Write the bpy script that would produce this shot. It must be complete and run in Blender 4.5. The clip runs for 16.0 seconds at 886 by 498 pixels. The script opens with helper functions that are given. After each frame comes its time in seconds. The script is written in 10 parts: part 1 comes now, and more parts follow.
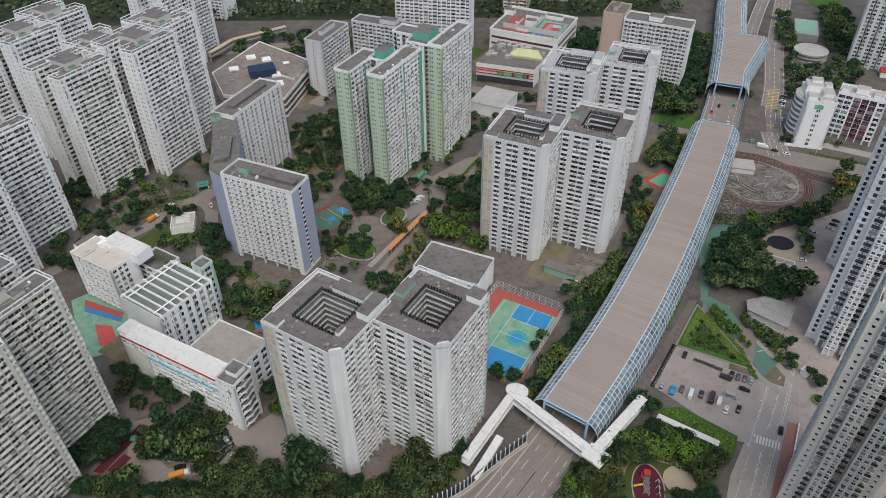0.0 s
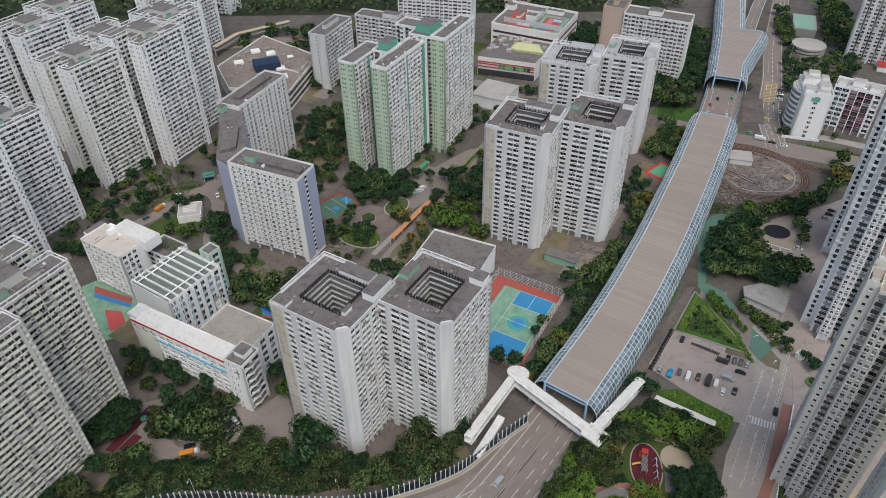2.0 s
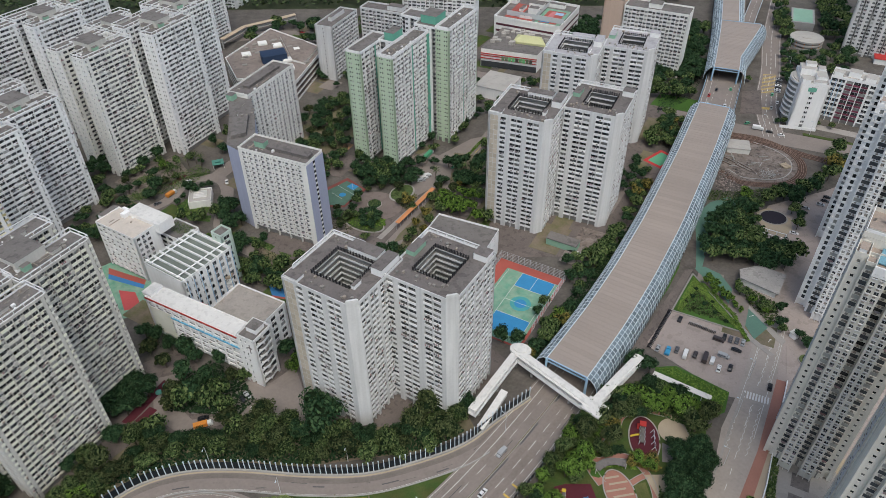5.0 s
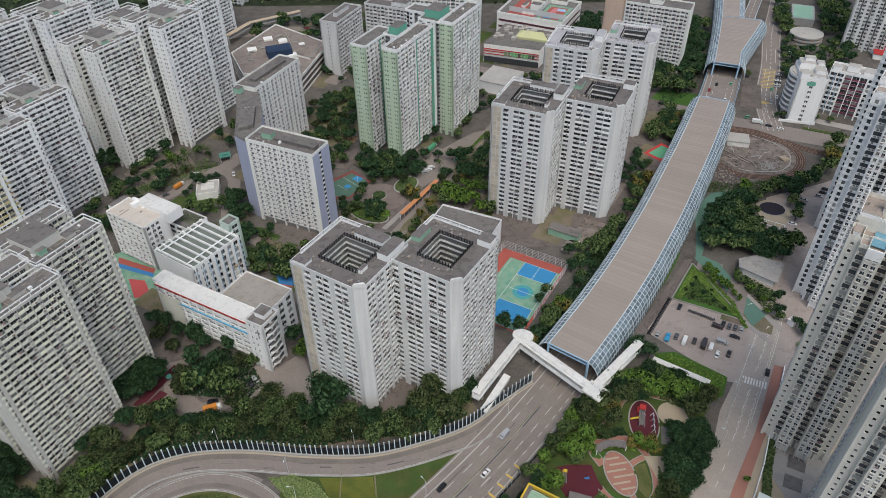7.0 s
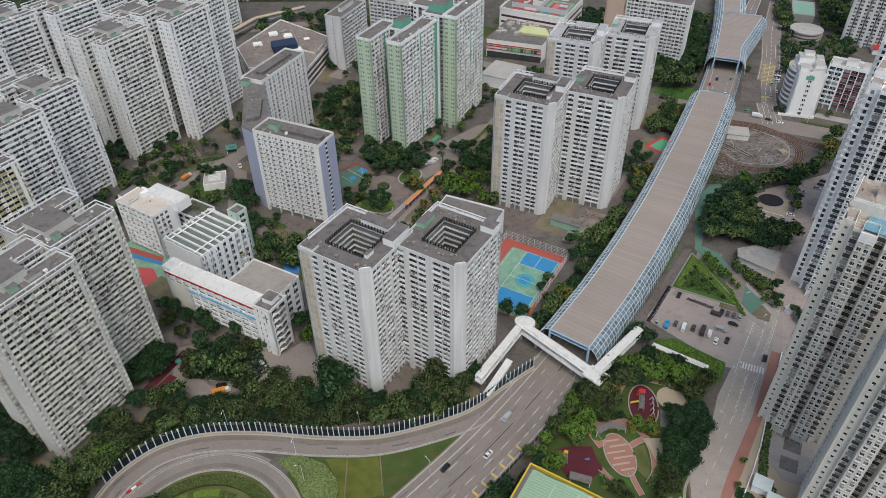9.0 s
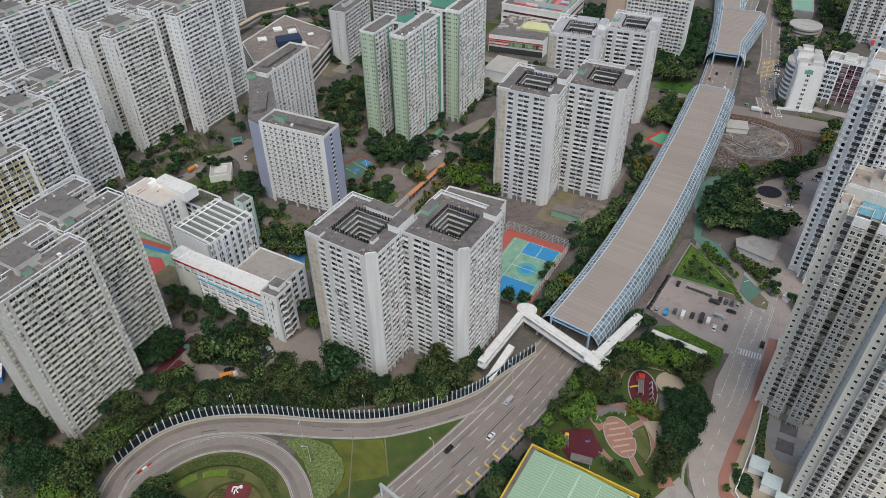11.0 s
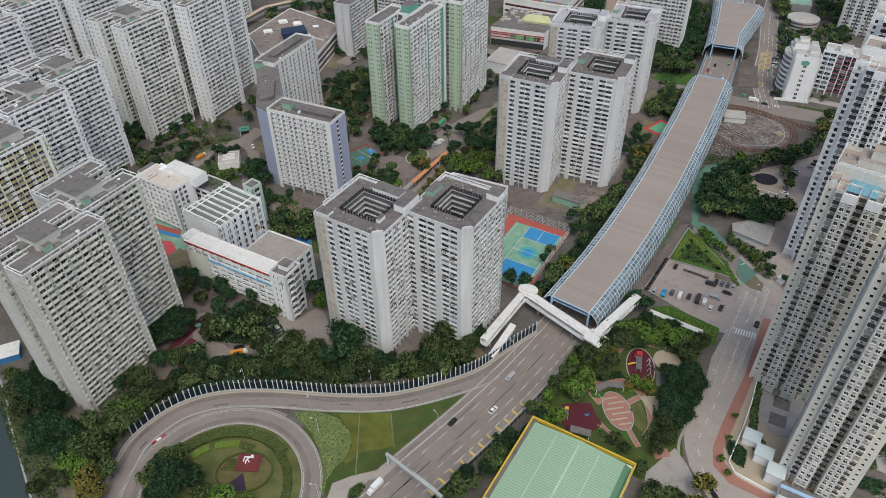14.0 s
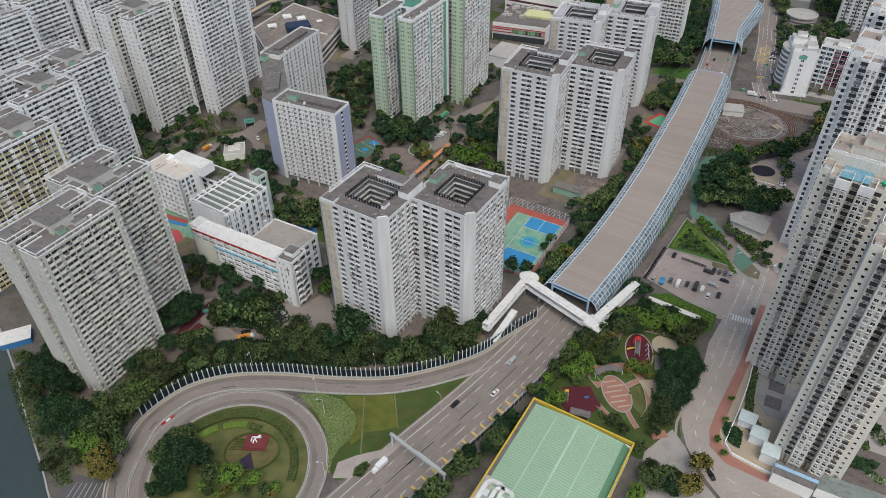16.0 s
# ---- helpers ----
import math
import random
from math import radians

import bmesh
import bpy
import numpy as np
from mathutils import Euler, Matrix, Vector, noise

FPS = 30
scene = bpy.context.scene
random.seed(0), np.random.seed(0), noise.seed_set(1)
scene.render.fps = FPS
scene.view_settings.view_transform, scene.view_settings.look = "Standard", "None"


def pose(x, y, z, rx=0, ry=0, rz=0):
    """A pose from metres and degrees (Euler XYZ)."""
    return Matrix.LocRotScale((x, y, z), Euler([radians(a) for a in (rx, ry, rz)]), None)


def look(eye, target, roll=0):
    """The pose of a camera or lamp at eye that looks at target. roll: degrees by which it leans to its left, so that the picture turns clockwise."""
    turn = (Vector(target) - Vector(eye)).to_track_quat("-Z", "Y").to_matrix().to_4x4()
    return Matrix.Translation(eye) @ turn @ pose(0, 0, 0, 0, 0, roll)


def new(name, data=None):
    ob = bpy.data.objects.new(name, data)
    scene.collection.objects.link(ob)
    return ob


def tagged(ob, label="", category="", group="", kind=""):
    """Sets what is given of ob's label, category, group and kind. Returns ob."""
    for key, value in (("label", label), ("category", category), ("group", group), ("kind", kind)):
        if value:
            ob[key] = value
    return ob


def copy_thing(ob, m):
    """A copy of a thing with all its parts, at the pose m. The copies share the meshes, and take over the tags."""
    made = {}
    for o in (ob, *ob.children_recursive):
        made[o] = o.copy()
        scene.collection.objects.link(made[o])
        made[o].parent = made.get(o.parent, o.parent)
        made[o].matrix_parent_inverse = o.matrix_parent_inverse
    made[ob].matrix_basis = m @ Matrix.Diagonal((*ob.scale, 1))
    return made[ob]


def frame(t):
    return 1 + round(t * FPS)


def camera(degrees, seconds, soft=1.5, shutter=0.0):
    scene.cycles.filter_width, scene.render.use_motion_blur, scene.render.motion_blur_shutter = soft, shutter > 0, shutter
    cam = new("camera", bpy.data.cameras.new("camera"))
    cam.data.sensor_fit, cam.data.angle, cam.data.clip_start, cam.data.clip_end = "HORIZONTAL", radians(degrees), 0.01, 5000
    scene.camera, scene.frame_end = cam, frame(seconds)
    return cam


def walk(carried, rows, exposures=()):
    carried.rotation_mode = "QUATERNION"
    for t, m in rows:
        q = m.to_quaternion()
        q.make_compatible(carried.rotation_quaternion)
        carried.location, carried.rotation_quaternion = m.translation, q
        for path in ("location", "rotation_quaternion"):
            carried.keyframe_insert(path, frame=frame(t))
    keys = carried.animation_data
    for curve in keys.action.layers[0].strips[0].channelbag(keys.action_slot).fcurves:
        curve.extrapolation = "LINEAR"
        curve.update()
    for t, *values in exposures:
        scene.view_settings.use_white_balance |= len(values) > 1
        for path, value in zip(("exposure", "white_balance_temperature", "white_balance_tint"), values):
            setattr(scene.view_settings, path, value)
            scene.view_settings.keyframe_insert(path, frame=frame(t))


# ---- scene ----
cam = camera(64.6, 16.0, soft=0.85)
PATH = [
    (0, (-0.298, -2.426, 227.92), (-0.297, -0.870, 226.663), -0.7),
    (0.5, (-0.534, -4.582, 227.895), (-0.532, -3.027, 226.638), -0.7),
    (1, (-0.767, -6.757, 227.856), (-0.766, -5.202, 226.598), -0.7),
    (1.5, (-1.003, -8.935, 227.817), (-1.004, -7.381, 226.559), -0.7),
    (2, (-1.290, -11.044, 227.781), (-1.291, -9.490, 226.522), -0.7),
    (2.5, (-1.594, -13.074, 227.741), (-1.596, -11.520, 226.482), -0.7),
    (3, (-1.895, -15.135, 227.709), (-1.898, -13.581, 226.449), -0.7),
    (3.5, (-2.180, -17.180, 227.69), (-2.183, -15.626, 226.43), -0.7),
    (4, (-2.428, -19.195, 227.669), (-2.432, -17.643, 226.409), -0.7),
    (6.3, (-3.380, -28.411, 227.428), (-3.389, -26.858, 226.167), -0.8),
    (6.5, (-3.473, -29.212, 227.422), (-3.484, -27.659, 226.161), -0.8),
    (7, (-3.735, -31.219, 227.415), (-3.746, -29.666, 226.154), -0.8),
    (7.5, (-3.972, -33.186, 227.403), (-3.984, -31.634, 226.141), -0.8),
    (8, (-4.183, -35.146, 227.397), (-4.196, -33.595, 226.134), -0.8),
    (8.5, (-4.383, -37.070, 227.389), (-4.397, -35.518, 226.127), -0.8),
    (9, (-4.615, -39.025, 227.359), (-4.631, -37.474, 226.097), -0.8),
    (11.3, (-5.773, -47.818, 226.977), (-5.792, -46.267, 225.714), -0.8),
    (11.5, (-5.864, -48.588, 226.967), (-5.883, -47.037, 225.704), -0.8),
    (12, (-6.062, -50.536, 226.947), (-6.082, -48.986, 225.683), -0.8),
    (12.5, (-6.208, -52.467, 226.926), (-6.228, -50.918, 225.662), -0.8),
    (13, (-6.355, -54.454, 226.916), (-6.375, -52.906, 225.651), -0.8),
    (13.5, (-6.555, -56.463, 226.896), (-6.577, -54.914, 225.631), -0.8),
    (14, (-6.801, -58.478, 226.871), (-6.823, -56.929, 225.605), -0.8),
    (14.5, (-7.035, -60.476, 226.844), (-7.057, -58.928, 225.578), -0.8),
    (15, (-7.271, -62.504, 226.815), (-7.295, -60.955, 225.549), -0.8),
    (15.5, (-7.558, -64.560, 226.785), (-7.582, -63.012, 225.519), -0.8),
    (16, (-7.892, -66.649, 226.762), (-7.915, -65.102, 225.494), -0.7),
]
walk(cam, [(t, look(eye, target, roll)) for t, eye, target, roll in PATH], [(0, 0.12, 6450, 5), (16, 0.12, 6450, 5)])

# ---- light ----
SUN_EL, SUN_AZ = 62.0, 168.0
world = bpy.data.worlds.new("world")
scene.world = world
world.use_nodes = True
wn = world.node_tree.nodes
sky = wn.new("ShaderNodeTexSky")
sky.sky_type = "NISHITA"
sky.sun_disc = False
sky.sun_elevation, sky.sun_rotation = radians(SUN_EL), radians(SUN_AZ)
sky.air_density, sky.dust_density, sky.ozone_density = 1.0, 4.0, 1.0
world.node_tree.links.new(sky.outputs[0], wn["Background"].inputs[0])
wn["Background"].inputs[1].default_value = 0.14
sun = new("sun", bpy.data.lights.new("sun", "SUN"))
sun.data.energy, sun.data.angle, sun.data.color = 1.0, radians(40), (1.0, 0.985, 0.96)
az, el = radians(SUN_AZ), radians(SUN_EL)
sun.matrix_world = look((math.sin(az) * math.cos(el) * 300, math.cos(az) * math.cos(el) * 300, math.sin(el) * 300), (0, 0, 0))


# ---- materials ----
def mat(name, col, rough=0.85, amp=0.14, s1=0.08, s2=1.2, bump=0.0, metal=0.0, rand=0.0, island=0.0, streak=0.0, spec=0.3, stain=0.0, tint=None):
    """A surface with variation at two scales, an optional streak down the wall, and a shift from piece to piece."""
    m = bpy.data.materials.new(name)
    m.use_nodes = True
    n, l = m.node_tree.nodes, m.node_tree.links
    b = n["Principled BSDF"]
    b.inputs["Roughness"].default_value, b.inputs["Metallic"].default_value = rough, metal
    b.inputs["Specular IOR Level"].default_value = spec
    geo = n.new("ShaderNodeNewGeometry")

    def noise_at(scale, detail, stretch=(1, 1, 1)):
        mp = n.new("ShaderNodeMapping")
        mp.inputs["Scale"].default_value = stretch
        l.new(geo.outputs["Position"], mp.inputs[0])
        t = n.new("ShaderNodeTexNoise")
        t.inputs["Scale"].default_value, t.inputs["Detail"].default_value = scale, detail
        l.new(mp.outputs[0], t.inputs["Vector"])
        return t.outputs["Fac"]

    def calc(op, a, c):
        q = n.new("ShaderNodeMath")
        q.operation = op
        for i, v in enumerate((a, c)):
            if isinstance(v, (int, float)):
                q.inputs[i].default_value = v
            else:
                l.new(v, q.inputs[i])
        return q.outputs[0]

    coarse, fine = noise_at(s1, 4), noise_at(s2, 5)
    total = calc("ADD", calc("MULTIPLY", calc("SUBTRACT", coarse, 0.5), 2.4 * amp), calc("MULTIPLY", calc("SUBTRACT", fine, 0.5), 1.8 * amp))
    total = calc("ADD", total, 1.0)
    if streak:
        total = calc("ADD", total, calc("MULTIPLY", calc("SUBTRACT", noise_at(0.9, 4, (1, 1, 0.04)), 0.5), 2.0 * streak))
    if stain:
        total = calc("SUBTRACT", total, calc("MULTIPLY", calc("GREATER_THAN", noise_at(s1 * 3, 6), 0.57), stain))
    if rand:
        info = n.new("ShaderNodeObjectInfo")
        total = calc("ADD", total, calc("MULTIPLY", calc("SUBTRACT", info.outputs["Random"], 0.5), 2 * rand))
    if island:
        total = calc("ADD", total, calc("MULTIPLY", calc("SUBTRACT", geo.outputs["Random Per Island"], 0.5), 2 * island))
    mul = n.new("ShaderNodeVectorMath")
    mul.operation = "SCALE"
    mul.inputs[0].default_value = col
    l.new(total, mul.inputs["Scale"])
    if tint:
        mix = n.new("ShaderNodeMix")
        mix.data_type = "RGBA"
        src = noise_at(s1 * 2.1, 4)
        if island:
            src = calc("ADD", calc("MULTIPLY", src, 0.5), calc("MULTIPLY", geo.outputs["Random Per Island"], 0.5))
        l.new(calc("MULTIPLY", calc("SUBTRACT", src, 0.36), 3.0), mix.inputs["Factor"])
        l.new(mul.outputs[0], mix.inputs["A"])
        mul2 = n.new("ShaderNodeVectorMath")
        mul2.operation = "SCALE"
        mul2.inputs[0].default_value = tint
        l.new(total, mul2.inputs["Scale"])
        l.new(mul2.outputs[0], mix.inputs["B"])
        l.new(mix.outputs["Result"], b.inputs["Base Color"])
    else:
        l.new(mul.outputs[0], b.inputs["Base Color"])
    if bump:
        bp = n.new("ShaderNodeBump")
        bp.inputs["Strength"].default_value, bp.inputs["Distance"].default_value = bump, 0.05
        l.new(fine, bp.inputs["Height"])
        l.new(bp.outputs[0], b.inputs["Normal"])
    return m


WALL_GREY = mat("grey_painted_concrete", (0.84, 0.84, 0.835), streak=0.14, amp=0.08)
WALL_LILAC = mat("lilac_white_paint", (0.64, 0.64, 0.635), streak=0.24, amp=0.10, s1=0.05)
WALL_CREAM = mat("cream_white_paint", (0.81, 0.80, 0.765), streak=0.12, amp=0.08)
WALL_WARM = mat("weathered_beige_concrete", (0.57, 0.555, 0.515), streak=0.16, amp=0.1)
WALL_WHITE = mat("white_paint", (0.85, 0.845, 0.835), streak=0.08, amp=0.06)
WALL_PURPLE = mat("violet_blue_paint", (0.40, 0.425, 0.545), streak=0.08, amp=0.07)
WALL_GREEN = mat("pale_green_paint", (0.52, 0.63, 0.47), streak=0.07, amp=0.07)
WALL_TEAL = mat("jade_green_paint", (0.15, 0.40, 0.30), streak=0.07, amp=0.08)
WALL_TOWER = mat("grey_tower_tile", (0.70, 0.675, 0.61), streak=0.2, amp=0.1)
WALL_BROWN = mat("tan_brown_wall", (0.50, 0.41, 0.32), streak=0.08, amp=0.08)
PANEL_BEIGE = mat("beige_tile_panel", (0.52, 0.46, 0.37), island=0.12, amp=0.06)
PANEL_TAN = mat("tan_tile_panel", (0.50, 0.40, 0.29), island=0.12, amp=0.06)
PARAPET = mat("pale_balcony_panel", (0.78, 0.78, 0.78), island=0.16, amp=0.08, streak=0.06)
PARAPET_BRIGHT = mat("bright_balcony_panel", (0.87, 0.87, 0.865), island=0.10, amp=0.07, streak=0.06)
PARAPET_CREAM = mat("cream_balcony_panel", (0.84, 0.83, 0.75), island=0.2, amp=0.08, streak=0.06, tint=(0.70, 0.70, 0.58))
PARAPET_PALE = mat("pale_cream_balcony_panel", (0.83, 0.82, 0.77), island=0.16, amp=0.08, streak=0.06, tint=(0.78, 0.77, 0.70))
PANEL_YELLOW = mat("faded_yellow_balcony_panel", (0.66, 0.56, 0.27), island=0.3, amp=0.1, tint=(0.74, 0.70, 0.52))
GLASS = mat("window_glass", (0.048, 0.052, 0.056), rough=0.2, amp=0.3, island=0.9, spec=0.3)
CURTAIN = mat("curtained_window", (0.27, 0.27, 0.255), rough=0.4, amp=0.3, island=0.6)
# Darker than the outer walls: shade inside recesses is part of this colour.
RECESS = mat("shade_darkened_back_wall", (0.25, 0.245, 0.235), amp=0.2, island=0.2)
FRAME_ALU = mat("aluminium_window_frame", (0.55, 0.56, 0.57), rough=0.5, amp=0.05)
AIRCON = mat("air_conditioner_casing", (0.36, 0.34, 0.31), island=0.5, tint=(0.22, 0.19, 0.16))
LAUNDRY = mat("hanging_laundry", (0.34, 0.33, 0.36), island=0.9, tint=(0.22, 0.13, 0.13))
ROOF_DARK = mat("weathered_roof_felt", (0.165, 0.148, 0.140), s1=0.12, amp=0.26, stain=0.2, spec=0.15)
ROOF_GREY = mat("grey_roof_screed", (0.172, 0.158, 0.148), s1=0.12, amp=0.26, stain=0.2, spec=0.15)
ROOF_TAN = mat("tan_stained_roof_tile", (0.34, 0.28, 0.235), s1=0.2, amp=0.3, stain=0.15)
ROOF_PALE = mat("pale_sunbleached_roof", (0.43, 0.405, 0.37), s1=0.1, amp=0.12, stain=0.08)
ROOF_WHITE = mat("white_roof_coating", (0.66, 0.645, 0.615), s1=0.15, amp=0.1, stain=0.10)
ROOF_GREEN = mat("green_profiled_sheet", (0.34, 0.46, 0.33), s1=0.05, amp=0.10, rough=0.6)
GREEN_PAINT = mat("faded_green_paint", (0.28, 0.46, 0.34), amp=0.15)
BROWN_ROOF = mat("brown_standing_seam_roof", (0.325, 0.275, 0.24), s1=0.03, amp=0.09, rough=0.6, island=0.05)
BLUE_STEEL = mat("light_blue_painted_steel", (0.34, 0.50, 0.66), rough=0.5, amp=0.08)
PALE_STEEL = mat("pale_blue_white_steel", (0.56, 0.64, 0.70), rough=0.5, amp=0.08)
GLAZING = mat("dusty_canopy_glazing", (0.16, 0.20, 0.23), rough=0.25, amp=0.2, island=0.35, spec=0.5)
BARRIER = mat("tinted_barrier_panel", (0.010, 0.016, 0.020), rough=0.3, amp=0.3, island=0.3, spec=0.2)
PARKING = mat("pale_pinkish_asphalt", (0.35, 0.295, 0.265), s1=0.08, s2=1.2, amp=0.18, stain=0.12)
CONCRETE = mat("raw_concrete", (0.36, 0.35, 0.33), streak=0.06, amp=0.12)
ASPHALT = mat("worn_asphalt", (0.240, 0.206, 0.184), s1=0.05, s2=0.8, amp=0.16, stain=0.05, spec=0.15)
ASPHALT_DARK = mat("dark_asphalt", (0.105, 0.10, 0.10), s1=0.05, s2=0.8, amp=0.16, stain=0.05)
PAVING = mat("pinkish_grey_paving", (0.155, 0.130, 0.118), s1=0.11, s2=1.5, amp=0.3, stain=0.2, spec=0.15)
ASPHALT_PALE = mat("pale_worn_asphalt", (0.355, 0.312, 0.278), s1=0.05, s2=0.8, amp=0.16, stain=0.05, spec=0.15)
PAVING_LIGHT = mat("light_concrete_paving", (0.33, 0.305, 0.28), s1=0.06, s2=1.5, amp=0.14, stain=0.1)
PAVING_RED = mat("red_brick_paving", (0.34, 0.165, 0.125), s1=0.1, s2=2, amp=0.16)
PAVING_TAN = mat("tan_paving", (0.40, 0.33, 0.24), s1=0.1, s2=2, amp=0.14)
SOIL = mat("dry_soil", (0.20, 0.16, 0.12), s1=0.06, s2=1.0, amp=0.3, tint=(0.13, 0.13, 0.06), spec=0.15)
GROUND = mat("urban_ground", (0.135, 0.119, 0.107), s1=0.07, s2=0.7, amp=0.4, stain=0.08, tint=(0.105, 0.096, 0.082), spec=0.15)
GRASS = mat("mown_grass", (0.050, 0.086, 0.022), s1=0.1, s2=1.8, amp=0.36, tint=(0.080, 0.088, 0.028), spec=0.15)
GRASS_BRIGHT = mat("bright_grass", (0.060, 0.125, 0.026), s1=0.08, s2=2.0, amp=0.25, spec=0.15)
GRASS_DRY = mat("dry_olive_grass", (0.135, 0.132, 0.052), s1=0.08, s2=1.8, amp=0.3, tint=(0.072, 0.092, 0.028), spec=0.15)
MARK = mat("white_road_paint", (0.62, 0.61, 0.58), amp=0.2, s2=3)
MARK_YELLOW = mat("yellow_road_paint", (0.60, 0.42, 0.10), amp=0.2, s2=3)
COURT_GREEN = mat("green_court_coating", (0.150, 0.33, 0.23), s1=0.12, amp=0.16, stain=0.08, tint=(0.27, 0.38, 0.28))
COURT_BLUE = mat("blue_court_coating", (0.045, 0.24, 0.47), s1=0.15, amp=0.12)
COURT_RED = mat("red_court_coating", (0.36, 0.09, 0.07), s1=0.15, amp=0.12)
PLAY_RED = mat("maroon_play_surface", (0.090, 0.017, 0.025), s1=0.15, amp=0.12)
CYCLE_GREEN = mat("green_cycle_track", (0.105, 0.20, 0.155), s1=0.08, amp=0.14)
WATER = mat("grey_green_canal_water", (0.045, 0.062, 0.058), rough=0.12, amp=0.15, s1=0.02, s2=0.3, bump=0.12, spec=0.5)
BARE_EARTH = mat("trampled_grey_earth", (0.175, 0.142, 0.122), s1=0.14, s2=0.8, amp=0.5, stain=0.35, spec=0.15, tint=(0.24, 0.205, 0.18))
# Near-black green: the shade inside tree crowns is put into this colour.
CROWN_CORE = mat("crown_core_painted_shade", (0.010, 0.020, 0.008), rough=0.8, amp=0.3, spec=0.06)
YELLOW = mat("yellow_painted_trim", (0.62, 0.44, 0.05), amp=0.06)
ORANGE = mat("orange_roof_sheet", (0.56, 0.24, 0.10), amp=0.12)
RED = mat("red_paint", (0.42, 0.04, 0.035), amp=0.12)
BLUE = mat("blue_paint", (0.05, 0.19, 0.42), amp=0.1)
BLACK = mat("black_rubber", (0.02, 0.02, 0.022), amp=0.2)
BARK = mat("tree_bark", (0.10, 0.08, 0.06), amp=0.3)
PALE_KERB = mat("weathered_kerb_concrete", (0.26, 0.245, 0.225), amp=0.16)
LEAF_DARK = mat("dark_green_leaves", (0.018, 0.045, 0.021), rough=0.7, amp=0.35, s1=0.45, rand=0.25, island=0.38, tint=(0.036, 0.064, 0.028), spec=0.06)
LEAF_MID = mat("green_leaves", (0.038, 0.070, 0.023), rough=0.7, amp=0.35, s1=0.45, rand=0.3, island=0.38, tint=(0.100, 0.125, 0.048), spec=0.06)
LEAF_LIGHT = mat("fresh_green_leaves", (0.090, 0.170, 0.028), rough=0.7, amp=0.3, s1=0.45, rand=0.2, island=0.35, tint=(0.13, 0.20, 0.04), spec=0.06)
LEAF_WARM = mat("brownish_green_leaves", (0.040, 0.056, 0.022), rough=0.7, amp=0.35, s1=0.45, rand=0.3, island=0.38, tint=(0.070, 0.082, 0.034), spec=0.06)
LEAF_OLIVE = mat("olive_yellow_leaves", (0.14, 0.13, 0.035), rough=0.7, amp=0.25, s1=0.12, rand=0.2, island=0.42, tint=(0.19, 0.15, 0.04), spec=0.06)


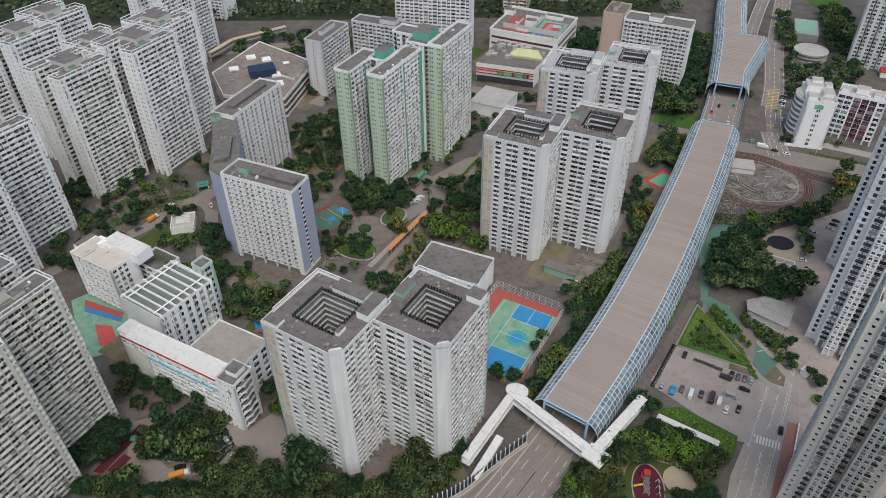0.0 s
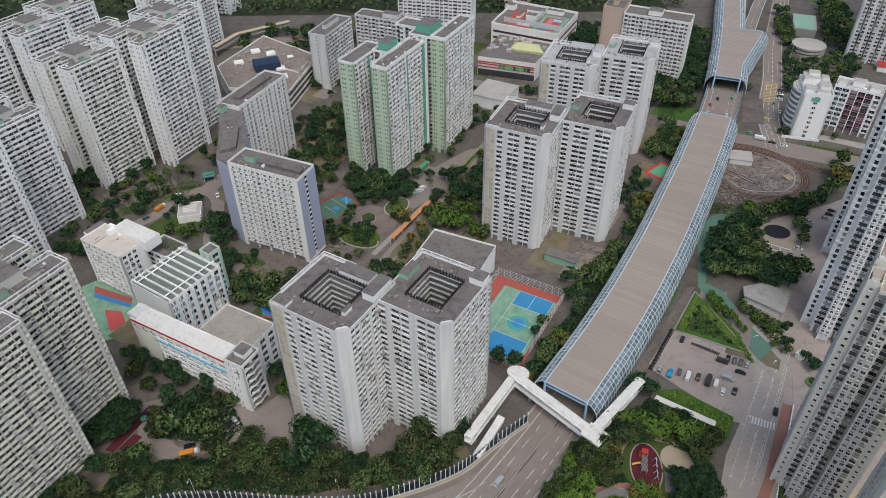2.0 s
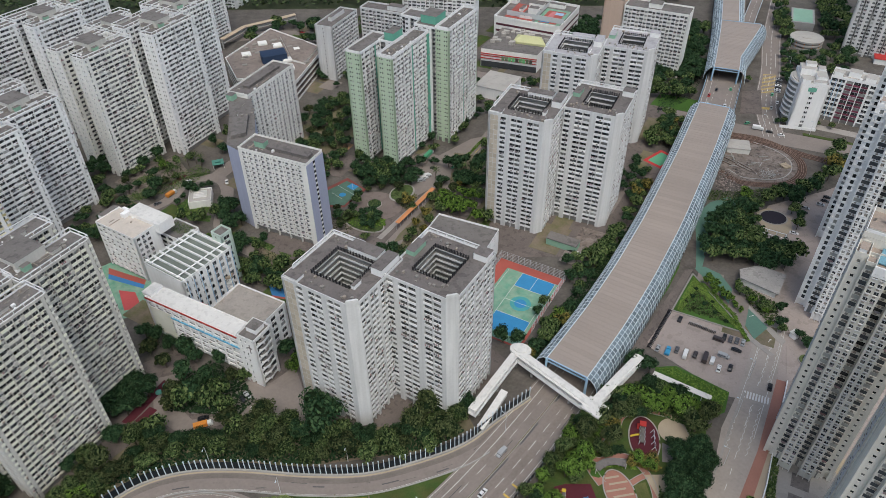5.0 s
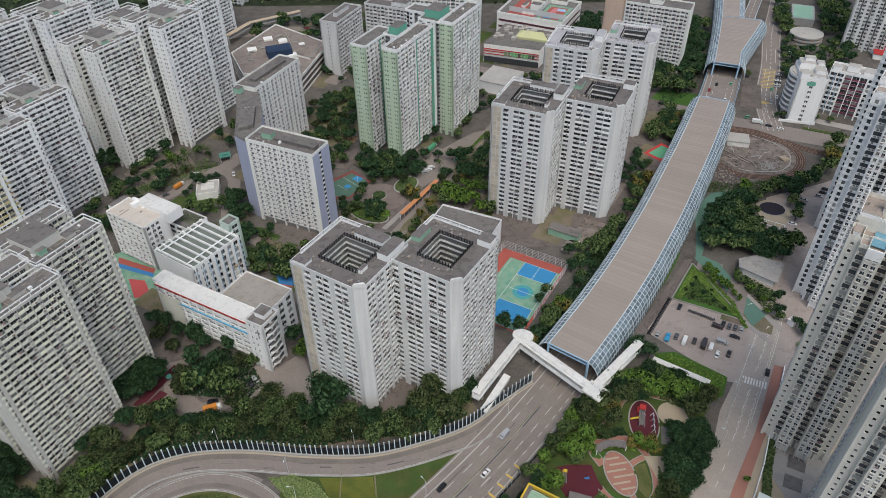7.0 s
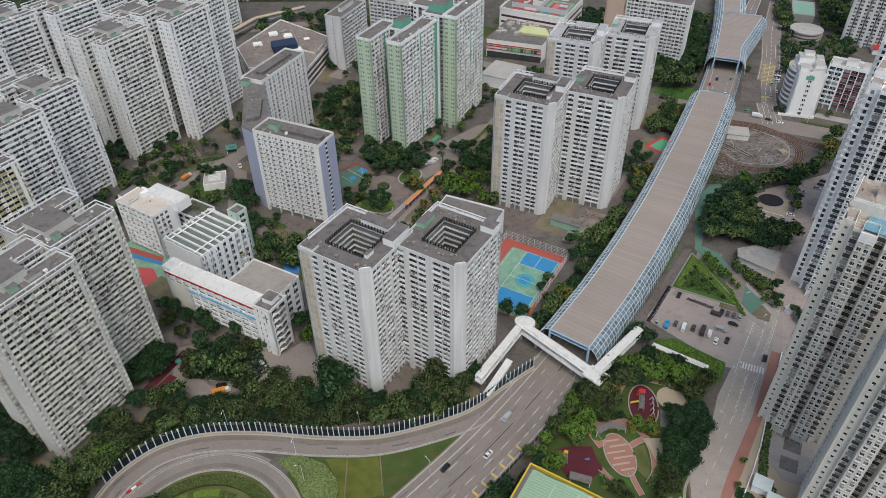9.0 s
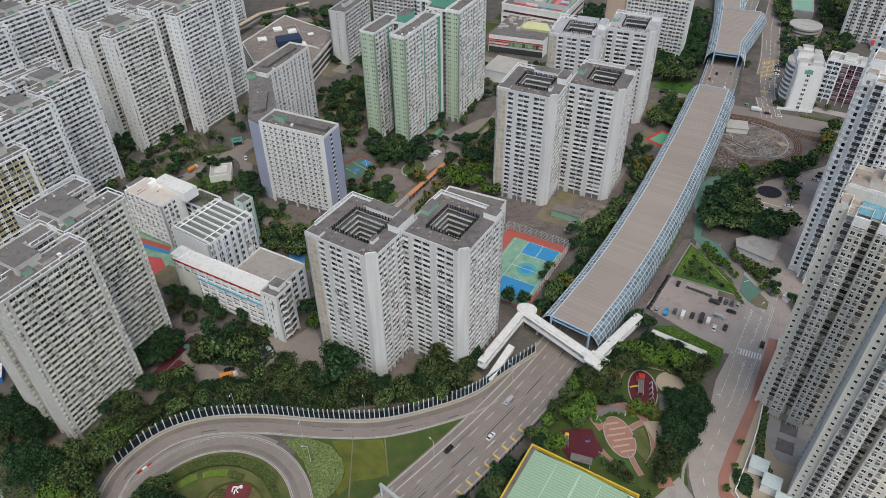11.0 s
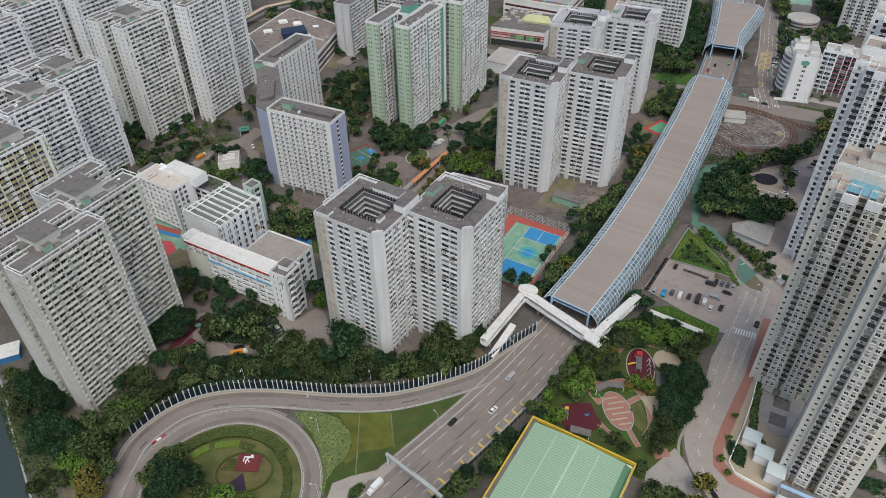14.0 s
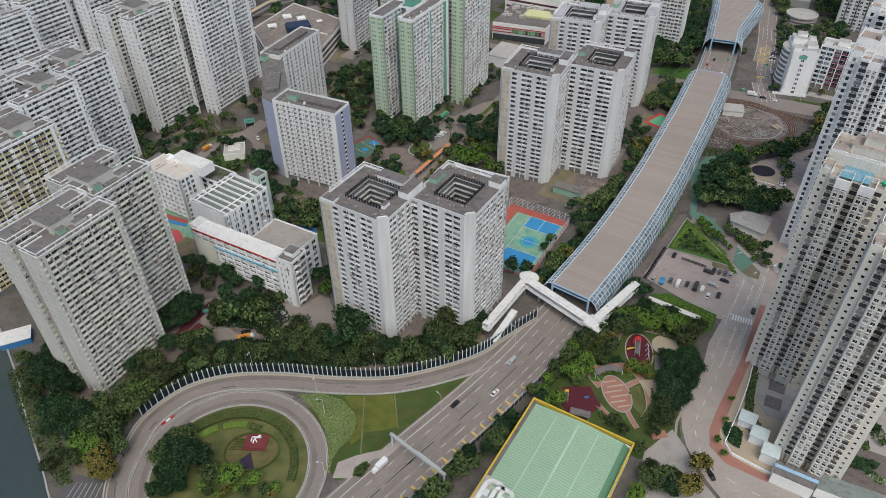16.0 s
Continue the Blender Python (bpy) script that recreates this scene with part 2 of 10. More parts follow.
# ---- mesh tools ----
class Shape:
    """Collects faces with material slots; a list of materials turns into the slots of one mesh."""

    def __init__(self):
        self.v, self.f, self.m = [], [], []

    def quad(self, pts, k=0):
        i = len(self.v)
        self.v += [tuple(p) for p in pts]
        self.f.append(tuple(range(i, i + len(pts))))
        self.m.append(k)
        return self

    def box(self, x0, y0, z0, x1, y1, z1, k=0, top=None):
        i = len(self.v)
        self.v += [(x0, y0, z0), (x1, y0, z0), (x1, y1, z0), (x0, y1, z0), (x0, y0, z1), (x1, y0, z1), (x1, y1, z1), (x0, y1, z1)]
        self.f += [(i, i + 3, i + 2, i + 1), (i + 4, i + 5, i + 6, i + 7), (i, i + 1, i + 5, i + 4), (i + 1, i + 2, i + 6, i + 5), (i + 2, i + 3, i + 7, i + 6), (i + 3, i, i + 4, i + 7)]
        self.m += [k, k if top is None else top, k, k, k, k]
        return self

    def prism(self, poly, z0, z1, k=0, top=None):
        """An upright prism over a polygon given anticlockwise or clockwise."""
        area = sum(a[0] * b[1] - b[0] * a[1] for a, b in zip(poly, poly[1:] + poly[:1]))
        poly = list(poly) if area > 0 else list(reversed(poly))
        i, n = len(self.v), len(poly)
        self.v += [(x, y, z0) for x, y in poly] + [(x, y, z1) for x, y in poly]
        self.f.append(tuple(range(i + n, i + 2 * n)))
        self.m.append(k if top is None else top)
        for a in range(n):
            c = (a + 1) % n
            self.f.append((i + a, i + c, i + n + c, i + n + a))
            self.m.append(k)
        return self

    def tube(self, a, b, r, k=0, sides=6, r2=None):
        a, b = Vector(a), Vector(b)
        d = (b - a).normalized()
        p = d.orthogonal().normalized()
        q = d.cross(p)
        r2 = r if r2 is None else r2
        i = len(self.v)
        for c, rr in ((a, r), (b, r2)):
            for s in range(sides):
                w = 2 * math.pi * s / sides
                self.v.append(tuple(c + p * math.cos(w) * rr + q * math.sin(w) * rr))
        for s in range(sides):
            t = (s + 1) % sides
            self.f.append((i + s, i + t, i + sides + t, i + sides + s))
            self.m.append(k)
        self.f += [tuple(range(i + sides - 1, i - 1, -1)), tuple(range(i + sides, i + 2 * sides))]
        self.m += [k, k]
        return self

    def beam(self, a, b, w, h, k=0):
        """A square bar from a to b, w wide (level) and h high."""
        a, b = Vector(a), Vector(b)
        d = (b - a).normalized()
        s = Vector((-d.y, d.x, 0))
        s = s.normalized() * (w / 2) if s.length > 1e-6 else Vector((w / 2, 0, 0))
        u = d.cross(s).normalized() * (h / 2)
        i = len(self.v)
        self.v += [tuple(c + e * s + g * u) for c in (a, b) for e, g in ((-1, -1), (1, -1), (1, 1), (-1, 1))]
        for x in ((0, 1, 2, 3), (7, 6, 5, 4), (0, 4, 5, 1), (1, 5, 6, 2), (2, 6, 7, 3), (3, 7, 4, 0)):
            self.f.append(tuple(i + y for y in x))
            self.m.append(k)
        return self

    def stamp(self, other, m):
        i = len(self.v)
        a = np.asarray(m)
        v = np.asarray(other.v) @ a[:3, :3].T + a[:3, 3]
        self.v += [tuple(p) for p in v.tolist()]
        self.f += [tuple(i + y for y in x) for x in other.f]
        self.m += other.m
        return self

    def mesh(self, name, mats):
        me = bpy.data.meshes.new(name)
        me.from_pydata(self.v, [], self.f)
        for x in mats:
            me.materials.append(x)
        if len(mats) > 1:
            me.polygons.foreach_set("material_index", self.m)
        me.update()
        return me


def part(name, shape, mats, parent=None, label="", at=None, kind=""):
    """Links a shape as one mesh object under a thing or part."""
    mats = mats if isinstance(mats, (list, tuple)) else [mats]
    me = shape if isinstance(shape, bpy.types.Mesh) else shape.mesh(name, mats)
    ob = new(name, me)
    if parent:
        ob.parent = parent
    if at is not None:
        ob.matrix_basis = at
    return tagged(ob, label, kind=kind)


def thing(name, x, y, turn=0, label="", category="", group="", kind="", z=0):
    ob = new(name)
    ob.empty_display_size = 0.5
    ob.matrix_basis = pose(x, y, z, 0, 0, turn)
    return tagged(ob, label, category, group, kind)


def ground_piece(name, poly, z0, z1, material, label, category, parent=None):
    ob = part(name, Shape().prism(poly, z0, z1), material, parent)
    return tagged(ob, label, category, kind="structure") if not parent else ob


def curve(pts, step=3.0):
    """A smooth line through points (any number of coordinates), resampled evenly."""
    p = [np.array(q, float) for q in pts]
    p = [2 * p[0] - p[1]] + p + [2 * p[-1] - p[-2]]
    out = []
    for a, b, c, d in zip(p, p[1:], p[2:], p[3:]):
        n = max(2, int(np.linalg.norm(c - b) / step))
        for i in range(n):
            t = i / n
            out.append(0.5 * (2 * b + (c - a) * t + (2 * a - 5 * b + 4 * c - d) * t * t + (3 * b - a - 3 * c + d) * t**3))
    out.append(p[-2])
    return out


def sides_of(line):
    """For a plan line: at each point the unit vector to its right."""
    out = []
    for i in range(len(line)):
        d = np.array(line[min(i + 1, len(line) - 1)][:2]) - np.array(line[max(i - 1, 0)][:2])
        d = d / np.linalg.norm(d)
        out.append(np.array([d[1], -d[0]]))
    return out


def ribbon(line, left, right, z, thick=0.1, k=0, shape=None):
    """A road bed along a line, from left to right metres off it (right positive), its top z above the line's own height."""
    s = shape or Shape()
    nr = sides_of(line)
    h = [q[2] if len(q) > 2 else 0.0 for q in line]
    i0 = len(s.v)
    for q, n, hh in zip(line, nr, h):
        for off, zz in ((left, z), (right, z), (right, z - thick), (left, z - thick)):
            s.v.append((q[0] + n[0] * off, q[1] + n[1] * off, hh + zz))
    for a in range(len(line) - 1):
        for b in range(4):
            c = (b + 1) % 4
            i, j = i0 + 4 * a, i0 + 4 * (a + 1)
            s.f.append((i + b, j + b, j + c, i + c))
            s.m.append(k)
    return s


def dashes(line, off, z, width, on, gap, k=0, shape=None):
    """A broken line of paint along a road."""
    s = shape or Shape()
    nr = sides_of(line)
    d, drawn = 0.0, []
    for a, b, na, nb in zip(line, line[1:], nr, nr[1:]):
        length = float(np.linalg.norm(np.array(b[:2]) - np.array(a[:2])))
        if gap == 0 or d % (on + gap) < on:
            za, zb = (a[2], b[2]) if len(a) > 2 else (0, 0)
            s.quad([(a[0] + na[0] * (off - width / 2), a[1] + na[1] * (off - width / 2), za + z), (a[0] + na[0] * (off + width / 2), a[1] + na[1] * (off + width / 2), za + z),
                    (b[0] + nb[0] * (off + width / 2), b[1] + nb[1] * (off + width / 2), zb + z), (b[0] + nb[0] * (off - width / 2), b[1] + nb[1] * (off - width / 2), zb + z)][::-1], k)
        d += length
    return s


def disc(cx, cy, rx, ry, turn=0, n=32, a0=0.0, a1=360.0):
    c, s = math.cos(radians(turn)), math.sin(radians(turn))
    out = []
    for i in range(n):
        w = radians(a0 + (a1 - a0) * i / (n if a1 - a0 == 360 else n - 1))
        x, y = rx * math.cos(w), ry * math.sin(w)
        out.append((cx + x * c - y * s, cy + x * s + y * c))
    return out


def rect(x0, y0, x1, y1, ox=0.0, oy=0.0, turn=0.0):
    c, s = math.cos(radians(turn)), math.sin(radians(turn))
    return [(ox + x * c - y * s, oy + x * s + y * c) for x, y in ((x0, y0), (x1, y0), (x1, y1), (x0, y1))]


# ---- building kit ----
SIDES = "SENW"


def bay(kind, w, h, variant):
    """One storey of one bay: x along the wall, y inwards from its face, z up. Slots: wall, panel, glass, recess, frame, air conditioner, laundry, curtain, tile."""
    s = Shape()
    pane = 7 if variant in (3, 5) else 2
    if kind.islower():
        s = bay(kind.upper(), w, h, variant)
        s.m = [8 if k == 0 else k for k in s.m]
        return s
    if kind == "B":
        s.box(0, -0.1, 0, w, 0.1, 1.1, 1)
        s.box(-0.06, -0.14, 0, 0.06, 0.4, h, 0)
        s.box(0, 0.03, h - 0.26, w, 1.0, h, 0)
        s.box(0, 0.02, 1.1, 0.16, 0.5, h - 0.26, 0)
        deep = 0.92 if variant in (0, 2, 3) else 0.3
        s.box(0.05, deep, 0.9, w - 0.05, deep + 0.07, h - 0.28, pane)
        s.box(w * 0.62 - 0.05, deep - 0.05, 0.9, w * 0.62 + 0.05, deep, h - 0.28, 4)
        if variant == 1:
            s.box(w * 0.55, -0.4, 0.25, w * 0.55 + 0.75, 0.0, 0.8, 5)
        elif variant == 2:
            for i in range(3):
                s.box(w * (0.15 + 0.25 * i), -0.75, 1.0, w * (0.15 + 0.25 * i) + 0.5, -0.68, 1.9 - 0.2 * (i % 2), 6)
        elif variant == 4:
            s.box(0.1, 0.1, 1.05, w * 0.6, 0.16, h - 0.28, 2)
    elif kind == "N":
        a, b = 0.09 * w, 0.91 * w
        s.box(0, 0, 0, w, 1.0, 0.85, 0)
        s.box(0, 0, h - 0.5, w, 1.0, h, 0)
        s.box(0, 0, 0.85, a, 1.0, h - 0.5, 0)
        s.box(b, 0, 0.85, w, 1.0, h - 0.5, 0)
        s.box(a, 0.30, 0.85, b, 0.38, h - 0.5, pane)
        s.box((a + b) / 2 - 0.05, 0.24, 0.85, (a + b) / 2 + 0.05, 0.30, h - 0.5, 4)
        s.box(a - 0.1, -0.1, 0.75, b + 0.1, 0.0, 0.85, 4)
        if variant in (1, 4):
            s.box(a + 0.1, -0.4, 0.18, a + 0.85, 0.0, 0.68, 5)
        elif variant == 2:
            for i in range(2):
                s.box(a + 0.3 + 0.6 * i, -0.7, 0.9, a + 0.75 + 0.6 * i, -0.63, 1.7, 6)
    elif kind == "S":
        a, b = w / 2 - 0.45, w / 2 + 0.45
        s.box(0, 0, 0, w, 1.0, 1.1, 0)
        s.box(0, 0, h - 0.6, w, 1.0, h, 0)
        s.box(0, 0, 1.1, a, 1.0, h - 0.6, 0)
        s.box(b, 0, 1.1, w, 1.0, h - 0.6, 0)
        s.box(a, 0.35, 1.1, b, 0.42, h - 0.6, pane)
        s.box(a - 0.08, -0.08, 1.0, b + 0.08, 0.0, 1.1, 4)
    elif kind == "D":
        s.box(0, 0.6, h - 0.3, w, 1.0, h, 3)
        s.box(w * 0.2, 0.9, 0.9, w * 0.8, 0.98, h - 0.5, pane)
    elif kind == "T":
        a, b = 0.17 * w, 0.83 * w
        s.box(0, 0, 0, w, 1.0, 0.8, 0)
        s.box(0, 0, h - 0.62, w, 1.0, h, 0)
        s.box(0, 0, 0.8, a, 1.0, h - 0.62, 0)
        s.box(b, 0, 0.8, w, 1.0, h - 0.62, 0)
        s.box(a, 0.28, 0.8, b, 0.36, h - 0.62, pane)
        s.box(a + (b - a) * 0.55, 0.2, 0.8, a + (b - a) * 0.55 + 0.09, 0.28, h - 0.62, 4)
        s.box(a - 0.12, -0.16, h - 0.62, b + 0.12, 0.0, h - 0.52, 4)
        s.box(a - 0.12, -0.3, 0.68, b + 0.12, 0.0, 0.8, 4)
        if variant in (0, 1, 3):
            s.box(a + 0.05, -0.42, 0.14, a + 0.8, 0.0, 0.62, 5)
        elif variant == 2:
            s.box(a + 0.1, -0.5, 0.85, b - 0.1, -0.44, 1.6, 6)
        elif variant == 4:
            s.box(a + 0.04, 0.05, 0.8, b - 0.3, 0.2, h - 0.9, 5)
    elif kind == "R":
        s.box(0, 0.55, h - 0.3, w, 1.0, h, 0)
        s.box(0, 0.6, 0, w, 1.0, 0.7, 0)
        s.box(0, 0.55, 0.7, w * 0.12, 1.0, h - 0.3, 0)
        s.box(w * 0.12, 0.92, 0.7, w * 0.92, 0.99, h - 0.3, pane)
        s.box(w * 0.3, 0.2, 0.15, w * 0.3 + 0.8, 0.6, 0.72, 5)
        if variant in (1, 3, 4):
            s.box(w * 0.64, 0.25, 0.1, w * 0.64 + 0.7, 0.6, 0.66, 5)
        elif variant == 2:
            s.box(w * 0.2, 0.1, 0.9, w * 0.8, 0.16, 1.7, 6)
    elif kind == "P":
        s.box(0, 0.05, 0, w, 1.0, h, 0)
        for i in range(2):
            s.box(w * (0.04 + 0.48 * i), 0.0, 0.12, w * (0.48 + 0.48 * i), 0.05, h - 0.1, 8)
    elif kind == "F":
        s.box(0, -0.42, 0, w, 1.0, h, 0)
    elif kind == "M":
        s.box(0, 0.04, 0, w, 1.0, 1.2, 0)
        s.box(0, 0.06, h - 0.3, w, 1.0, h, 0)
        s.box(0, 0.6, 1.2, w, 0.7, h - 0.3, pane)
        s.box(w * 0.5 - 0.06, 0.3, 1.2, w * 0.5 + 0.06, 0.6, h - 0.3, 4)
        if variant in (1, 2):
            s.box(w * 0.2, -0.28, 0.75, w * 0.2 + 0.7, 0.08, 1.25, 5)
    elif kind == "Y":
        s = bay("B", w, h, variant)
        s.m = [8 if k == 1 else k for k in s.m]
    elif kind == "O":
        s.box(0, -0.75, 0, w, 0.1, 0.18, 0)
        s.box(0, -0.75, 0.18, w, -0.62, 0.95, 1)
        s.box(0, 0.1, 0, w * 0.34, 1.0, h, 0)
        s.box(w * 0.72, 0.1, 0, w, 1.0, h, 0)
        s.box(w * 0.34, 0.1, h - 0.6, w * 0.72, 1.0, h, 0)
        s.box(w * 0.34, 0.5, 0, w * 0.72, 0.6, h - 0.6, pane)
    elif kind == "G":
        s.box(0, 0, 0, w, 0.9, 1.0, 1)
        s.box(0, 0.04, h - 0.35, w, 1.0, h, 0)
    return s


def pieces_of(shape):
    """Splits one bay into its masonry and the panes, air conditioners and washing that can be told apart."""
    found = []
    for sub, slots in (("", (0, 1, 3, 4, 8, 9)), ("window_pane", (2, 7)), ("air_conditioner", (5,)), ("laundry", (6,))):
        piece = Shape()
        for f, k in zip(shape.f, shape.m):
            if k in slots:
                piece.quad([shape.v[i] for i in f], k)
        if piece.v:
            found.append((sub, piece))
    return found


class Building:
    def __init__(self, name, x, y, turn, label, category="apartment block", wall=None, panel=None, roof=None, tile=None, group="", z=0):
        self.ob = thing(name, x, y, turn, label, category, group, z=z)
        self.mats = [wall, panel or PARAPET, GLASS, RECESS, FRAME_ALU, AIRCON, LAUNDRY, CURTAIN, tile or PANEL_BEIGE, roof or ROOF_DARK]
        self.roof_mat = roof or ROOF_DARK
        self.mods, self.shapes, self.rng = [], {}, random.Random(name + str(round(x)))
        self.wall, self.walls, self.wings = Shape(), [], []

    def shape_of(self, kind, w, h, variant):
        key = (kind, round(w, 2), round(h, 2), variant)
        if key not in self.shapes:
            self.shapes[key] = (bay(kind, w, h, variant), {})
        return key

    def face(self, ox, oy, turn, length, pattern, floors, fh, z0):
        """Fills one wall with bays. pattern: letters with widths, scaled to the length."""
        items = [(p[0], float(p[1:])) for p in pattern.split()]
        scale = length / sum(w for _, w in items)
        base = pose(ox, oy, 0, 0, 0, turn)
        x = 0.0
        for kind, w in items:
            w *= scale
            if kind in "Ww":
                box = Shape().box(0, 0, -z0, w, 1.0, floors * fh, 0 if kind == "W" else 8)
                self.wall.stamp(box, base @ pose(x, 0, z0))
            else:
                for f in range(floors):
                    r = self.rng.random()
                    v = 0 if r > 0.62 else 1 if r > 0.42 else 2 if r > 0.34 else 3 if r > 0.2 else 4 if r > 0.08 else 5
                    self.mods.append((self.shape_of(kind, w, fh, v), base @ pose(x, 0, z0 + f * fh)))
            x += w

    def wing(self, x0, y0, x1, y1, floors, fh=2.7, z0=3.0, core=3, parapet=1.1, inset=1.0, **sides):
        """A rectangular wing; sides S, E, N, W take a bay pattern, 'blank' for a plain wall, or nothing for a side that abuts another wing."""
        top = z0 + floors * fh
        self.walls.append(self.wall)
        self.wall = Shape()
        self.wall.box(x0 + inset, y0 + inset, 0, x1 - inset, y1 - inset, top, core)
        for i, side in enumerate(SIDES):
            pattern = sides.get(side)
            ox, oy = ((x0, y0), (x1, y0), (x1, y1), (x0, y1))[i]
            length = (x1 - x0) if i % 2 == 0 else (y1 - y0)
            if pattern == "blank" or pattern is None:
                self.wall.stamp(Shape().box(0.0 if i % 2 == 0 else 1.0, 0, 0, length - (0.0 if i % 2 == 0 else 1.0), 1.0, top), pose(ox, oy, 0, 0, 0, 90 * i))
            else:
                self.face(ox, oy, 90 * i, length, pattern, floors, fh, z0)
        self.cap(x0, y0, x1, y1, top, parapet)
        self.wall, done = self.walls.pop(), self.wall
        self.wings.append(done)
        return top

    def cap(self, x0, y0, x1, y1, top, parapet=1.1):
        self.wall.box(x0 - 0.06, y0 - 0.06, top, x1 + 0.06, y1 + 0.06, top + 0.35, 0, 9)
        if parapet:
            for a in ((x0, y0, x1, y0 + 0.16), (x0, y1 - 0.16, x1, y1), (x0, y0 + 0.16, x0 + 0.16, y1 - 0.16), (x1 - 0.16, y0 + 0.16, x1, y1 - 0.16)):
                self.wall.box(a[0], a[1], top + 0.35, a[2], a[3], top + 0.35 + parapet)

    def house(self, x0, y0, x1, y1, z, h, material=None, name="roof_house", label=""):
        s = Shape().box(x0, y0, z, x1, y1, z + h, 0, 1)
        s.box(x0 - 0.15, y0 - 0.15, z + h, x1 + 0.15, y1 + 0.15, z + h + 0.2, 0, 1)
        part(name, s, [material or self.mats[0], self.roof_mat], self.ob, label)

    def rail(self, pts, z, h=1.6, step=3.0, material=None):
        """Posts with two bars along a roof edge."""
        s = Shape()
        for a, b in zip(pts, pts[1:]):
            n = max(1, int(math.dist(a, b) / step))
            for i in range(n + 1):
                x, y = a[0] + (b[0] - a[0]) * i / n, a[1] + (b[1] - a[1]) * i / n
                s.box(x - 0.1, y - 0.1, z, x + 0.1, y + 0.1, z + h)
            for zz, t in ((z + h - 0.2, 0.42), (z + 0.3, 0.6)):
                s.beam((*a, zz), (*b, zz), 0.2, t)
        part("roof_parapet", s, material or WALL_GREY, self.ob)

    def clutter(self, x0, y0, x1, y1, z, n):
        """Vents, tanks, kerbs and pipes scattered over a roof."""
        s = Shape()
        for i in range(n):
            x, y, e = self.rng.uniform(x0 + 1, x1 - 2), self.rng.uniform(y0 + 1, y1 - 2), self.rng.uniform(0.35, 1.1)
            if i % 3 == 0:
                dx, dy = self.rng.choice(((self.rng.uniform(2, 5), 0.25), (0.25, self.rng.uniform(2, 7))))
                s.box(x, y, z, min(x + dx, x1 - 0.4), min(y + dy, y1 - 0.4), z + 0.3, 0)
            else:
                s.box(x, y, z, x + e, y + e * self.rng.uniform(0.7, 1.6), z + e * self.rng.uniform(0.5, 1.2), self.rng.choice((0, 0, 1)))
        part("roof_clutter", s, [AIRCON, WALL_WHITE], self.ob, "small vents, tanks and pipes", kind="stuff")

    def finish(self, parts=120):
        """Links the wall and the bays: the first ones as parts of their own, the rest joined."""
        rest = Shape()
        eligible = [i for i, (k, m) in enumerate(self.mods) if k[0] in "BNSsTRMYO"]
        own = set(eligible[: parts]) if parts else set()
        meshes, done = {}, 0
        for i, (key, m) in enumerate(self.mods):
            if i in own:
                name = {"B": "balcony_bay", "N": "window", "S": "small_window", "s": "small_window", "T": "window", "R": "recessed_window", "M": "slot_window", "Y": "balcony_bay", "O": "balcony_bay"}[key[0]]
                done += 1
                if done > 70:
                    key = (*key, "whole")
                if key not in meshes:
                    whole = self.shapes[key[:4]][0]
                    meshes[key] = [("", whole.mesh(name, self.mats))] if done > 70 else [(sub, piece.mesh(sub or name, self.mats)) for sub, piece in pieces_of(self.shapes[key][0])]
                base = part(name, meshes[key][0][1], None, self.ob, at=m)
                for sub, mesh in meshes[key][1:]:
                    part(sub, mesh, None, base)
            else:
                rest.stamp(self.shapes[key][0], m)
        if rest.v:
            part("facade_bay", rest, self.mats, self.ob, kind="stuff")
        for wall in [self.wall] + self.wings:
            if wall.v:
                part("wall", wall, self.mats, self.ob)
        return self.ob


# ---- ground, roads and water ----
tagged(part("ground", Shape().prism(rect(-2600, -1400, 2600, 3200), -1.0, 0.0), GROUND), "flat paved urban ground between the buildings", "ground", kind="structure")
HIGHWAY = curve([(-140, -38, 0), (-100, 3, 0), (-60, 46, 0), (-40, 68, 0), (-21.5, 88, 0), (-7.7, 102.2, 0), (6.2, 116.9, 0), (21.3, 134.2, 0), (35.5, 152, 0), (46.6, 166.7, 0), (55.7, 179.3, 0), (68.9, 198, 0),
                 (85, 222.5, 0.8), (97.5, 243, 1.8), (111, 266, 3.0), (128.5, 298, 4.6), (144, 327, 5.7), (164, 367, 6), (176.5, 393, 6), (193, 430, 6), (204, 458, 6), (224, 512, 6), (243, 568, 6), (262, 620, 6), (300, 720, 6)], 2.5)
z_of = [q[2] for q in HIGHWAY]
road = part("road", ribbon(HIGHWAY, -11.2, 11.8, 0.06, 0.9), ASPHALT, None)
tagged(road, "worn grey asphalt dual carriageway expressway", "road", kind="structure")
paint = Shape()
for off in (-10.4, 10.9):
    dashes(HIGHWAY, off, 0.075, 0.18, 1, 0, 0, paint)
for off in (-4.0, 4.6):
    dashes(HIGHWAY, off, 0.075, 0.18, 4, 6, 0, paint)
dashes(HIGHWAY, -7.2, 0.075, 0.2, 1, 0, 0, paint)
dashes(HIGHWAY, 8.0, 0.075, 0.18, 2.5, 2.5, 0, paint)
part("lane_marking", paint, MARK, road, "white lane lines")
low = [q for q in HIGHWAY if 60 < q[1] < 165]
part("median_kerb", ribbon(low, -0.35, 0.35, 0.35, 0.35), CONCRETE, road)
part("median_soil", ribbon(low, -0.25, 0.2, 0.37, 0.02), SOIL, road)
yl = Shape()
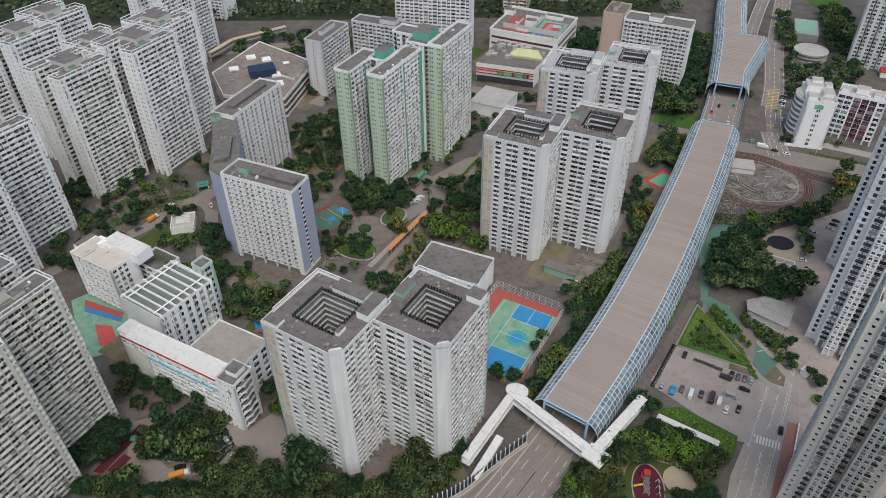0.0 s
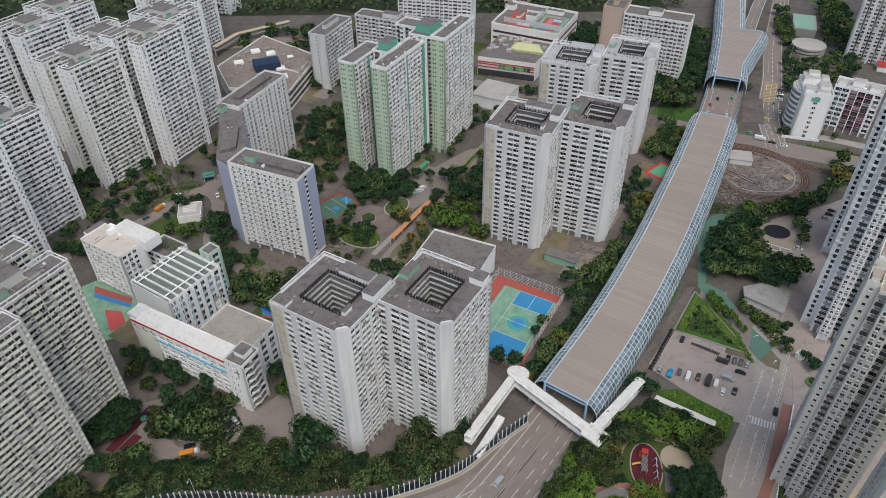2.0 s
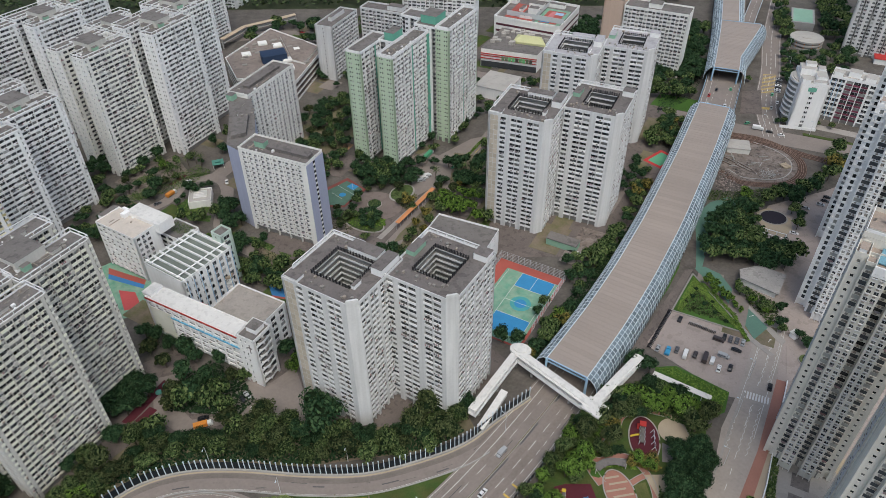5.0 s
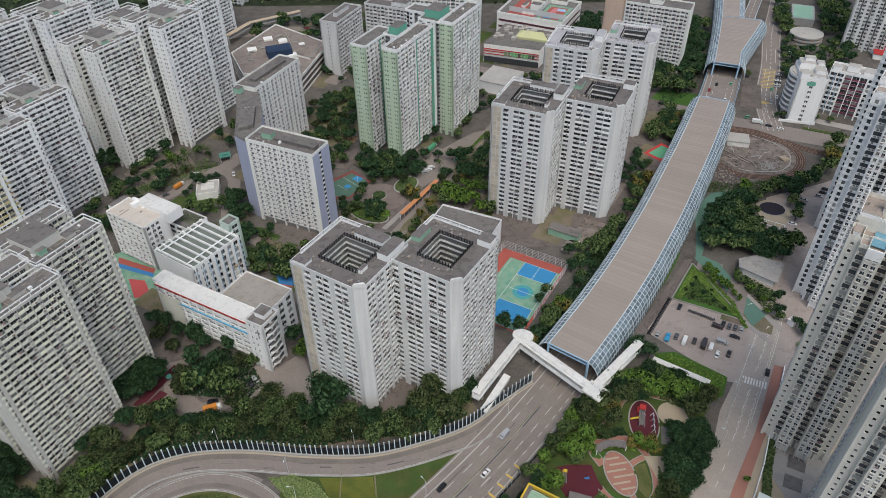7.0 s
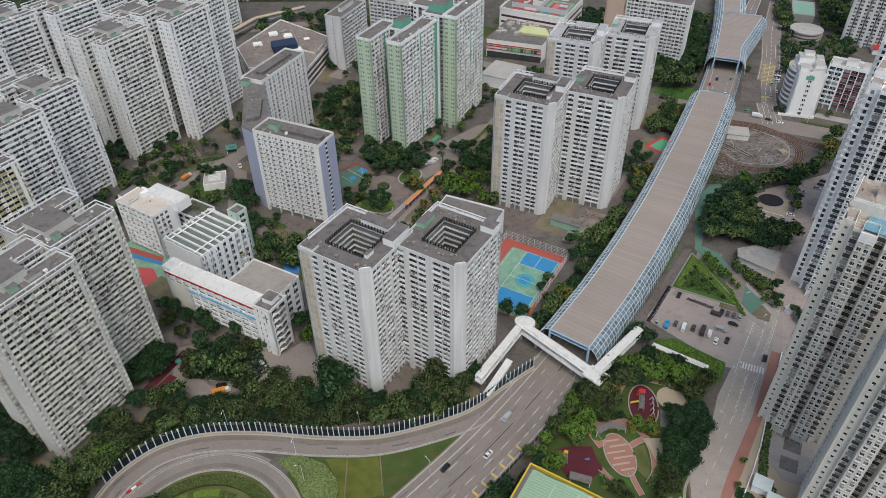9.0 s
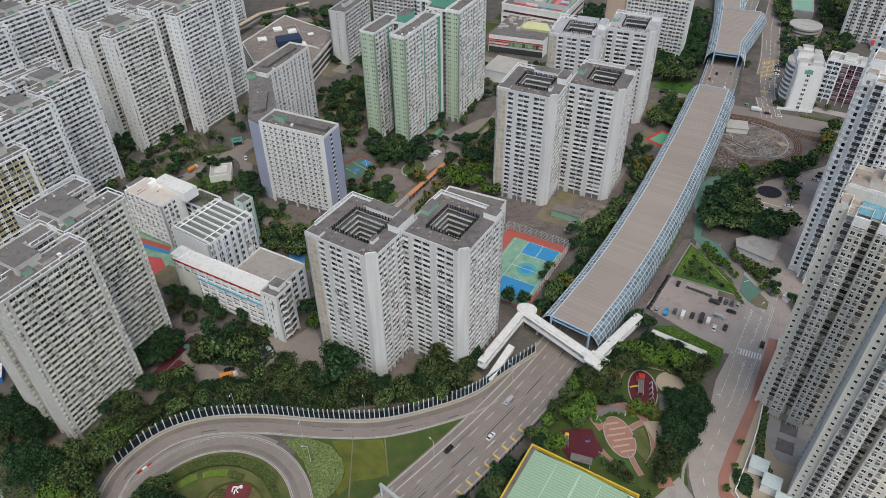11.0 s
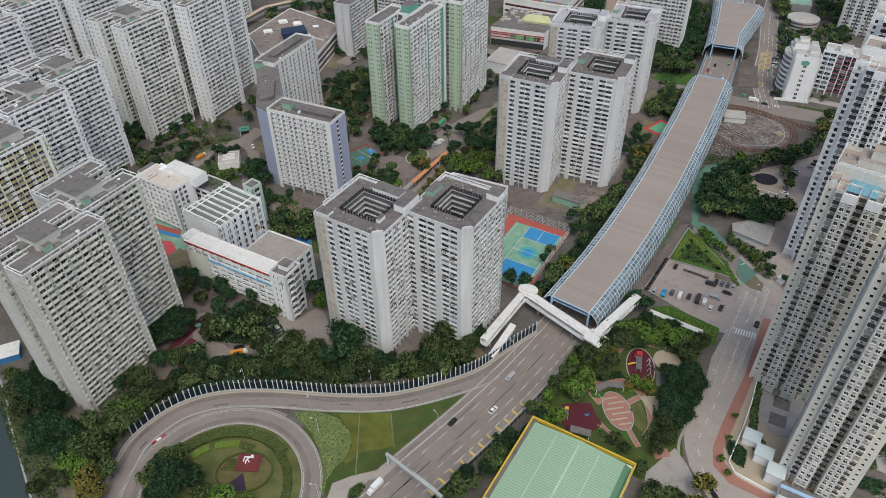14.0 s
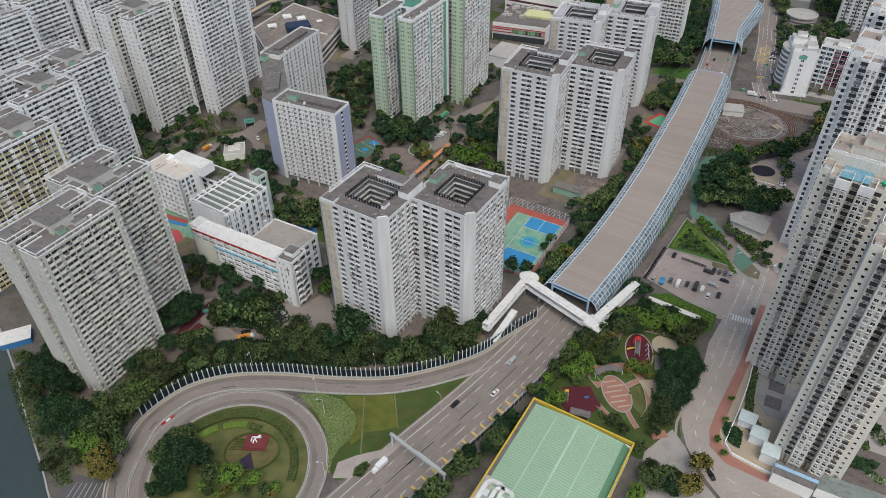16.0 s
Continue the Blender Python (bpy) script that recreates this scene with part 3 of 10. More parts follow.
for i, q in enumerate(HIGHWAY):
    if 60 < q[1] < 128 and i % 2 == 0:
        n = sides_of(HIGHWAY)[i]
        t = np.array([-n[1], n[0]])
        a, b = np.array(q[:2]) + n * 8.3, np.array(q[:2]) + n * 11.4
        yl.quad([(*(a - t * 0.5), 0.08), (*(b - t * 0.5), 0.08), (*(b + t * 0.3), 0.08), (*(a + t * 0.3), 0.08)])
part("hatch_marking", yl, MARK_YELLOW, road, "yellow hatch bars")

patches = Shape()
prng = random.Random(3)
for i in range(130):
    k = prng.randrange(len(HIGHWAY) - 6)
    if 40 < HIGHWAY[k][1] < 168:
        o = prng.choice((-9, -5.6, -2.2, 2.6, 6.2, 9.4)) + prng.uniform(-0.9, 0.9)
        ribbon(HIGHWAY[k:k + prng.choice((2, 2, 3, 4, 5))], o, o + prng.choice((0.12, 0.16, 0.25, 0.3)), 0.068, 0.02, 0, patches)
k = 0
while k < len(HIGHWAY) - 12:
    if 30 < HIGHWAY[k][1] < 168:
        ribbon(HIGHWAY[k:k + prng.choice((3, 4, 6, 8))], 0.5, prng.uniform(0.9, 1.3), 0.07, 0.02, 0, patches)
    k += prng.choice((4, 6, 8, 10))
part("repair_strip", patches, ASPHALT_DARK, road, "dark sealed cracks and repairs", kind="stuff")
for a, c in ((-9.9, -7.6), (-6.6, -4.6), (1.6, 4.0), (5.2, 7.6)):
    part("wheel_track", ribbon([q for q in HIGHWAY if q[1] < 172], a, c, 0.064, 0.02), mat("warm_worn_asphalt", (0.225, 0.192, 0.170), s1=0.06, s2=0.9, amp=0.22, stain=0.05, spec=0.15), road)

RAMP = curve([(34, 157), (20, 146), (7.5, 135.5), (-7.6, 128.3), (-31, 121.5), (-54, 121.0), (-80, 123.3), (-99, 122.7), (-112.4, 118.4), (-121.0, 111.2), (-126.9, 102), (-128.6, 93), (-129.4, 84), (-128.6, 72), (-120, 52), (-105, 35)], 2.0)
ramp = tagged(part("road", ribbon(RAMP, -4.1, 3.9, 0.05, 0.2), ASPHALT), "curved grey asphalt slip road beside a noise barrier", "road", kind="structure")
edge = Shape()
for off in (-3.6, 3.5):
    dashes(RAMP[16:], off, 0.062, 0.1, 1, 0, 0, edge)
part("lane_marking", edge, MARK, ramp)
part("kerb", ribbon(RAMP[14:], -4.5, -4.1, 0.45, 0.45), CONCRETE, ramp)
part("parapet_wall", ribbon(RAMP, 3.9, 4.5, 0.9, 0.9), CONCRETE, ramp)
part("edge_drain", ribbon(RAMP, 3.3, 3.9, 0.07, 0.1), PAVING_TAN, ramp, "sandy brown edge drain")
TYRE_WEAR = mat("darker_wheel_worn_asphalt", (0.185, 0.160, 0.143), s1=0.1, s2=1.2, amp=0.25, spec=0.15)
part("wheel_track", ribbon(RAMP, 0.9, 3.0, 0.054, 0.02), TYRE_WEAR, ramp)
LC = (-90.0, 81.5)
patches = Shape()
for i in range(34):
    k, o = prng.randrange(len(RAMP) - 5), prng.uniform(-3, 3)
    ribbon(RAMP[k:k + prng.choice((2, 3, 4))], o, o + prng.choice((0.12, 0.2, 0.5)), 0.057, 0.02, 0, patches)
part("repair_strip", patches, ASPHALT_DARK, ramp, "dark sealed cracks and repairs", kind="stuff")
LOOP = [(LC[0] + 32.6 * math.cos(radians(w)), LC[1] + 33.2 * math.sin(radians(w))) for w in range(-90, 271, 4)]
loop = tagged(part("road", ribbon(LOOP, -3.6, 3.4, 0.045, 0.2), ASPHALT), "circular asphalt loop road round a planted garden", "road", kind="structure")
edge = Shape()
for off in (-3.2, 3.0):
    dashes(LOOP, off, 0.057, 0.1, 1, 0, 0, edge)
part("lane_marking", edge, MARK, loop)
part("wheel_track", ribbon(LOOP, -2.4, -0.6, 0.05, 0.02), TYRE_WEAR, loop)
part("kerb", ribbon(LOOP, -3.95, -3.6, 0.3, 0.3), CONCRETE, loop)
part("kerb", ribbon(LOOP, 3.4, 3.7, 0.5, 0.5), CONCRETE, loop)
ground_piece("road", disc(LC[0], LC[1], 38.4, 38.4, 0, 48, 62, 200) + [(LC[0], LC[1])], 0, 0.03, ASPHALT, "asphalt strip between slip road and loop road", "road")
ground_piece("lawn", disc(LC[0], LC[1], 28.9, 29.5, 0, 64), 0, 0.05, GRASS_DRY, "round olive-green lawn inside the loop road", "lawn")
ground_piece("lawn", [(-62, 117.2), (-54, 116.6), (-31, 117.3), (-8, 124), (2, 128), (-8, 116), (-20, 98.5), (-27, 88.5), (-40, 79.5), (-50, 77), (-54.5, 84), (-54.5, 93), (-58, 100), (-65, 109)], 0, 0.04, GRASS, "green and yellow rough grass verge beside the slip road", "lawn")
ground_piece("water", [(-148, 64), (-158.9, 79.5), (-167.7, 91.7), (-177.1, 104.9), (-187.4, 119.1), (-195.2, 131.3), (-300, 268), (-420, 268), (-420, -200), (-60, -200), (-120, 20)], 0, 0.03, WATER, "dull grey-green canal water", "water")
bank = curve([(-112, 20), (-148, 64), (-158.9, 79.5), (-167.7, 91.7), (-177.1, 104.9), (-187.4, 119.1), (-195.2, 131.3), (-300, 268)], 3)
ground_piece("lawn", [(-184, 128), (-160, 100), (-140, 70), (-135, 74), (-139, 92), (-133, 110), (-126, 119), (-100, 132), (-55, 129), (-8, 136), (8, 146), (4, 156), (-20, 147), (-52, 146), (-90, 142), (-120, 146), (-132, 130), (-150, 112)], 0, 0.035, SOIL, "earth and scrub under trees beside the slip road", "planting bed")
tagged(part("kerb", ribbon(bank, 0.2, 0.8, 0.35, 0.8), CONCRETE), "rough concrete canal bank wall", "wall", kind="structure")

# avenue on the far side of the park
AVENUE_L = [(92, 60), (84.4, 77.4), (81, 91.8), (81.3, 99.5), (84, 111.8), (94.6, 124), (104.4, 144.7), (117.1, 162.9), (129.7, 186.5), (141.3, 203)]
AVENUE_R = [(150, 198), (134.9, 168.6), (114.8, 134.1), (98.5, 110.4), (91.8, 99.5), (89.8, 92), (93.3, 84.5), (104.4, 77.5), (118.3, 70.2), (170, 50), (165, 30), (110, 55)]
avenue = ground_piece("road", AVENUE_L + AVENUE_R, 0, 0.05, ASPHALT_PALE, "two-lane asphalt street bending round the towers", "road")
AV_MID = curve([(140, 60), (112, 66), (96, 75), (87, 84), (85.6, 93), (88, 104), (98, 119), (110.5, 140), (122.5, 160), (136, 182), (146, 200)], 1.5)
s = dashes(AV_MID, 0, 0.062, 0.2, 3, 5)
for off in (-4.6, 4.3):
    dashes([q for q in AV_MID if 140 < q[1]], off, 0.062, 0.16, 1, 0, 0, s)
part("lane_marking", s, MARK, avenue)
zz = Shape()
for off in (-2.4, 2.0, 0.2):
    line = [q for q in AV_MID if 132 < q[1] < 196 and not 156 < q[1] < 166]
    for i, (a, b) in enumerate(zip(line, line[1:])):
        if math.dist(a, b) < 3:
            n = sides_of(line)[i]
            w = 0.36 if i % 2 else -0.36
            a2, b2 = a[:2] + n * (off * 1.7 + w), b[:2] + n * (off * 1.7 - w)
            t = np.array([-n[1], n[0]]) * 0.1
            zz.quad([(*(a2 - n * 0.08), 0.066), (*(a2 + n * 0.08), 0.066), (*(b2 + n * 0.08), 0.066), (*(b2 - n * 0.08), 0.066)][::-1])
part("zigzag_marking", zz, MARK, avenue)
zebra = Shape()
for i in range(9):
    a = np.array([119.4, 163.0]) + np.array([9.2, -4.2]) * (i + 0.15) / 9
    b = a + np.array([9.2, -4.2]) * 0.55 / 9
    d = np.array([-1.7, -3.4])
    zebra.quad([(*a, 0.07), (*(a + d), 0.07), (*(b + d), 0.07), (*b, 0.07)])
part("zebra_crossing", zebra, MARK, avenue, "white zebra crossing stripes")
ground_piece("pavement", [(134.9, 168.6), (114.8, 134.1), (98.5, 110.4), (91.8, 99.5), (89.8, 92), (93.3, 84.5), (104.4, 77.5), (118.3, 70.2), (119.5, 73.2), (106, 80), (97, 87), (94.3, 93), (95.6, 99), (102, 108), (118, 132.5), (138.5, 167)], 0, 0.15, PAVING_RED, "red brick footway along the street", "pavement")
ground_piece("pavement", [(84, 190), (112, 160), (119, 158), (136, 165), (170, 190), (200, 240), (214, 306), (176, 292), (150, 240), (128, 206), (104, 212)], 0, 0.022, PARKING, "pale pinkish paving between car park, pavilion and towers", "pavement")
ground_piece("pavement", [(106, 80), (97, 87), (94.3, 93), (95.6, 99), (102, 108), (118, 132.5), (124, 142), (180, 110), (170, 60), (119.5, 73.2)], 0, 0.12, PAVING_TAN, "tan and grey paved tower forecourt", "pavement")
ground_piece("pavement", [(138.5, 167), (124, 142), (180, 110), (260, 180), (226, 312), (214, 306), (176, 262), (160, 232), (146, 205), (150, 198)], 0, 0.12, PARKING, "pale pinkish paved estate road beside the towers", "pavement")

# car park and park
ground_piece("parking_lot", [(101, 209.5), (129, 192), (131, 187), (117, 163.5), (113, 163), (96, 177.5), (86, 190.5)], 0, 0.062, PARKING, "worn pinkish-grey asphalt car park", "parking lot")
ground_piece("lawn", [(102.4, 210.5), (118.7, 234.8), (131, 195)], 0, 0.25, GRASS_BRIGHT, "triangular bright green lawn beside the car park", "lawn")
ground_piece("path", [(121, 240), (122, 236), (128.5, 218), (132, 204), (133.4, 191.4), (142.0, 198.4), (137.5, 211), (134.5, 224.1), (132.1, 235.3), (126, 241)], 0, 0.135, CYCLE_GREEN, "grey-green coated cycle track", "path")
ground_piece("path", [(128, 262), (133, 283), (145.3, 296), (157.9, 301.2), (160.2, 293.9), (147, 285), (138, 272), (131, 254), (125, 241), (121, 238)], 0, 0.07, CYCLE_GREEN, "grey-green coated cycle track", "path")
ground_piece("path", [(87.4, 198.8), (108.5, 228), (116, 239), (120, 239), (108.3, 222), (101.7, 210.6), (90.3, 194.6), (82.2, 184), (78, 186)], 0, 0.06, PAVING, "pale concrete footpath beside the glazed canopy", "path")
ground_piece("lawn", [(74, 186), (84, 204), (100, 228), (112, 250), (116, 247), (113, 240), (104, 225), (86, 200), (78, 188)], 0, 0.09, GRASS_BRIGHT, "narrow green grass verge along the canopy", "lawn")
ground_piece("lawn", [(86, 176), (95, 176.5), (113, 162), (108, 152), (98, 148), (82, 160)], 0, 0.09, GRASS_BRIGHT, "green lawn beside the covered walkway", "lawn")
ground_piece("lawn", [(22, 106), (45, 150), (62, 154), (82, 160), (99, 146), (92, 126), (82, 108), (80, 96), (62, 86), (40, 100)], 0, 0.03, GRASS, "shaded park lawn under trees", "lawn")

# estate paving on the near side and round the slabs
ground_piece("pavement", [(-150, 112), (-132, 130), (-120, 146), (-90, 142), (-52, 146), (-20, 147), (4, 156), (24, 180), (10, 196), (-30, 205), (-60, 205), (-90, 160), (-120, 190), (-150, 170), (-170, 140)], 0, 0.025, PAVING, "pinkish-grey estate paving and access road", "pavement")
ground_piece("pavement", [(20, 250), (110, 250), (128, 330), (120, 400), (60, 420), (-10, 300), (-100, 270), (-90, 240), (-30, 215)], 0, 0.02, PAVING, "pinkish-grey estate paving between tower blocks", "pavement")
junction = ground_piece("road", [(140, 412), (190, 384), (260, 352), (420, 290), (420, 275), (255, 336), (186, 366), (136, 396)], 0, 0.04, ASPHALT, "wide grey road junction under the expressway", "road")
NORTH = curve([(207, 366), (217, 408), (240, 462), (262, 520), (285, 572), (324, 660), (374, 780)], 4)
north = tagged(part("road", ribbon(NORTH, -7, 7, 0.055, 0.2), ASPHALT), "wide city street beyond the junction", "road", kind="structure")
s = dashes(NORTH, 0, 0.07, 0.35, 4, 4)
for off in (-6.3, 6.3, -3.2, 3.2):
    dashes(NORTH, off, 0.07, 0.2, 1, 0 if abs(off) > 5 else 1, 0, s)
part("lane_marking", s, MARK, north)
s = Shape()
for base_y, n in ((404, 1), (428, 3)):
    for i in range(3 if n == 1 else 14):
        q = NORTH[int((base_y - 365) / 4) + 1]
        y = base_y + i * (1.1 if n == 1 else 2.2)
        x = 215.5 + (y - 404) * 0.42
        s.quad([(x - 5, y, 0.08), (x + 4, y - 1.5, 0.08), (x + 4, y - 0.9, 0.08), (x - 5, y + 0.6, 0.08)])
part("box_marking", s, MARK_YELLOW, north, "yellow box hatching")
INNER = curve([(-40, 242), (-27, 266), (-2, 313), (9, 335), (30, 378), (45, 405), (20, 440), (60, 452), (130, 412)], 4)
inner = tagged(part("road", ribbon(INNER, -4.5, 4.5, 0.045, 0.2), ASPHALT), "estate street lined with trees", "road", kind="structure")
part("lane_marking", dashes(INNER, 0, 0.06, 0.25, 3, 4), MARK_YELLOW, inner)
WESTROAD = curve([(-62, 222), (-84, 244), (-100, 255), (-118, 268), (-124.9, 282.6), (-125.7, 298.7), (-129.1, 315.8), (-136.1, 324.9), (-146.4, 326.3), (-154.6, 319.6), (-159.7, 303.4), (-169.6, 293.3), (-185, 278), (-200, 262)], 3)
tagged(part("road", ribbon(WESTROAD, -3.6, 3.6, 0.04, 0.2), ASPHALT), "narrow estate road between slab blocks", "road", kind="structure")
FARROAD = curve([(-400, 500), (-250, 520), (-120, 540), (0, 470), (40, 452), (90, 440)], 8)
tagged(part("road", ribbon(FARROAD, -9, 9, 0.04, 0.2), ASPHALT), "wide road beyond the estate", "road", kind="structure")

# tram turning loop
ground_piece("ground_patch", disc(186, 341, 27, 31, 0, 40), 0, 0.03, BARE_EARTH, "bare earth inside the tram turning loop", "ground")
TRAM = [(154, 340), (161.8, 327.2), (169.5, 316.6), (185.6, 313.3), (197.0, 315.4), (206.4, 324.0), (210.9, 335.5), (209.7, 345.1), (204.6, 355.1), (194.9, 364.4), (181.0, 369.9), (160, 379), (138, 390)]
STRAIGHT = [(140, 387), (160, 376.4), (181, 367.2), (205, 354.6), (222, 341.2), (262, 321), (420, 262)]
tram = thing("tram_track", 0, 0, 0, "curved light-rail turning loop of rusty rails in concrete", "track", kind="structure")
BALLAST = mat("rusty_ballast", (0.098, 0.066, 0.052), s1=0.3, s2=3, amp=0.3, spec=0.1)
part("track_bed", ribbon(curve(TRAM, 3), -1.7, 3.6, 0.06, 0.1), BALLAST, tram)
part("track_bed", ribbon(curve(STRAIGHT, 3), -3.2, 3.2, 0.075, 0.1), BALLAST, tram)
part("track_kerb", ribbon(curve(TRAM[1:10], 3), -5.2, -4.6, 0.14, 0.1), CONCRETE, tram)
STEEL_RAIL = mat("worn_steel_rail", (0.26, 0.17, 0.13), rough=0.5, amp=0.2)
for off in (-2.4, -0.95, 0.95, 2.4):
    part("rail", ribbon(curve(STRAIGHT, 3), off - 0.09, off + 0.09, 0.17, 0.1), STEEL_RAIL, tram)
for off in (-0.9, 0.55, 1.7, 3.1):
    part("rail", ribbon(curve(TRAM, 3), off - 0.1, off + 0.1, 0.16, 0.1), STEEL_RAIL, tram)

# ball courts
court = thing("sports_court", 53.3, 231, -30, "green, blue and red painted basketball court with worn lines", "sports court", kind="structure")
part("court_base", Shape().prism(rect(-33, -50, 1.5, 2), 0, 0.1), COURT_RED, court)
part("court_green", Shape().prism(rect(-27, -49, 0.2, -3.2), 0.1, 0.115), COURT_GREEN, court)
part("court_key", Shape().prism(rect(-18.5, -13.5, -1.4, -3.4), 0.115, 0.13), COURT_BLUE, court)
part("court_key", Shape().prism(rect(-18.5, -45, -1.4, -33), 0.115, 0.13), COURT_BLUE, court)
part("circle_ring", Shape().prism(disc(-10.5, -23.8, 5.0, 5.0), 0.115, 0.122), mat("teal_court_coating", (0.08, 0.33, 0.33), amp=0.16, s1=0.2), court)
part("centre_circle", Shape().prism(disc(-10.5, -23.8, 2.9, 2.9), 0.122, 0.13), COURT_BLUE, court)
s = Shape()
for x0, y0, x1, y1 in ((-18.6, -3.5, -1.3, -3.3), (-18.6, -13.6, -1.3, -13.4), (-18.6, -33.1, -1.3, -32.9), (-10.6, -13.5, -10.4, -3.5), (-18.6, -23.9, -1.3, -23.7), (-18.7, -45, -18.5, -3.4), (-1.5, -45, -1.3, -3.4), (-26, -48, -25.8, -4)):
    s.quad([(x0, y0, 0.135), (x1, y0, 0.135), (x1, y1, 0.135), (x0, y1, 0.135)])
part("court_line", s, MARK, court)
c = thing("sports_court", 129.0, 341.5, 40, "small red and green badminton court", "sports court", kind="structure")
part("court_base", Shape().prism(rect(-9, -6.5, 9, 6.5), 0, 0.1), mat("bright_red_court_coating", (0.48, 0.05, 0.05), amp=0.12), c)
part("court_green", Shape().prism(rect(-6.75, -4.55, 6.75, 4.55), 0.1, 0.12), mat("leaf_green_court_coating", (0.12, 0.36, 0.21), amp=0.12), c)
c = thing("sports_court", 0, 0, 0, "dark green court with a blue key and red edge beside a garden", "sports court", kind="structure")
part("court_base", Shape().prism([(-74.3, 311.0), (-59.8, 324.6), (-54.8, 319.2), (-47.7, 312.0), (-58.4, 294.8), (-69.3, 294.9)], 0, 0.1), mat("dull_red_court_coating", (0.21, 0.065, 0.055), s1=0.15, amp=0.2), c)
part("court_green", Shape().prism([(-73.3, 308.5), (-59.8, 321.2), (-49.8, 312.6), (-58.9, 296.6), (-69.3, 297.3)], 0.1, 0.12), mat("deep_green_court_coating", (0.085, 0.155, 0.115), s1=0.12, amp=0.2, stain=0.1), c)
part("court_key", Shape().prism([(-59.3, 315.3), (-56.5, 318.6), (-52.4, 315.3), (-55.2, 311.4)], 0.12, 0.135), COURT_BLUE, c)
part("centre_circle", Shape().prism(disc(-60.9, 307.1, 2.0, 2.0), 0.12, 0.135), COURT_BLUE, c)
s = Shape()
for a, b in zip([(-64.6, 316.7), (-56.5, 318.6), (-67.2, 309.0)], [(-53.3, 305.7), (-55.2, 311.4), (-60.5, 302.7)]):
    s.beam((*a, 0.137), (*b, 0.137), 0.15, 0.01)
part("court_line", s, MARK, c)


c = thing("sports_court", 0, 0, 0, "green and red school court with blue and red edge lanes", "sports court", kind="structure")
part("court_base", Shape().prism([(-178, 244), (-168, 252), (-146, 236), (-137, 214), (-158, 206)], 0, 0.06), COURT_GREEN, c)
part("blue_lane", Shape().prism([(-170.0, 240.0), (-149.3, 231.7), (-149.1, 229.0), (-168.8, 236.4)], 0.06, 0.08), BLUE, c)
part("red_lane", Shape().prism([(-171.7, 244.7), (-149.9, 235.2), (-149.3, 231.7), (-170.0, 240.0)], 0.06, 0.09), COURT_RED, c)
part("red_court", Shape().prism([(-160.6, 227.8), (-152.2, 226.4), (-145.3, 215.4), (-153.1, 213.8)], 0.06, 0.085), mat("coral_red_court_coating", (0.50, 0.09, 0.09), amp=0.12), c)
pool = thing("play_pool", 0, 0, 0, "blue coated play court with a red edge beside the school", "play area", kind="structure")
part("blue_surface", Shape().prism([(-89.2, 231.9), (-79.3, 227.4), (-78.3, 221.3), (-85.6, 223.1)], 0.05, 0.24), BLUE, pool)
part("red_edge", Shape().prism([(-85.6, 223.1), (-78.3, 221.3), (-78.1, 220.1), (-86.0, 221.8)], 0.05, 0.23), COURT_RED, pool)


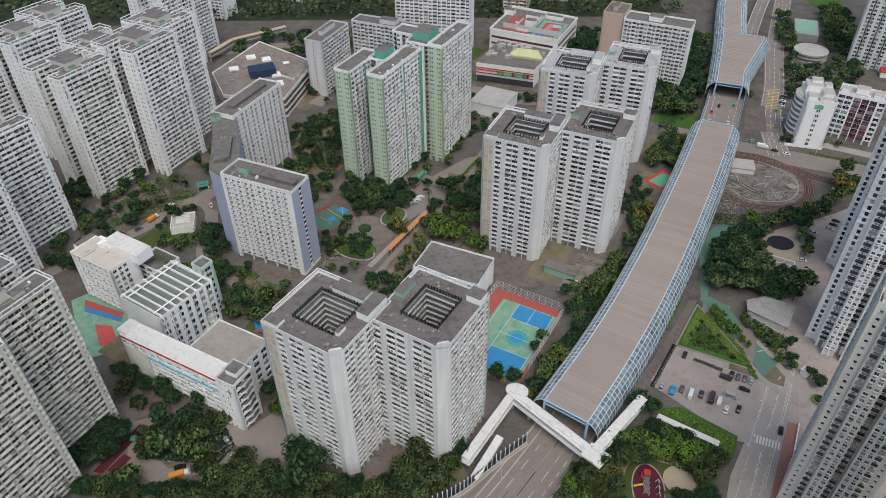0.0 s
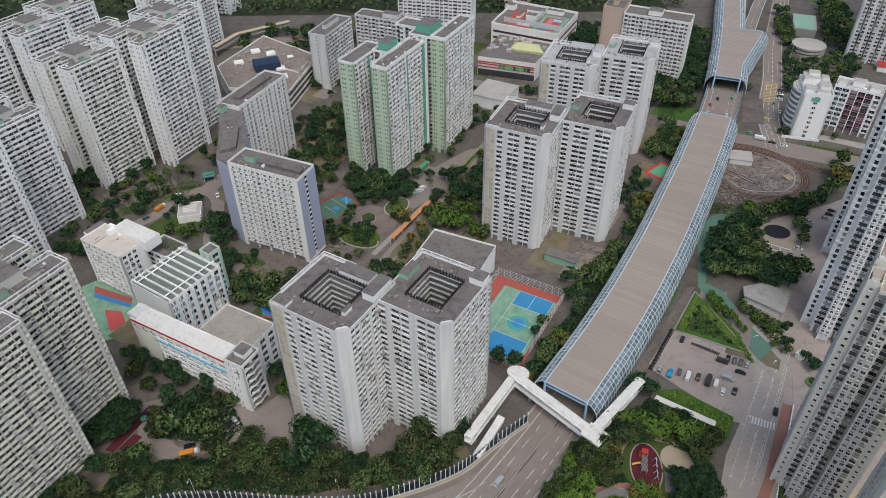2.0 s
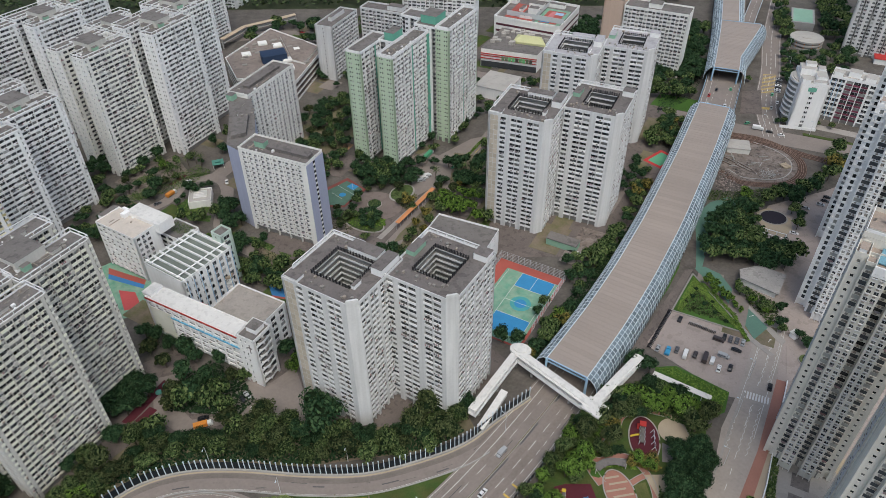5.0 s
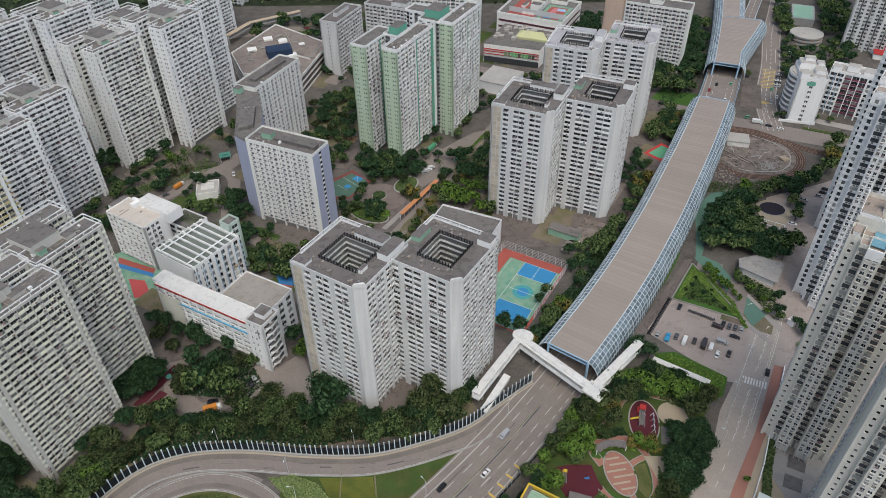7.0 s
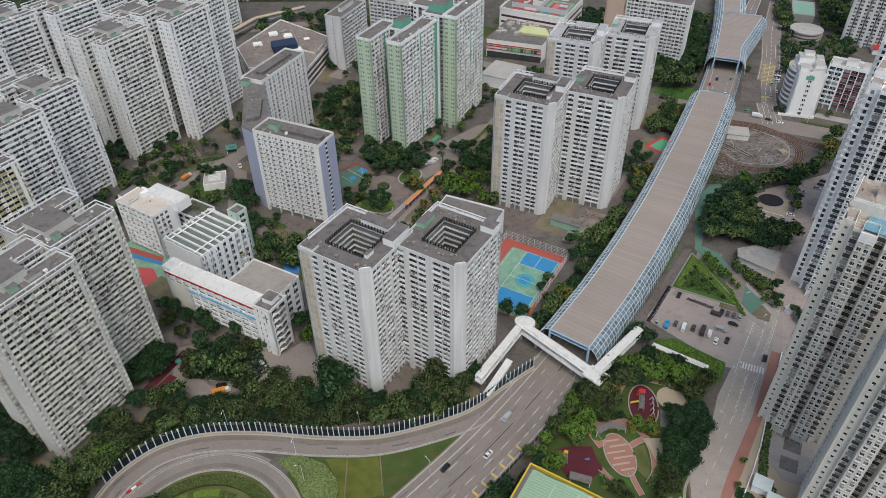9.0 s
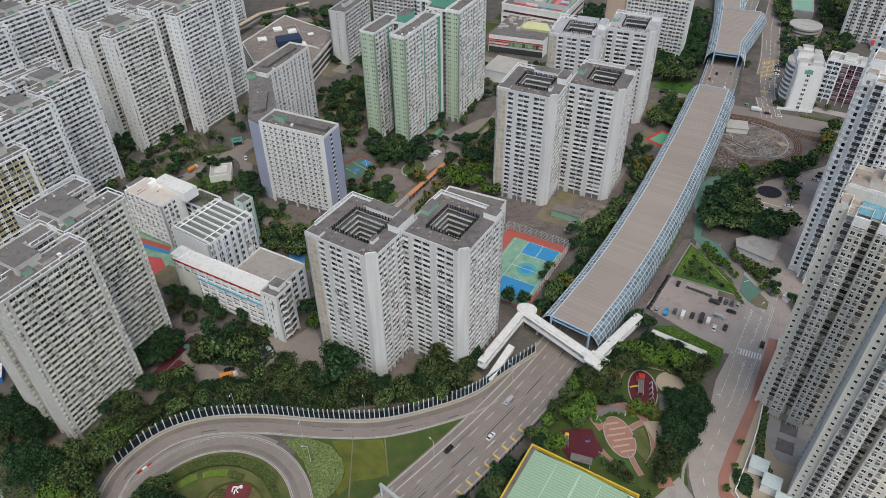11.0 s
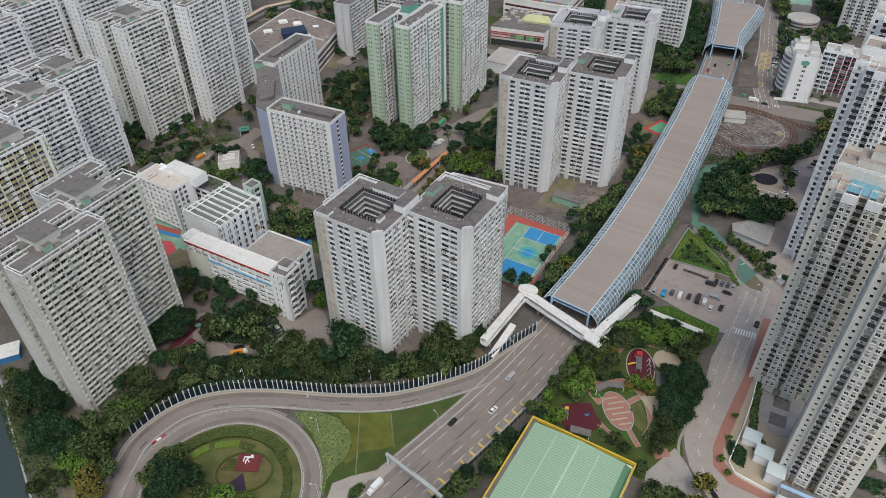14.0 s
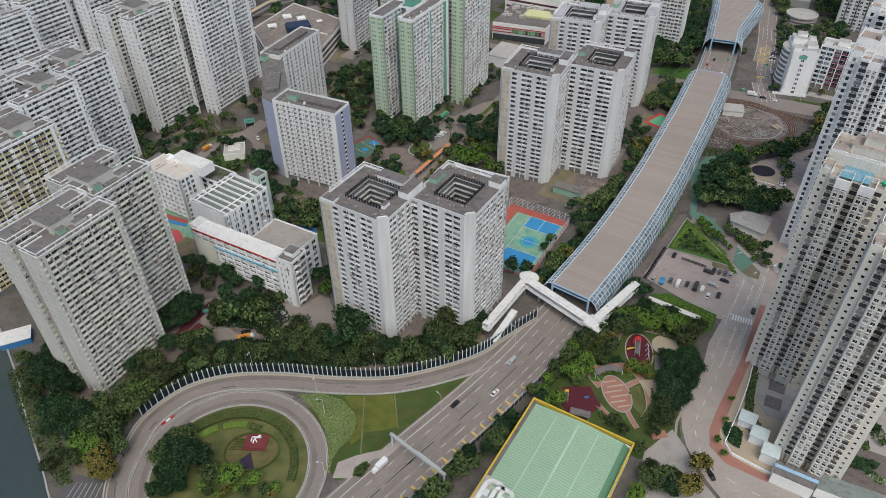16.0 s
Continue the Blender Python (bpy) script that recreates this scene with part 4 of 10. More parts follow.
# ---- tower blocks ----
def twin_block(b, x0, y0, w, d, floors, fh, z0, front, east, west, north, deck, cut=3.2):
    """One square block round a light well, with a bevelled white corner pier and open galleries inside."""
    x1, y1, top = x0 + w, y0 + d, z0 + floors * fh
    wx0, wx1, wy0, wy1 = x0 + 6.6, x1 - 6.4, y0 + 6.6, y1 - 6.2
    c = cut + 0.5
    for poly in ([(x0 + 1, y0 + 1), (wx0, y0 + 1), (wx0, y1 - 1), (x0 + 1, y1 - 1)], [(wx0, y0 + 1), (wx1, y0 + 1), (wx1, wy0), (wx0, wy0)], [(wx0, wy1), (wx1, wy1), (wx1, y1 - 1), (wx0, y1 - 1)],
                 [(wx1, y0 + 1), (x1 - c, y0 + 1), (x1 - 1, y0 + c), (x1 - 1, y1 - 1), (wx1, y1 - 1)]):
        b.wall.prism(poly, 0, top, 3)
    b.wall.prism([(x1 - cut, y0), (x1, y0 + cut), (x1 - 1.0, y0 + cut), (x1 - cut, y0 + 1.0)], 0, top + 2.4, 0)
    b.face(x0, y0, 0, w - cut, front, floors, fh, z0)
    b.face(x1, y0 + cut, 90, d - cut, east, floors, fh, z0)
    if north:
        b.face(x1, y1, 180, w, north, floors, fh, z0)
    if west:
        b.face(x0, y1, 270, d, west, floors, fh, z0)
    # galleries round the well
    for f in range(floors):
        z = z0 + f * fh
        for a in ((wx0, wy0, wx1, wy0 + 1.3), (wx0, wy1 - 1.3, wx1, wy1), (wx0, wy0 + 1.3, wx0 + 1.3, wy1 - 1.3), (wx1 - 1.3, wy0 + 1.3, wx1, wy1 - 1.3)):
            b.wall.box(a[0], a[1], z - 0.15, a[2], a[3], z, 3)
        for a in ((wx0 + 1.3, wy0 + 1.18, wx1 - 1.3, wy0 + 1.3), (wx0 + 1.3, wy1 - 1.3, wx1 - 1.3, wy1 - 1.18), (wx0 + 1.18, wy0 + 1.3, wx0 + 1.3, wy1 - 1.3), (wx1 - 1.3, wy0 + 1.3, wx1 - 1.18, wy1 - 1.3)):
            b.wall.box(a[0], a[1], z - 0.25, a[2], a[3], z + 0.6, 1)
    for poly in ([(x0, y0), (wx0 + 1.3, y0), (wx0 + 1.3, y1), (x0, y1)], [(wx0 + 1.3, y0), (wx1 - 1.3, y0), (wx1 - 1.3, wy0 + 1.3), (wx0 + 1.3, wy0 + 1.3)],
                 [(wx0 + 1.3, wy1 - 1.3), (wx1 - 1.3, wy1 - 1.3), (wx1 - 1.3, y1), (wx0 + 1.3, y1)], [(wx1 - 1.3, y0), (x1 - cut, y0), (x1, y0 + cut), (x1, y1), (wx1 - 1.3, y1)]):
        b.wall.prism(poly, top, top + 0.35, 0, 9)
    # low kerb and slotted parapet on the street sides
    for a in ((x0, y0, x1 - cut, y0 + 0.25), (x1 - 0.25, y0 + cut, x1, y1), (x0, y0, x0 + 0.25, y1), (x0, y1 - 0.25, x1, y1)):
        b.wall.box(a[0], a[1], top + 0.35, a[2], a[3], top + 1.3)
    b.rail([(x0 + 0.4, y0 + 6), (x0 + 0.4, y1 - 0.4), (x0 + 15, y1 - 0.4)] if not deck else [(x0 + 0.4, y1 - 12), (x0 + 0.4, y1 - 0.4), (x1 - 5, y1 - 0.4)], top + 0.35, 2.2, 3.4)
    # dark rail round the well
    s = Shape()
    ring = [(wx0 + 0.9, wy0 + 0.9), (wx1 - 0.9, wy0 + 0.9), (wx1 - 0.9, wy1 - 0.9), (wx0 + 0.9, wy1 - 0.9), (wx0 + 0.9, wy0 + 0.9)]
    for p, q in zip(ring, ring[1:]):
        for i in range(12):
            x, y = p[0] + (q[0] - p[0]) * i / 12, p[1] + (q[1] - p[1]) * i / 12
            s.box(x - 0.13, y - 0.13, top + 0.35, x + 0.13, y + 0.13, top + 2.1)
        for h in (0.7, 1.2, 1.7):
            s.beam((*p, top + h), (*q, top + h), 0.12, 0.16)
    part("well_railing", s, BLACK, b.ob, "dark railing round the light well")
    # lift and tank houses
    if not deck:
        b.house(wx0 + 5, wy1 - 0.3, x1 - 7, y1 - 1.2, top + 0.35, 2.6, WALL_WHITE)
        b.house(x1 - 5.6, y1 - 12, x1 - 1.0, y1 - 1.2, top + 0.35, 3.0, WALL_WHITE)
        b.house(x1 - 6.8, y0 + 8, x1 - 5.4, y0 + 12, top + 0.35, 1.6, WALL_WHITE)
        b.house(x0 + 0.8, y0 + 0.8, x0 + 6.5, y0 + 4.6, top + 0.35, 1.2, WALL_WHITE)
    else:
        b.house(x1 - 6, y1 - 6, x1 - 0.6, y1 - 1.0, top + 0.35, 2.6, WALL_WHITE)
        b.house(x0 + 0.5, y1 - 16, x0 + 4, y1 - 8, top + 0.35, 2.0, GREEN_PAINT)
    s = Shape()
    for i in range(24):
        x, y = x0 + b.rng.uniform(2, w - 3), y0 + b.rng.choice((b.rng.uniform(2, 7), d - b.rng.uniform(2, 6)))
        e = b.rng.uniform(0.4, 1.0)
        s.box(x, y, top + 0.35, x + e, y + e * 1.3, top + 0.35 + e)
    part("roof_clutter", s, AIRCON, b.ob, "small vents and tanks", kind="stuff")
    return top


def twin_tower(x, y, turn, label, floors=23, fh=2.68, w=31.5, d=30.0, dx=29.0, dy=19.5, parts=150, wall=None, roof=None):
    b = Building("apartment_tower", x, y, turn, label, "apartment tower", wall or WALL_LILAC, PARAPET, roof or ROOF_DARK, PANEL_BEIGE, "twin tower blocks")
    front = "W1 P4 W0.8 B2.7 W2.3 B2.6 W0.25 B2.6 W2.3 B2.6 W0.25 B2.6 W2.3"
    east = "W0.5 B2.2 W0.22 B2.2 W1.0 B2.3 W0.22 B2.3 W1.3 B2.3 W0.22 B2.3 W1.3 B2.3 W0.22 B2.3 W1.2 N2.0 W0.8"
    west = "W2 N2.4 W1.5 N2.4 W1.5 N2.4 W3 N2.4 W1.5 N2.4 W1.5 N2.4 W2"
    twin_block(b, -w, 0, w, d, floors, fh, 3.0, front, east, west, west, False)
    twin_block(b, dx - w + 2.5, dy, w - 2.5, d, floors, fh, 3.0, "W0.5 B2.4 W1.8 B2.6 W0.25 B2.6 W2.3 B2.6 W0.25 B2.6 W1.5", east, west, west, True)
    return b.finish(parts)


twin_tower(-33.6, 145.4, -31.5, "weathered pale grey twin residential tower with roof light wells", parts=240, dx=27.5)
twin_tower(47.2, 267.6, -25.5, "weathered pale lilac-grey twin residential tower with roof light wells", parts=160)
twin_tower(84.0, 352.0, -22, "pale grey twin residential tower partly hidden by another", 21, 2.68, parts=80, roof=mat("pale_lilac_roof_coating", (0.40, 0.39, 0.40), s1=0.1, amp=0.2, stain=0.15))


def double_h(x, y, turn, label, floors, wall, panel=None, parts=120, pairs=None, tile=None, unit="B2.9 F0.22 B2.9 M1.6 B2.9 ", roof=None, fh=2.7):
    """Two H-shaped pairs of slabs side by side, the farther pair stepped back. pairs: front slab x0, back slab x0, y0, y1, lift y0, lift y1, bay letter."""
    b = Building("apartment_slab", x, y, turn, label, "apartment block", wall, panel or PARAPET_BRIGHT, roof or ROOF_GREY, tile or PANEL_BEIGE, "slab blocks")
    end = "W1.0 S1.2 S1.2 W1.8 S1.2 S1.2 W1.6"
    for front, back, y0, y1, l0, l1, kind in pairs or ((-10, -26, 0, 34.5, 11.5, 21, "B"), (-21, -40, 33.5, 61, 37, 48.5, "B")):
        n = max(2, round((y1 - y0) / 13.5))
        long_ = ("B1.8 W1.5 " + unit * n + "B2.7 F0.22 B2.7 W1.5 B1.8").replace("B", kind)
        for x0 in (front, back):
            t = b.wing(x0, y0, x0 + 10, y1, floors, fh, E=long_, W=long_, S=end, N=end, parapet=0.5)
            b.rail([(x0 + 0.2, y0 + 0.2), (x0 + 0.2, y1 - 0.2), (x0 + 9.8, y1 - 0.2), (x0 + 9.8, y0 + 0.2), (x0 + 0.2, y0 + 0.2)], t + 0.35, 2.2, 3.6)
            b.clutter(x0, y0, x0 + 10, y1, t + 0.35, 16)
            b.house(x0 + 2.6, y0 + (y1 - y0) * 0.55, x0 + 5.8, y0 + (y1 - y0) * 0.7, t + 0.35, 1.1, b.mats[0])
        if front - back > 10.5:
            b.wing(back + 9, l0 + 1, front + 1, l1 - 1, floors, fh, parapet=0.8, S="D3 W1 D3", N="D3 W1 D3")
            b.house(max(back + 8.5, front - 9), l0, front + 3.4, l1, t + 0.35, 3.8, WALL_WARM)
            b.house(max(back + 11, front - 6), l0 - 2.2, front + 1.5, l0 - 0.2, t + 0.35, 1.7, AIRCON)
            b.house(front + 3.8, l0 + 1, front + 5.6, l0 + 4, t + 0.35, 2.0, GREEN_PAINT)
    return b.finish(parts)


double_h(-149.2, 115.2, -28.5, "weathered beige-grey slab block with rows of cream balcony panels", 26, WALL_WARM, PARAPET_CREAM, 270)
PAIR = ((-10, -31, 0, 33, 10, 21, "B"), (-21, -42, 32, 60, 37, 48, "B"))
double_h(-192.4, 326.7, -30, "pale cream slab block with long rows of balconies", 26, WALL_CREAM, PARAPET_PALE, 110, PAIR)
double_h(-163.2, 351.9, -27, "white slab block with long rows of balconies", 27, WALL_WHITE, parts=110, pairs=PAIR)
double_h(-238.9, 372, -30, "grey-white slab block with recessed balconies", 26, WALL_GREY, parts=40, pairs=PAIR)
double_h(-196, 486, -27, "white slab block behind other blocks", 27, WALL_WHITE, parts=40, pairs=PAIR)
double_h(-203.5, 305.5, -30, "white slab block with blue-grey window rows, stepped forward twice", 23, WALL_WHITE, parts=120, pairs=((-3, -30, -31, 0, -22, -11, "B"), (10, -21, -64, -31, -48, -38, "B")))
double_h(-203.5, 305.5, -30, "white slab block with yellow balcony panels", 23, WALL_WHITE, PARAPET_BRIGHT, 100, ((40, 15, -132, -66, -84, -72, "Y"),), PANEL_YELLOW)
double_h(-252, 380, -30, "grey-white slab block at the edge of the estate", 26, WALL_GREY, parts=50, pairs=((-10, -31, -32, 0, -22, -11, "B"), (1, -20, -66, -33, -54, -44, "B")))


def violet_slab():
    b = Building("apartment_slab", -68.4, 260.1, -24.5, "white slab block with violet end walls, bent round a corner", "apartment block", WALL_CREAM, PARAPET, ROOF_DARK, WALL_PURPLE)
    pat = "W1.6 " + "T2.4 S1.5 T2.4 W0.5 " * 5 + "W2.2"
    t = b.wing(-39.6, 0, 0, 14.5, 17, 2.7, S=pat, N=pat)
    b.house(-26, 5, -2, 9.5, t + 0.35, 1.6, ROOF_GREY)
    b.house(-33, 5, -27.5, 9, t + 0.35, 3, GREEN_PAINT)
    b.clutter(-39, 0, 0, 14, t + 0.35, 30)
    # violet end walls with a stair slot
    s = Shape()
    for y0, y1 in ((-0.05, 5.6), (7.4, 14.55)):
        for f in range(9):
            s.box(-0.02, y0, 2 + f * 5.2, 0.14, y1, 2 + f * 5.2 + 5.12)
    part("end_wall", s, WALL_PURPLE, b.ob, "violet-blue end wall panels")
    s = Shape()
    for f in range(17):
        s.box(0.0, 5.75, 3 + f * 2.7 + 0.9, 0.1, 7.25, 3 + f * 2.7 + 2.2)
    part("stair_window", s, GLASS, b.ob)
    # violet link and the far wing
    link = Shape()
    link.prism([(-39.5, 0.4), (-49, 3), (-66, 27), (-83, 48.5), (-69.5, 51), (-52, 31), (-39.5, 14)], 0, t - 1.2, 0, 1)
    link.prism([(-50, 8), (-63, 27), (-56, 31), (-45, 14)], t - 1.2, t + 0.9, 1, 1)
    part("link_block", link, [WALL_PURPLE, ROOF_GREY], b.ob, "violet-blue link block")
    b.house(-79, 42, -75, 46, t - 1.0, 3, GREEN_PAINT)
    # the far wing stands at a right angle
    pat2 = "W1 " + "T2.4 S1.5 T2.4 W0.5 " * 5 + "W1"
    t2 = b.wing(-83, 48, -68.7, 92.3, 17, 2.7, E=pat2, W=pat2, S="blank", N="blank")
    b.house(-78, 56, -74, 86, t2 + 0.35, 1.4, ROOF_GREY)
    b.clutter(-83, 48, -69, 92, t2 + 0.35, 26)
    b.clutter(-66, 20, -50, 40, t + 0.9, 10)
    return b.finish(200)


violet_slab()


def green_towers():
    b = Building("apartment_tower", -30.0, 332.1, -28, "pale green and white tower of three joined slabs", "apartment tower", WALL_WHITE, PARAPET, ROOF_GREY, WALL_GREEN)
    pat = "w0.8 " + "B2.6 F0.2 B2.6 M2.0 " * 5 + "w0.8"
    short = "w0.8 " + "B2.6 F0.2 B2.6 M2.0 " * 3 + "B2.6 w0.8"
    end = "w1.2 s1.3 s1.3 w1.8 s1.3 s1.3 w1.2"
    f, fh = 25, 2.68
    t = b.wing(-10, 0, 0, 42, f, fh, E=pat, W=pat, S=end, N="blank")
    b.wing(-29, -2, -19, 27, f, fh, E=short, W=short, S=end, N="blank")
    b.wing(3.2, 42, 12.7, 80, f + 1, fh, E=pat, W=pat, S=end, N="blank")
    b.wing(-20, 18, -9, 32, f, fh, S="D3 W1 D3", N="D3 W1 D3")
    b.wing(-10, 41, 4, 62, f + 1, fh, S="D3 N2.4 W1 D3 N2.4 W1 D3", E="blank", N="D3 W1 D3")
    b.wing(-24, 50, -9, 62, f + 1, fh, S="D3 N2.4 W1 D3 N2.4 W1 D3", W="blank", N="D3 W1 D3")
    s = Shape()
    for x0, y0, y1 in ((0.0, 20.6, 21.8), (0, 38, 42), (-19, 12, 13.2), (12.7, 60, 61.2)):
        s.box(x0 + 0.02, y0, 3, x0 + 0.16, y1, t)
    part("wall_strip", s, WALL_TEAL, b.ob, "jade green wall strips")
    b.clutter(-10, 0, 0, 42, t + 0.35, 24)
    b.clutter(3.2, 42, 12.7, 80, t + 3.0, 20)
    b.house(-17, 20, -11, 30, t + 0.35, 4.5, WALL_TEAL)
    b.house(-8, 46, 2, 58, t + 3.2, 4.5, WALL_TEAL)
    b.rail([(-9.7, 0.3), (-9.7, 41), (-0.3, 41), (-0.3, 0.3), (-9.7, 0.3)], t + 0.35, 1.6, 5)
    b.rail([(3.5, 42.3), (3.5, 79), (12.4, 79), (12.4, 42.3), (3.5, 42.3)], t + 3.0, 1.6, 5)
    return b.finish(150)


green_towers()


def cross_tower(x, y, turn, label, wall, floors, fh=2.85, pier=(8.2, 11.8, 4.5), depth=27.0, pier_bay="W1.0 S1.2 W1.2", parts=150, z0=4.5, extra=1):
    """A tower whose arm ends in two bays beside a dark slot, with air-conditioner recesses and plain corner piers set back. Origin: middle of the bay front."""
    b = Building("residential_tower", x, y, turn, label, "residential tower", wall, PARAPET, ROOF_TAN, PANEL_BEIGE, "high towers beside the street")
    p0, p1, py = pier
    two = "W0.3 T2 W0.22 T2 W0.3"
    for sg in (-1, 1):
        xs = lambda a, c: (a, c) if sg > 0 else (-c, -a)
        a, c = xs(1.4, 5.7)
        t = b.wing(a, 0, c, py + 3, floors, fh, z0, core=0, S=two, parapet=1.5)
        part("bay_roof_edge", Shape().box(a - 0.12, -0.12, t + 1.85, c + 0.12, 0.3, t + 2.0).box(a - 0.12, -0.16, t - 1.5, c + 0.12, -0.02, t + 1.85), WALL_WHITE, b.ob, "white bay top")
        a, c = xs(5.7, p0)
        b.wing(a, py * 0.5, c, py + 3, floors, fh, z0, core=3, S="R2.6", parapet=1.0)
        a, c = xs(p0, p1)
        b.wing(a, py, c, py + 7, floors, fh, z0, core=0, S=pier_bay, parapet=1.6)
        b.house(a + 0.8, py + 1, c - 0.8, py + 5, t + 0.35, 2.0, WALL_WHITE)
    b.wing(-1.4, 3.6, 1.4, py + 3, floors, fh, z0, core=3, S="R2.6", parapet=0.8)
    side = "W1.4 S1.2 W1.2 R2.4 W0.2 T2.2 T2.2 W0.2 R2.4 W1.2 S1.2 W1.4"
    t2 = b.wing(-p1, py + 7, p1, depth, floors + extra, fh, z0, core=0, W=side, E=side, N="W1 S1.5 W1 " + "T2.2 W0.3 T2.2 R2 " * 3 + "W1 S1.5 W1", parapet=1.5)
    b.wing(-p0 - 0.2, py + 2, p0 + 0.2, py + 7.2, floors, fh, z0, core=0, parapet=0.5)
    b.house(-6, depth * 0.55, 6, depth * 0.85, t2 + 0.35, 4.0)
    b.house(-3, depth * 0.6, 3, depth * 0.78, t2 + 4.5, 3.0)
    b.house(-p1 + 1, py + 8, -p1 + 6, py + 12, t2 + 0.35, 2.4)
    b.house(p1 - 7, py + 8, p1 - 1, py + 11, t2 + 0.35, 1.8)
    for i in range(12):
        hx, hy, e = b.rng.uniform(-p1 + 1, p1 - 2), b.rng.uniform(py + 8, depth - 2), b.rng.uniform(0.5, 1.2)
        b.house(hx, hy, hx + e, hy + e * 1.4, t2 + 0.35, b.rng.uniform(0.5, 1.4), AIRCON, "roof_vent")
    b.rail([(-p1 + 0.4, depth - 0.4), (-p1 + 0.4, py + 7.4), (p1 - 0.4, py + 7.4), (p1 - 0.4, depth - 0.4)], t2 + 1.85, 0.9, 4, WALL_WHITE)
    return b, t


ROOF_TEAL = mat("faded_teal_roof_sheet", (0.17, 0.34, 0.42), amp=0.16, s1=0.3, stain=0.12)
b, t = cross_tower(123.6, 123.6, -36, "tall grey tiled residential tower with stacked windows", WALL_TOWER, 32)
part("roof_sheet", Shape().box(-5.4, 3.4, t + 0.9, 3.6, 11.3, t + 1.2).box(-5.4, 3.4, t + 0.35, -5.2, 11.3, t + 0.9).box(3.4, 3.4, t + 0.35, 3.6, 11.3, t + 0.9), ROOF_TEAL, b.ob, "faded teal flat roof sheet")
part("roof_sheet", Shape().prism(disc(8.4, 7.5, 2.0, 1.4, 20, 12), t + 0.4, t + 1.6), mat("bright_green_tarpaulin", (0.05, 0.36, 0.20), amp=0.15), b.ob, "bright green tarpaulin")
b.finish(270)
b, t = cross_tower(118.5, 78.6, -35.5, "tall pale grey residential tower above a low podium", WALL_TOWER, 33)
b.finish(270)
b, t = cross_tower(167.3, 200.1, -36, "tall white-grey residential tower with shaded slots and corner balconies", WALL_GREY, 34, 2.85, (9.3, 14.2, 7.0), 30, "W0.4 O3.4 W1.0", 120)
part("plant_screen", Shape().box(-0.5, 2.5, t + 0.4, 9.5, 8, t + 5.2), mat("purple_plant_screen", (0.22, 0.12, 0.30), amp=0.12), b.ob, "purple rooftop plant screen")
b.finish(120)
b, t = cross_tower(197.9, 250.1, -36, "tall white residential tower standing behind another tower", WALL_GREY, 34, 2.85, (9.3, 14.2, 7.0), 30, "W0.4 O3.4 W1.0", 40)
b.finish(40)


